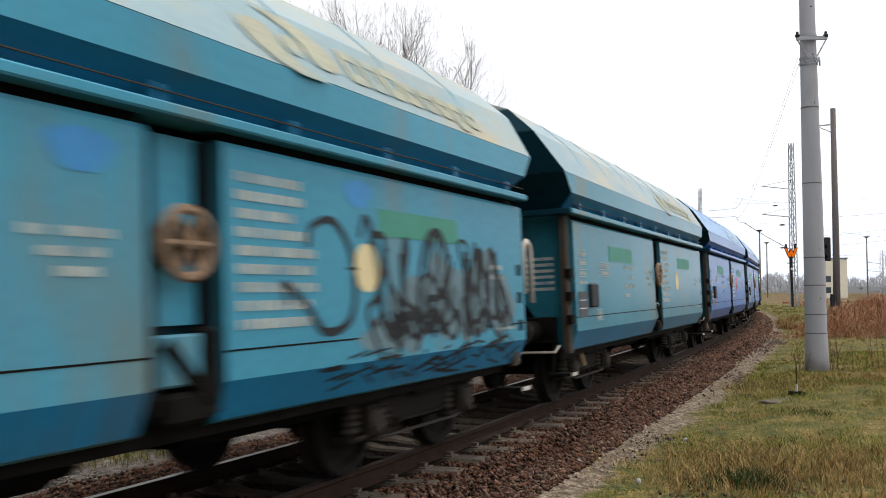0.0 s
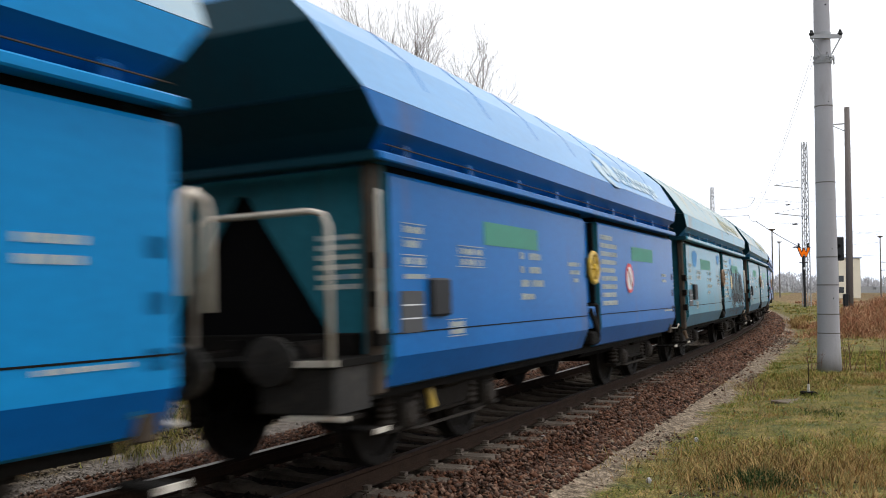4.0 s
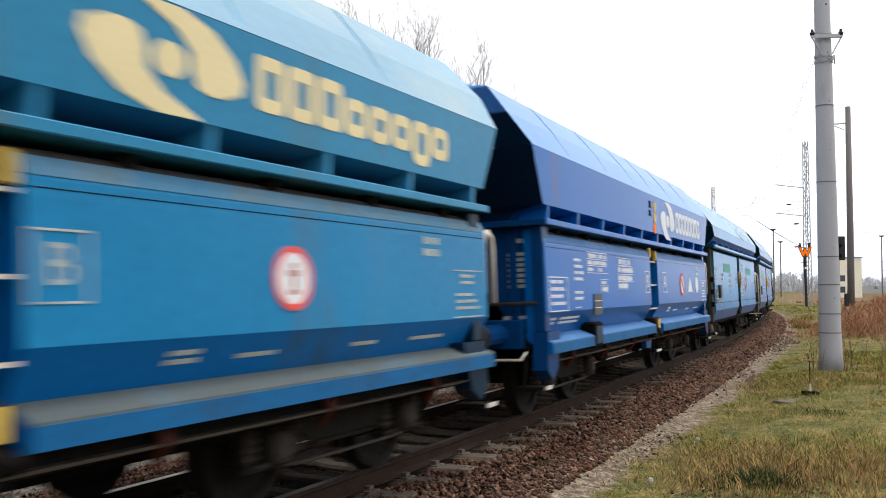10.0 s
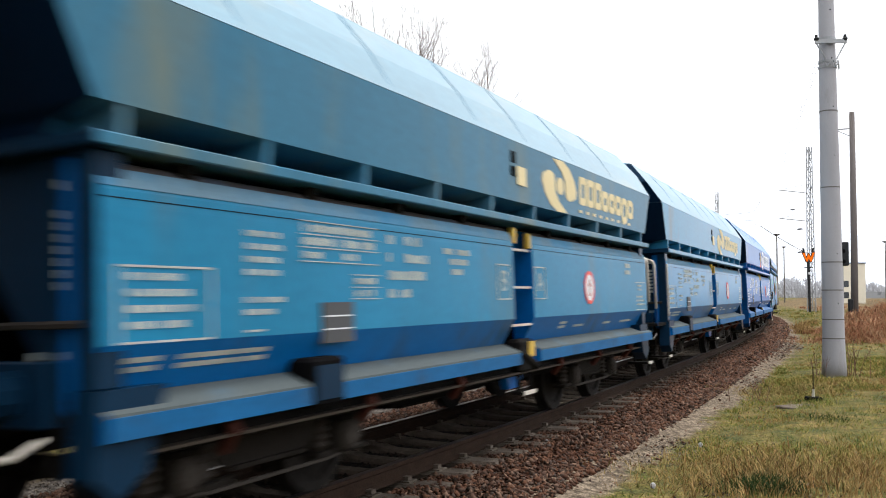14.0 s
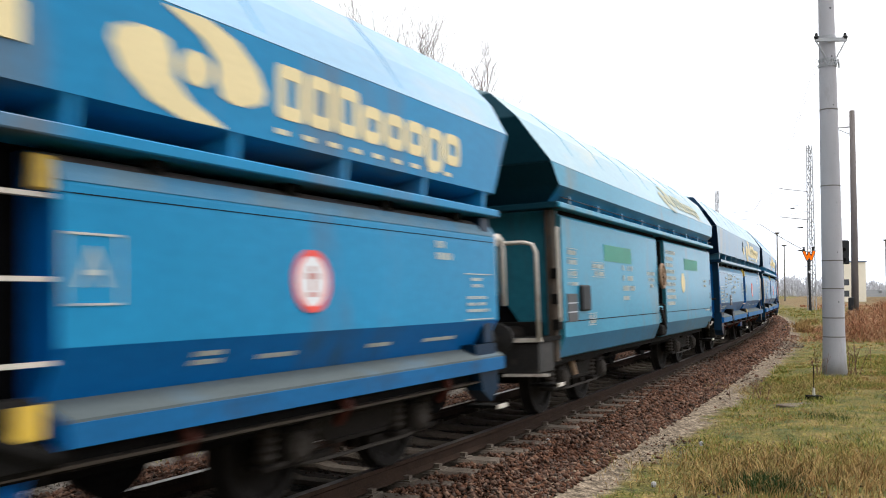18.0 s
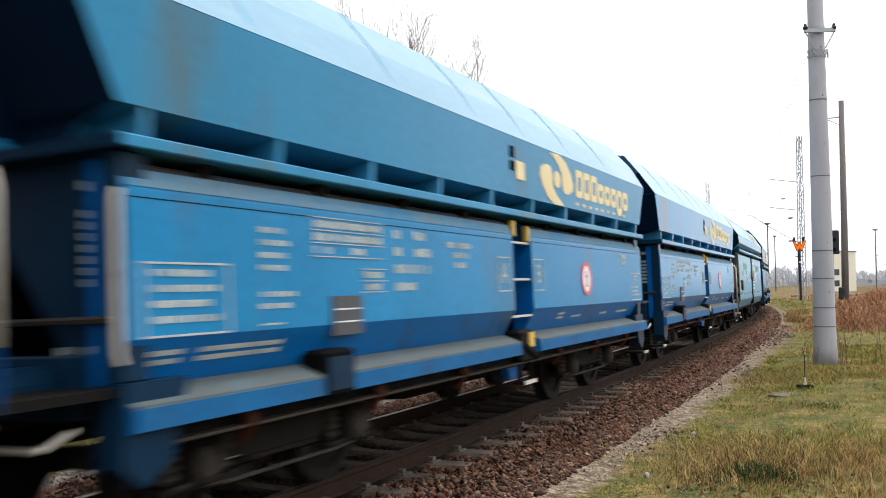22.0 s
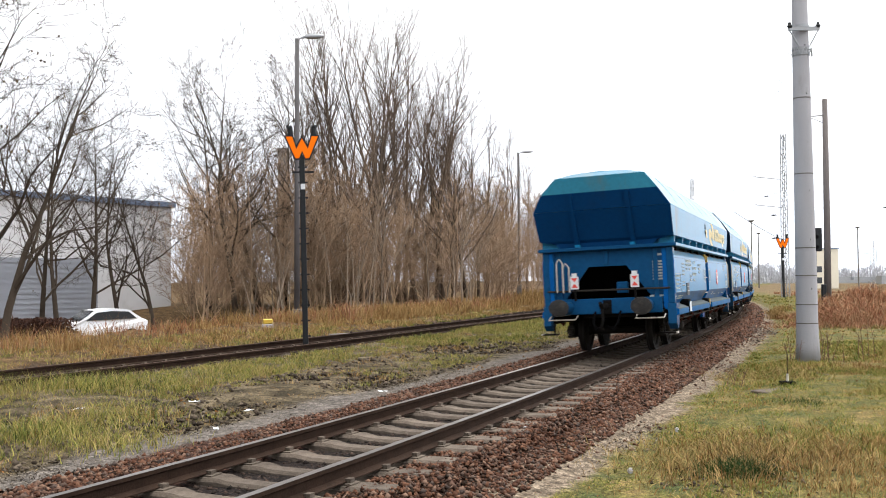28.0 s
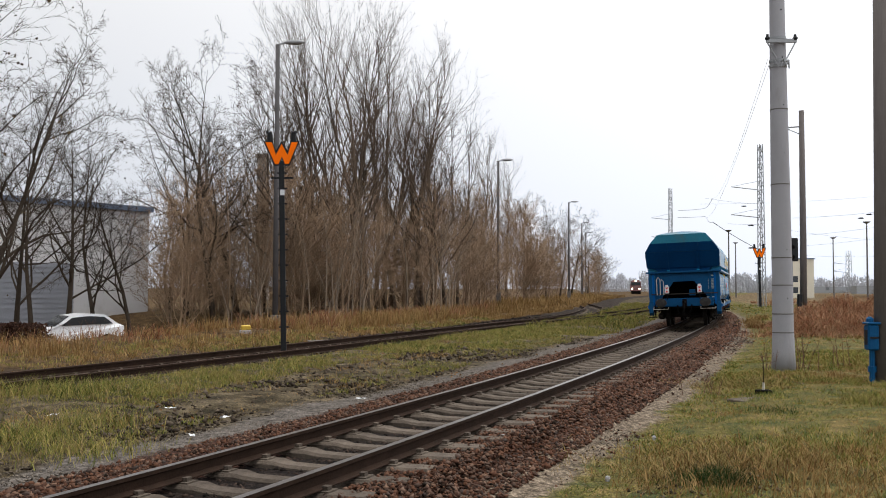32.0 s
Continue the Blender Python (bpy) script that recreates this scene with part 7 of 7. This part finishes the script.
tufts("grass", "far yellow-green grass between the tracks", 2600, 10, 38, 110, 2.9, 7.5, 0.2, GRASS_L, 117, 0.16, 0.007, 0.3, 0.25, 1.2)
# beyond the siding
tufts("grass", "green grass patches beyond the siding", 1500, 16, 2, 50, 10.7, 14.0, 0.16, GRASS_L, 119, 0.13, 0.006, 0.35, 0.47, 1.1)
tufts("straw_grass", "low straw-coloured grass beside the siding", 2600, 14, 2, 80, 10.9, 13.0, 0.2, STRAW, 121, 0.14, 0.006, 0.4, 0.4, 1.2)
tufts("straw_grass", "tall straw-coloured grass behind the siding", 3600, 16, 2, 90, 12.6, 18.0, 0.5, STRAW, 123, 0.2, 0.006, 0.3, 0.38, 1.2, 0.6)
tufts("dead_bracken", "brown dead stalks behind the siding", 1300, 14, 2, 60, 13.5, 18.5, 0.6, BRACKEN, 125, 0.25, 0.007, 0.4, 0.45, 1.0, 0.8)
tufts("straw_grass", "far straw-coloured grass", 2200, 10, 85, 190, 11.0, 22.0, 0.6, STRAW, 127, 0.3, 0.010, 0.2, 0.3, 1.0)
s_, l_ = patch(2600, 4, 40, -9, -2.4, 27, 0.8, 0.05)
blades("fallen_leaves", "fallen brown leaves in the grass", s_, l_, 0.03, 0.018, LITTER, 28, 1.5, 0.03)
s_, l_ = patch(2600, 3, 40, 2.4, 11, 29, 0.8, 0.1)
blades("fallen_leaves", "fallen brown leaves between the tracks", s_, l_, 0.03, 0.02, LITTER, 30, 1.5, 0.03)
# rusty heaps at the edge of the yard
tufts("dead_bracken", "far rust-brown weeds across the yard", 900, 14, 60, 130, -45, -8.5, 0.5, BRACKEN, 129, 0.6, 0.016, 0.12, 0.45, 1.0, 1.2)
tufts("dead_bracken", "rust-brown dead bracken and brambles", 1500, 24, 33, 75, -22, -7.2, 0.38, BRACKEN, 131, 0.5, 0.005, 0.25, 0.47, 1.0, 2.4)
tufts("straw_grass", "pale dry weeds at the edge of the yard", 900, 16, 24, 80, -22, -6.0, 0.2, STRAW, 133, 0.3, 0.005, 0.3, 0.5, 1.0, 2.2)


def spot(px, d):
    return (px - 784) / 1616 * d, d


def tuft(x, y, n, rad, h, material, seed, label, lean=1.0):
    r = np.random.default_rng(seed)
    i = int(np.argmin((TX - x) ** 2 + (TY - y) ** 2))
    la = -(x - TX[i]) * math.cos(TA[i]) + (y - TY[i]) * math.sin(TA[i])
    ob = blades("grass_tuft", label, SS[i] + r.normal(0, rad, n), la + r.normal(0, rad, n), h, 0.005, material, seed, lean)
    return tagged(ob, label, "grass", kind="stuff")


def heap(x, y, n, rad, rise, h, material, seed, label):
    """A mound of tangled stems: they spring from a dome."""
    r = np.random.default_rng(seed)
    i = int(np.argmin((TX - x) ** 2 + (TY - y) ** 2))
    la = -(x - TX[i]) * math.cos(TA[i]) + (y - TY[i]) * math.sin(TA[i])
    a, b = r.normal(0, rad, n), r.normal(0, rad, n)
    dome = rise * np.exp(-(a * a + b * b) / (1.6 * rad * rad)) * r.uniform(0.25, 1.0, n)
    return tagged(blades("bracken_heap", label, SS[i] + a, la + b, h, 0.0036, material, seed, 2.2, dome), label, "bracken", kind="stuff")


tuft(2.68, 9.2, 700, 0.2, 0.15, TUFT_M, 41, "dark green grass tuft")
tuft(3.3, 9.6, 1600, 0.75, 0.17, STRAW, 42, "pale dry grass tuft")
tuft(5.15, 14.2, 400, 0.22, 0.1, TUFT_M, 43, "low green weed")
tuft(6.95, 15.0, 700, 0.22, 0.16, GRASS_L, 44, "yellow-green weed")
for k, (px, d, n, rad) in enumerate(((1130, 9.9, 420, 0.26), (1190, 10.3, 700, 0.4), (1255, 10.6, 800, 0.42), (1330, 10.2, 500, 0.35), (1220, 9.6, 420, 0.3), (1400, 10.9, 500, 0.4), (1490, 9.4, 350, 0.35), (1290, 18.6, 900, 0.4), (1330, 19.3, 700, 0.4))):
    tuft(*spot(px, d), n, rad * 1.25, 0.12, STRAW_P, 200 + k, "pale straw-coloured grass tuft", 2.4)
tuft(-5.2, 11.2, 1300, 0.45, 0.2, GRASS_L, 181, "long yellow-green grass")
tuft(-4.2, 10.6, 900, 0.4, 0.18, GRASS_L, 182, "long yellow-green grass")
tuft(-4.9, 12.4, 900, 0.45, 0.18, GRASS_L, 183, "long yellow-green grass")
tuft(-8.2, 14.5, 1500, 0.6, 0.35, GRASS_L, 45, "long yellow-green grass")
tuft(-6.6, 15.2, 900, 0.5, 0.3, GRASS_L, 46, "long yellow-green grass")

for k, (px, d, rise) in enumerate(((1438, 37, 0.8), (1475, 40, 1.0), (1505, 44, 1.5), (1545, 42, 1.4), (1425, 45, 1.0), (1580, 40, 1.7), (1468, 47, 1.4), (1525, 37, 0.8), (1615, 42, 1.6), (1490, 42, 1.6), (1560, 46, 1.8))):
    heap(*spot(px, d), 4200, 1.0, rise, 0.3, BRACKEN, 150 + k, "rust-brown heap of dead bracken and brambles")
for k, (px, d) in enumerate(((1334, 47), (1342, 58), (1330, 52))):
    tuft(*spot(px, d), 300, 0.3, 0.35, STRAW, 170 + k, "orange-yellow dry weed beside the path")

TWIG = mat("red_brown_stems", (0.12, 0.06, 0.04), 0.9, 0, 0.3, 4, 30)


def weeds():
    rnd = random.Random(6)
    for cx, cy, n, h in ((8.6, 21.6, 8, 0.85), (9.5, 21.9, 5, 0.8), (7.65, 21.5, 6, 0.6), (4.95, 17.5, 5, 0.35)):
        g = Geo()
        for k in range(n):
            x, y = rnd.gauss(0, 0.2), rnd.gauss(0, 0.2)
            hh = h * rnd.uniform(0.5, 1.1)
            dx, dy = rnd.gauss(0, 0.12), rnd.gauss(0, 0.12)
            g.tube([(x, y, -0.05), (x + dx * 0.5, y + dy * 0.5, hh * 0.6), (x + dx, y + dy, hh)], [0.008, 0.006, 0.003], 4)
            for q in range(3):
                t = rnd.uniform(0.4, 0.9)
                g.tube([(x + dx * t, y + dy * t, hh * t), (x + dx * t + rnd.gauss(0, 0.08), y + dy * t + rnd.gauss(0, 0.08), hh * t + rnd.uniform(0.05, 0.2))], [0.005, 0.002], 3)
        t = thing("dead_weed", "bare red-brown weed stems at the pole", "plant", "dead weeds", Matrix.Translation((cx, cy, gl(cx, cy))))
        part("stem", g, TWIG, t, kind="stuff")


weeds()


def small_things():
    x, y = 5.85, 16.75
    t = thing("track_marker", "small dark survey marker with a white top on a concrete slab", "marker", "", Matrix.Translation((x, y, gl(x, y))))
    part("foot", Geo().box(-0.13, 0.13, -0.1, 0.1, -0.05, 0.09, 0, 0.015), BLACK, t)
    part("peg", Geo().tube([(0, 0, 0.08), (0, 0, 0.22)], [0.028, 0.02], 8), RAILBAR, t, "white marker peg")
    part("pin", Geo().tube([(0.0, 0, 0.2), (0.0, 0, 0.62)], 0.008, 5), STEEL_DARK, t)
    x, y = 5.35, 15.95
    t = thing("concrete_slab", "flat weathered concrete cover lying in grass", "slab", "", Matrix.Translation((x, y, gl(x, y) + 0.03)) @ Matrix.Rotation(0.5, 4, "Z"))
    part("slab", Geo().box(-0.36, 0.36, -0.22, 0.22, -0.08, 0.0, 0, 0.015), SLEEPER_M, t)
    x, y = -7.0, 32.5
    t = thing("yellow_box", "small yellow switch box on a pale base", "box", "", Matrix.Translation((x, y, gl(x, y) + 0.05)) @ Matrix.Rotation(0.3, 4, "Z"))
    part("lid", Geo().box(-0.17, 0.17, -0.13, 0.13, 0.08, 0.26, 0, 0.03), YELLOW, t)
    part("base", Geo().box(-0.2, 0.2, -0.16, 0.16, -0.1, 0.08, 0, 0.02), CONCRETE, t)
    x, y = -4.1, 30.8
    t = thing("cable_cover", "long pale concrete cable cover beside the siding", "cover", "", Matrix.Translation((x, y, gl(x, y))) @ Matrix.Rotation(0.55, 4, "Z"))
    part("cover", Geo().box(-0.5, 0.5, -0.18, 0.18, -0.1, 0.06, 0, 0.02), POSTGREY, t)
    for k, (px, d) in enumerate(((305, 13.9), (400, 13.3), (345, 11.6), (640, 15.4), (100, 13.0))):
        x, y = spot(px, d)
        t = thing("litter", "crumpled white scrap of plastic on the ground", "litter", "litter", Matrix.Translation((x, y, gl(x, y) + 0.04)) @ Matrix.Rotation(k, 4, "Z"))
        r = random.Random(k)
        g = Geo()
        pts = [[(0.04 * i + r.uniform(-0.015, 0.015), 0.03 * j + r.uniform(-0.015, 0.015), r.uniform(0, 0.03)) for i in range(-2, 3)] for j in range(-1, 2)]
        g.loft(pts, caps=False, closed=False)
        part("scrap", g, WHITE, t)
    for k, (px, d) in enumerate(((890, 10.9), (1155, 12.2), (1073, 9.6))):
        x, y = spot(px, d)
        t = thing("pale_stone", "pale loose stone beside the track", "stone", "loose stones", Matrix.Translation((x, y, gl(x, y) + 0.03)))
        part("stone", Geo().loft([[(0.03 * r * math.cos(a * 1.047 + z), 0.024 * r * math.sin(a * 1.047 + z), z) for a in range(6)] for z, r in ((-0.03, 0.7), (0.0, 1.0), (0.02, 0.8), (0.03, 0.3))]), CONCRETE, t)


small_things()


def car():
    x, y = spot(130, 40.0)
    white = mat("white_car_paint", (0.75, 0.76, 0.78), 0.3, 0, 0.03, 1, 20)
    t = thing("parked_car", "white hatchback parked behind a hedge", "car", "", Matrix.Translation((x, y, -1.05)) @ Matrix.Rotation(radians(42), 4, "Z"))
    prof = [(-2.0, 0.35), (-2.02, 0.62), (-1.85, 0.78), (-1.0, 0.95), (-0.35, 1.42), (0.3, 1.5), (1.15, 1.46), (1.75, 1.05), (1.98, 0.95), (2.0, 0.4)]
    g = Geo().loft([[(px, yy * (1.0 if z < 1 else 0.88), z) for px, z in prof] for yy in (-0.8, -0.74, 0.74, 0.8)])
    part("body", g, white, t)
    for sy in (-1, 1):
        part("side_window", Geo().loft([[(px, sy * 0.806, z) for px, z in ((-0.75, 1.0), (-0.3, 1.34), (0.35, 1.4), (1.1, 1.36), (1.5, 1.05))], [(px, sy * 0.79, z) for px, z in ((-0.75, 1.0), (-0.3, 1.34), (0.35, 1.4), (1.1, 1.36), (1.5, 1.05))]]), GLASS_D, t)
        for px in (-1.25, 1.25):
            wl_ = part("wheel", Geo().tube([(px, sy * 0.62, 0.31), (px, sy * 0.83, 0.31)], 0.31, 18), BLACK, t)
            part("rim", Geo().tube([(px, sy * 0.8, 0.31), (px, sy * 0.835, 0.31)], 0.19, 14), GALV, wl_)
    part("windscreen", Geo().loft([[(-0.97, yy, 0.99), (-0.4, yy, 1.41), (-0.42, yy, 1.43), (-1.0, yy, 1.0)] for yy in (-0.68, 0.68)]), GLASS_D, t)
    for sy in (-1, 1):
        part("headlight", Geo().box(-1.98, -1.8, sy * 0.6 - 0.12, sy * 0.6 + 0.12, 0.66, 0.78, 0, 0.02), GALV, t)


car()


HEDGE_M = island_mat("dark_russet_hedge_leaf", [(0.018, 0.009, 0.007), (0.045, 0.022, 0.016), (0.09, 0.045, 0.03)])


def hedge(px0, px1, d, h, seed):
    r = np.random.default_rng(seed)
    n = 9000
    x0, x1 = spot(px0, d)[0], spot(px1, d)[0]
    v = np.empty((n, 3, 3))
    c = np.stack([r.uniform(x0, x1, n), d + r.normal(0, 0.35, n), -1.3 + h * r.random(n) ** 0.8], 1)
    v[:] = c[:, None]
    v += r.normal(0, 0.05, (n, 3, 3))
    ob = new("hedge", np_mesh("hedge", v.reshape(-1, 3), np.arange(n * 3).reshape(-1, 3), HEDGE_M, 3))
    tagged(ob, "low russet hedge in front of the warehouse", "hedge", kind="stuff")


hedge(-60, 80, 35.0, 1.5, 3)


# ---- far yard ----
def signal(x, y, h, name="light_signal"):
    t = thing(name, "black railway light signal on a slim post", "signal", "", Matrix.Translation((x, y, gl(x, y))))
    part("post", Geo().tube([(0, 0, 0), (0, 0, h)], 0.09, 8), GALV, t)
    part("head", Geo().box(-0.42, 0.42, -0.2, 0.0, h - 0.4, h + 1.25, 0, 0.06), BLACKPAINT, t)
    for z in (0.1, 0.8):
        part("lens", Geo().tube([(0, -0.2, h + z - 0.2), (0, -0.3, h + z - 0.2)], 0.14, 10), BLACK, t)


signal(*spot(1401, 64), 4.2)


def loco():
    lamp = bpy.data.materials.new("headlamp_glow")
    lamp.use_nodes = True
    b = lamp.node_tree.nodes["Principled BSDF"]
    b.inputs["Emission Color"].default_value, b.inputs["Emission Strength"].default_value = (1, 0.9, 0.7, 1), 6
    x, y = spot(1125, 250)
    t = thing("locomotive", "far red locomotive with lit headlamps on a yard track", "locomotive", "", Matrix.Translation((x, y, -0.1)) @ Matrix.Rotation(radians(-12), 4, "Z"))
    red = mat("red_loco_paint", (0.17, 0.075, 0.07), 0.5, 0, 0.1)
    part("body", Geo().loft([[(-1.5, yy, 1.0), (1.5, yy, 1.0), (1.5, yy, 2.6), (1.3, yy + 0.3, 3.6), (0.8, yy + 0.5, 4.0), (-0.8, yy + 0.5, 4.0), (-1.3, yy + 0.3, 3.6), (-1.5, yy, 2.6)] for yy in (0, 15)]), red, t)
    part("windscreen", Geo().box(-1.2, 1.2, -0.05, 0.3, 2.6, 3.4), GLASS_D, t)
    part("underframe", Geo().box(-1.3, 1.3, 0.3, 14.8, 0.1, 1.0), STEEL_DARK, t)
    for px, z in ((-1.0, 1.6), (1.0, 1.6), (0, 3.75)):
        part("headlamp", Geo().tube([(px, -0.02, z), (px, -0.12, z)], 0.22, 10), lamp, t, "glowing headlamp")


loco()

WIRE = mat("dark_wire", (0.12, 0.12, 0.125), 0.7, 0.3, 0.05)


def wire(pts, r=0.02):
    p = [Vector(q) for q in pts]
    out = []
    for a, b in zip(p, p[1:]):
        sag = (b - a).length * 0.012
        for k in range(8):
            t = k / 8
            out.append(a.lerp(b, t) - Vector((0, 0, sag * 4 * t * (1 - t))))
    out.append(p[-1])
    inv = MAST.matrix_basis.inverted()
    part("overhead_wire", Geo().tube([inv @ q for q in out], r, 3), WIRE, MAST, "thin overhead line wire")


def pix(px, py, d):
    return ((px - 784) / 1616 * d, d, 1.595 + (510 - py) / 1616 * d)


wire([pix(1364, 100, 21.6), pix(1262, 350, 95)], 0.006)
wire([pix(1366, 110, 21.6), pix(1250, 385, 95)], 0.006)
wire([pix(1262, 392, 90), pix(1342, 440, 96)], 0.035)
wire([pix(1200, 372, 140), pix(1248, 368, 140), pix(1262, 350, 120)], 0.03)
wire([pix(1200, 384, 140), pix(1250, 382, 140), pix(1262, 392, 110)], 0.03)
for a, b, d in (((1390, 385), (1568, 372), 120), ((1390, 418), (1568, 398), 130), ((1390, 436), (1568, 418), 140), ((1390, 405), (1568, 425), 150), ((1250, 350), (1345, 360), 140), ((1290, 395), (1345, 396), 130), ((1395, 450), (1568, 452), 160), ((1240, 360), (1560, 345), 170)):
    wire([pix(*a, d), pix(*b, d)], 0.018)
for px, py, d in ((1330, 398, 125), (1330, 438, 125), (1525, 385, 118), (1540, 378, 118), (1318, 364, 140)):
    x, y, z = pix(px, py, d)
    q = MAST.matrix_basis.inverted() @ Vector((x, y, z))
    part("insulator", Geo().tube([(q.x - 0.45, q.y, q.z), (q.x - 0.2, q.y, q.z), (q.x + 0.2, q.y, q.z + 0.03), (q.x + 0.45, q.y, q.z + 0.03)], [0.03, 0.1, 0.1, 0.03], 6), BLACKPAINT, MAST, "dark line insulator")


BRACKEN_W = island_mat("brown_wood_edge", [(0.02, 0.018, 0.012), (0.05, 0.042, 0.028), (0.09, 0.065, 0.04)])


def far_woods():
    # the haze of distance is put into this pale grey base colour
    m = mat("haze_grey_wood", (0.47, 0.48, 0.51), 1.0, 0, 0.12, 0.05, 0.8)
    r = np.random.default_rng(12)
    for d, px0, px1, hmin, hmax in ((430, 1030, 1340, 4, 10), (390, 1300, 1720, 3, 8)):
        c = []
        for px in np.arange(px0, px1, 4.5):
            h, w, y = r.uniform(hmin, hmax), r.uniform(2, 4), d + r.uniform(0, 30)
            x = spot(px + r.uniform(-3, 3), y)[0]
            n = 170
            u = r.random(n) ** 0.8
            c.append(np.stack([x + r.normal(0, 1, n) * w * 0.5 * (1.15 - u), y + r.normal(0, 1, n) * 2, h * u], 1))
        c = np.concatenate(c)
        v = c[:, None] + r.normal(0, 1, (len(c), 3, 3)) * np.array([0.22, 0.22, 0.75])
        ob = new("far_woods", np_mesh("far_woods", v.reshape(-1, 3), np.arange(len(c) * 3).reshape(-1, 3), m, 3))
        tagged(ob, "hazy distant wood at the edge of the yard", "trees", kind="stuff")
    # an unseen wood, added behind the camera to block light from the low sky
    n = 26000
    a = np.radians(r.uniform(82, 262, n))
    u = r.random(n)
    d = 42 + 4 * np.sin(a * 7) + r.normal(0, 2.0, n)
    top = 11 + 2.5 * np.sin(a * 23) + 2 * np.sin(a * 11 + 1)
    c = np.stack([d * np.sin(a), d * np.cos(a), -0.4 + top * u], 1)
    v = c[:, None] + r.normal(0, 0.32, (n, 3, 3))
    ob = new("wood_behind", np_mesh("wood_behind", v.reshape(-1, 3), np.arange(n * 3).reshape(-1, 3), BRACKEN_W, 3))
    tagged(ob, "unseen brown wood added behind the camera to block low sky light", "trees", kind="stuff")
    r = random.Random(12)
    g = Geo()
    for k in range(60):
        x, y = spot(r.uniform(1400, 1700), r.uniform(170, 300))
        g.box(x, x + r.uniform(3, 12), y, y + 2.5, 0.6, r.uniform(1.2, 2.2))
    tagged(part("far_yard_wagons", g, GALV), "low pale flat wagons far across the yard", "wagons", kind="stuff")


far_woods()


# ---- the train's run ----
RUN_T = [0, 2, 4, 6, 8, 10, 12, 14, 17, 19, 21, 23, 25.5, 28, 30, 32]
RUN_S = [-113.0, -102.65, -92.45, -82.35, -72.3, -62.45, -52.7, -42.95, -28.3, -18.55, -8.8, 0.95, 13.05, 25.17, 34.87, 44.57]


def run(t):
    return float(np.interp(t, RUN_T, RUN_S))


def wagon_pose(s):
    a, b = at(s - 3.75), at(s + 3.75)
    t = (b - a).normalized()
    m = Matrix.Rotation(math.atan2(-t.x, t.y), 4, "Z") @ Matrix.Rotation(-CANT / 1.505, 4, "Y")
    return Matrix.Translation((a + b) / 2) @ m


def motions():
    for w, off, i in TRAIN:
        walk(w, [(t, wagon_pose(run(t) + off)) for t in np.arange(0, 32.01, 1.0)])
        if i > 11:
            continue
        for b in w.children:
            for ws in b.children:
                if ws.name.startswith("wheelset"):
                    y = ws.location.y
                    walk(ws, [(t, Matrix.Translation((0, y, 0.46)) @ Matrix.Rotation(-(run(t) - RUN_S[0]) / 0.46, 4, "X")) for t in np.arange(0, 32.05, 2 / 15)])


motions()
